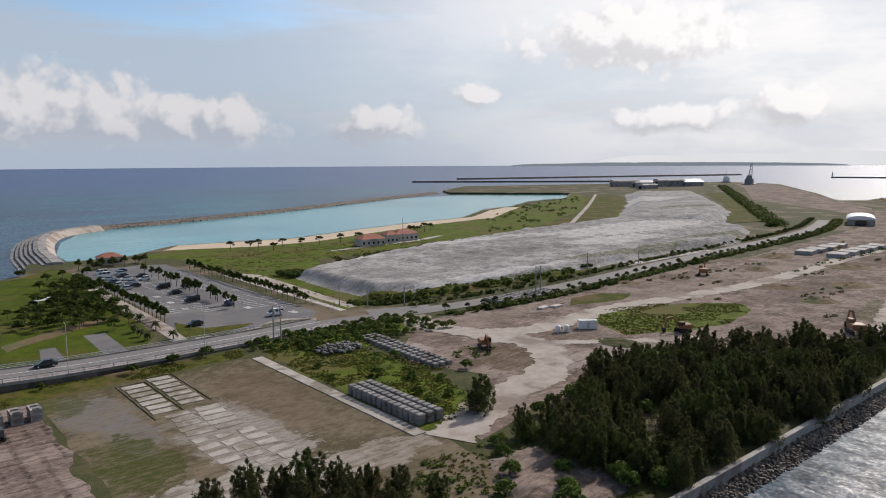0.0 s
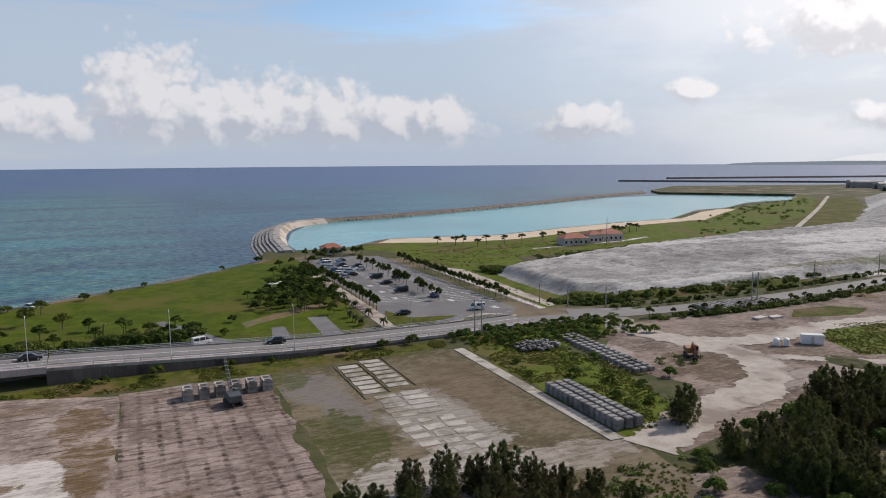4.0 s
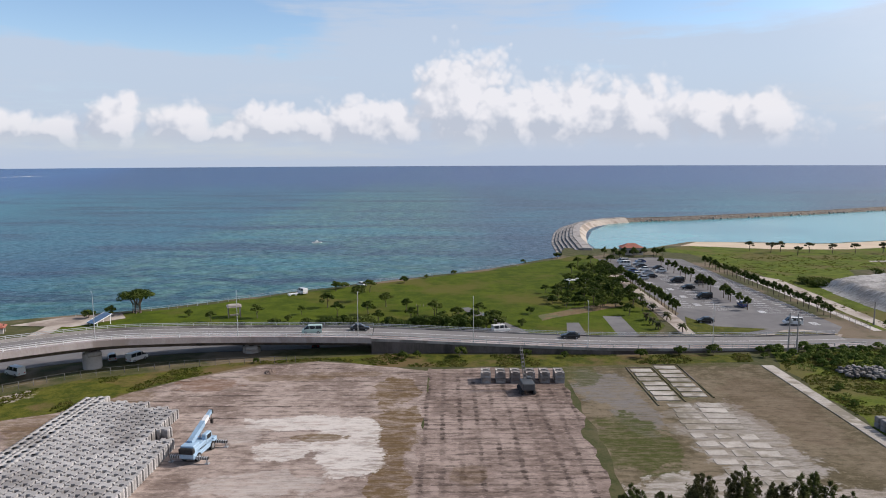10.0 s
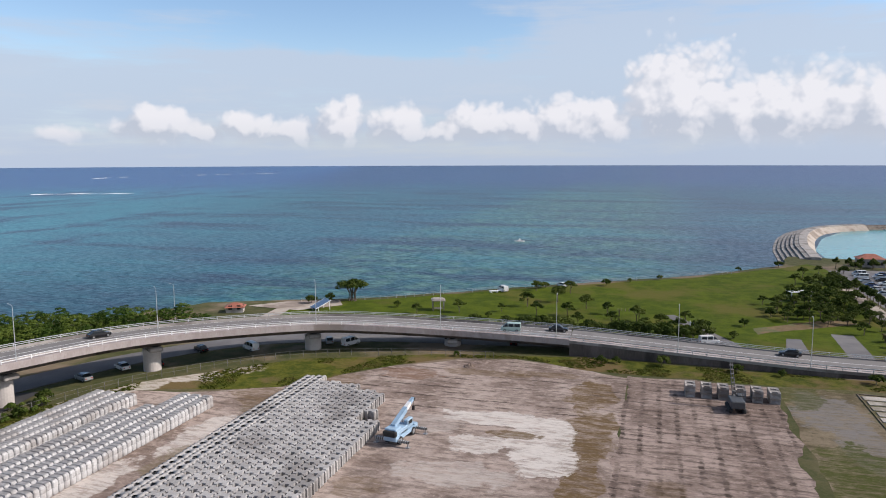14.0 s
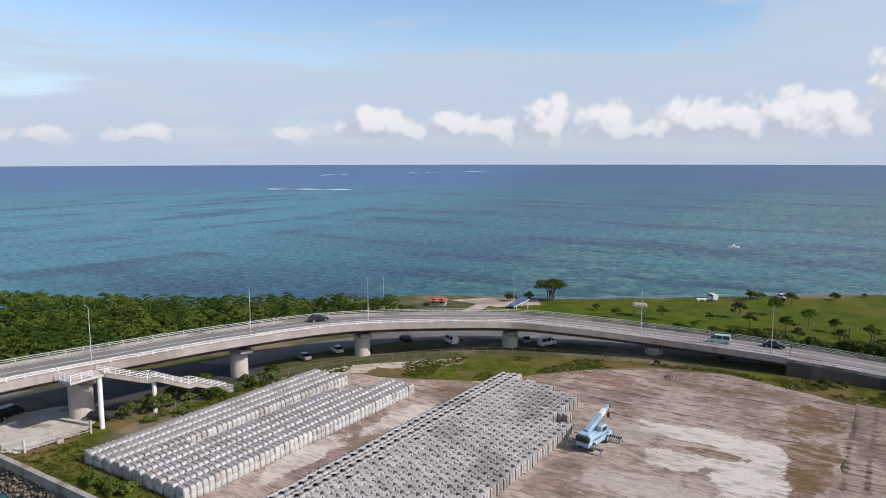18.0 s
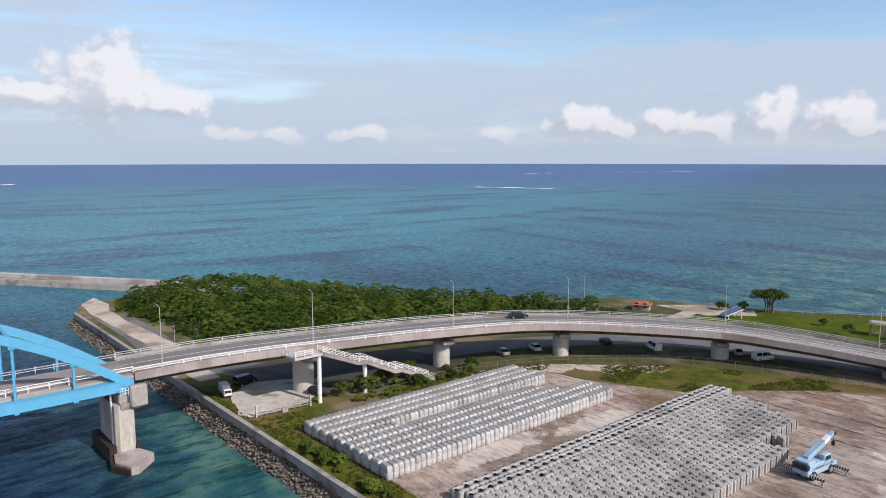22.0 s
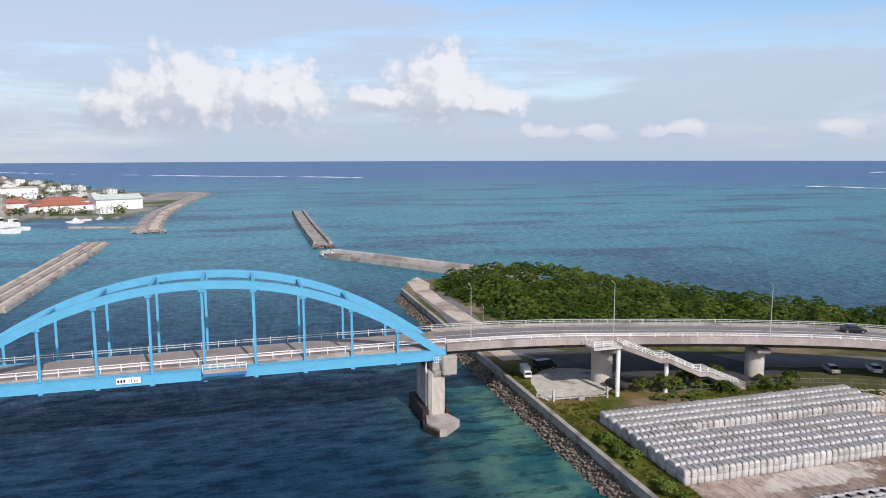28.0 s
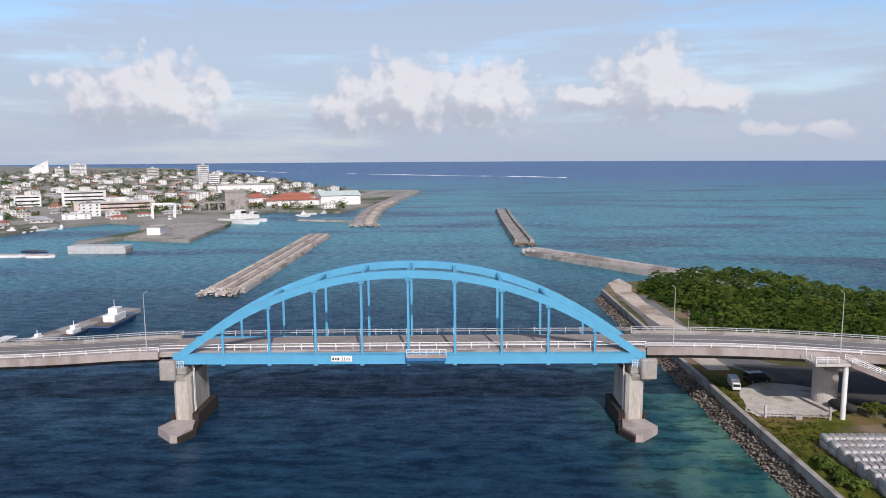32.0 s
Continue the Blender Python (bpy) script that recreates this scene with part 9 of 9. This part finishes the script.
def boat(x, y, deg, L, label, mat, house=True):
    b = thing("boat", label, "boat", at(x, y, deg, SEA), "harbour boats")
    w = L * 0.15
    bm = bmesh.new()
    prism(bm, [(-L / 2, -w), (L * 0.2, -w), (L * 0.4, -w * 0.6), (L / 2, 0), (L * 0.4, w * 0.6), (L * 0.2, w), (-L / 2, w)], -0.4, L * 0.085, -0.12)
    part("hull", bm, mat, b)
    part("deck", boxes((-L * 0.48, L * 0.3, -w * 0.9, w * 0.9, L * 0.085, L * 0.095)), M_GIRDER if mat is M_HULL else M_CONC_PALE, b)
    if house:
        c_ = part("cabin", boxes((-L * 0.25, L * 0.12, -w * 0.65, w * 0.65, L * 0.09, L * 0.2), (-L * 0.12, L * 0.06, -w * 0.5, w * 0.5, L * 0.2, L * 0.29), bevel=0.08), M_WHITE, b)
        part("cabin_window", boxes((L * 0.06, L * 0.066, -w * 0.45, w * 0.45, L * 0.22, L * 0.27)), M_GLASS, c_)
        bm = bmesh.new()
        tube(bm, [(-L * 0.05, 0, L * 0.29), (-L * 0.05, 0, L * 0.42)], 0.08, 5)
        part("mast", bm, M_WHITE, b)
    return b


boat(-177, -131.5, 178, 16, "small tug with a dark blue hull and white wheelhouse", M_HULL)
boat(-166, -136.5, 175, 9, "small dark fishing boat at the jetty", M_HULL)
boat(-160, -142, 175, 7, "small white fishing boat at the jetty", M_WHITE)
fl = thing("white_bus_boat", "white glass-sided excursion boat at the jetty", "boat", at(-153, -146.5, 175, SEA))
bm = bmesh.new()
prism(bm, [(-5, -1.5), (4, -1.5), (5, 0), (4, 1.5), (-5, 1.5)], -0.3, 0.8, -0.06)
part("hull", bm, M_WHITE, fl)
part("saloon", boxes((-4.5, 3.2, -1.3, 1.3, 0.8, 2.2), bevel=0.1), M_GLASS, fl)
part("roof", boxes((-4.7, 3.5, -1.45, 1.45, 2.2, 2.4), bevel=0.05), M_WHITE, fl)
jt = curve_through([(-140, -150, SEA), (-160, -141.5, SEA), (-192, -134, SEA)], 4)
tagged(part("jetty", bar(jt, -2.4, 2.4, -1.5, 1.1), M_CONC), "narrow concrete jetty with moored boats", "jetty", kind="structure")
pn = thing("floating_dock", "long white floating dock box", "dock", at(-316, -204, 90, SEA))
part("hull", boxes((-13, 13, -4, 4, -0.5, 3.4), bevel=0.3), M_GALV, pn)
part("end", boxes((13, 13.3, -3.5, 3.5, -0.3, 2.0)), M_CONC, pn)
for y0, y1 in ((-262, -246), (-245, -219)):
    tagged(part("pontoon", boxes((-308, -304, y0, y1, SEA - 0.4, SEA + 0.7)), M_CONC_PALE), "low pale floating pontoon", "pontoon", "pontoons")
boat(-302, -236, 90, 11, "white motor boat at a pontoon", M_WHITE, False)
boat(-300.5, -222, 90, 11, "white motor boat at a pontoon", M_WHITE, False)
boat(-314, -232, 70, 13, "dark wooden boat at a pontoon", M_HULL, False)
boat(-455, -180, 60, 30, "white excursion ship at the quay", M_WHITE)
boat(-470, -176, 60, 22, "white excursion ship at the quay", M_WHITE)
for i, (x, y) in enumerate(((-385, -300), (-392, -296), (-398, -294), (-404, -291), (-411, -289), (-418, -284), (-425, -281), (-378, -310), (-380, -322), (-505, -150), (-512, -152), (-520, -150), (-530, -140), (-545, -186), (-468, -232), (-452, -246))):
    boat(x, y, 60 + i * 23, 8 + i % 3 * 2, "small white motor boat in the harbour", M_WHITE, i % 2 == 0)
boat(-330, -262, 30, 3, "small white dinghy at a mooring", M_WHITE, False)
boat(-70, 330, 20, 5, "small white boat out at sea", M_WHITE)
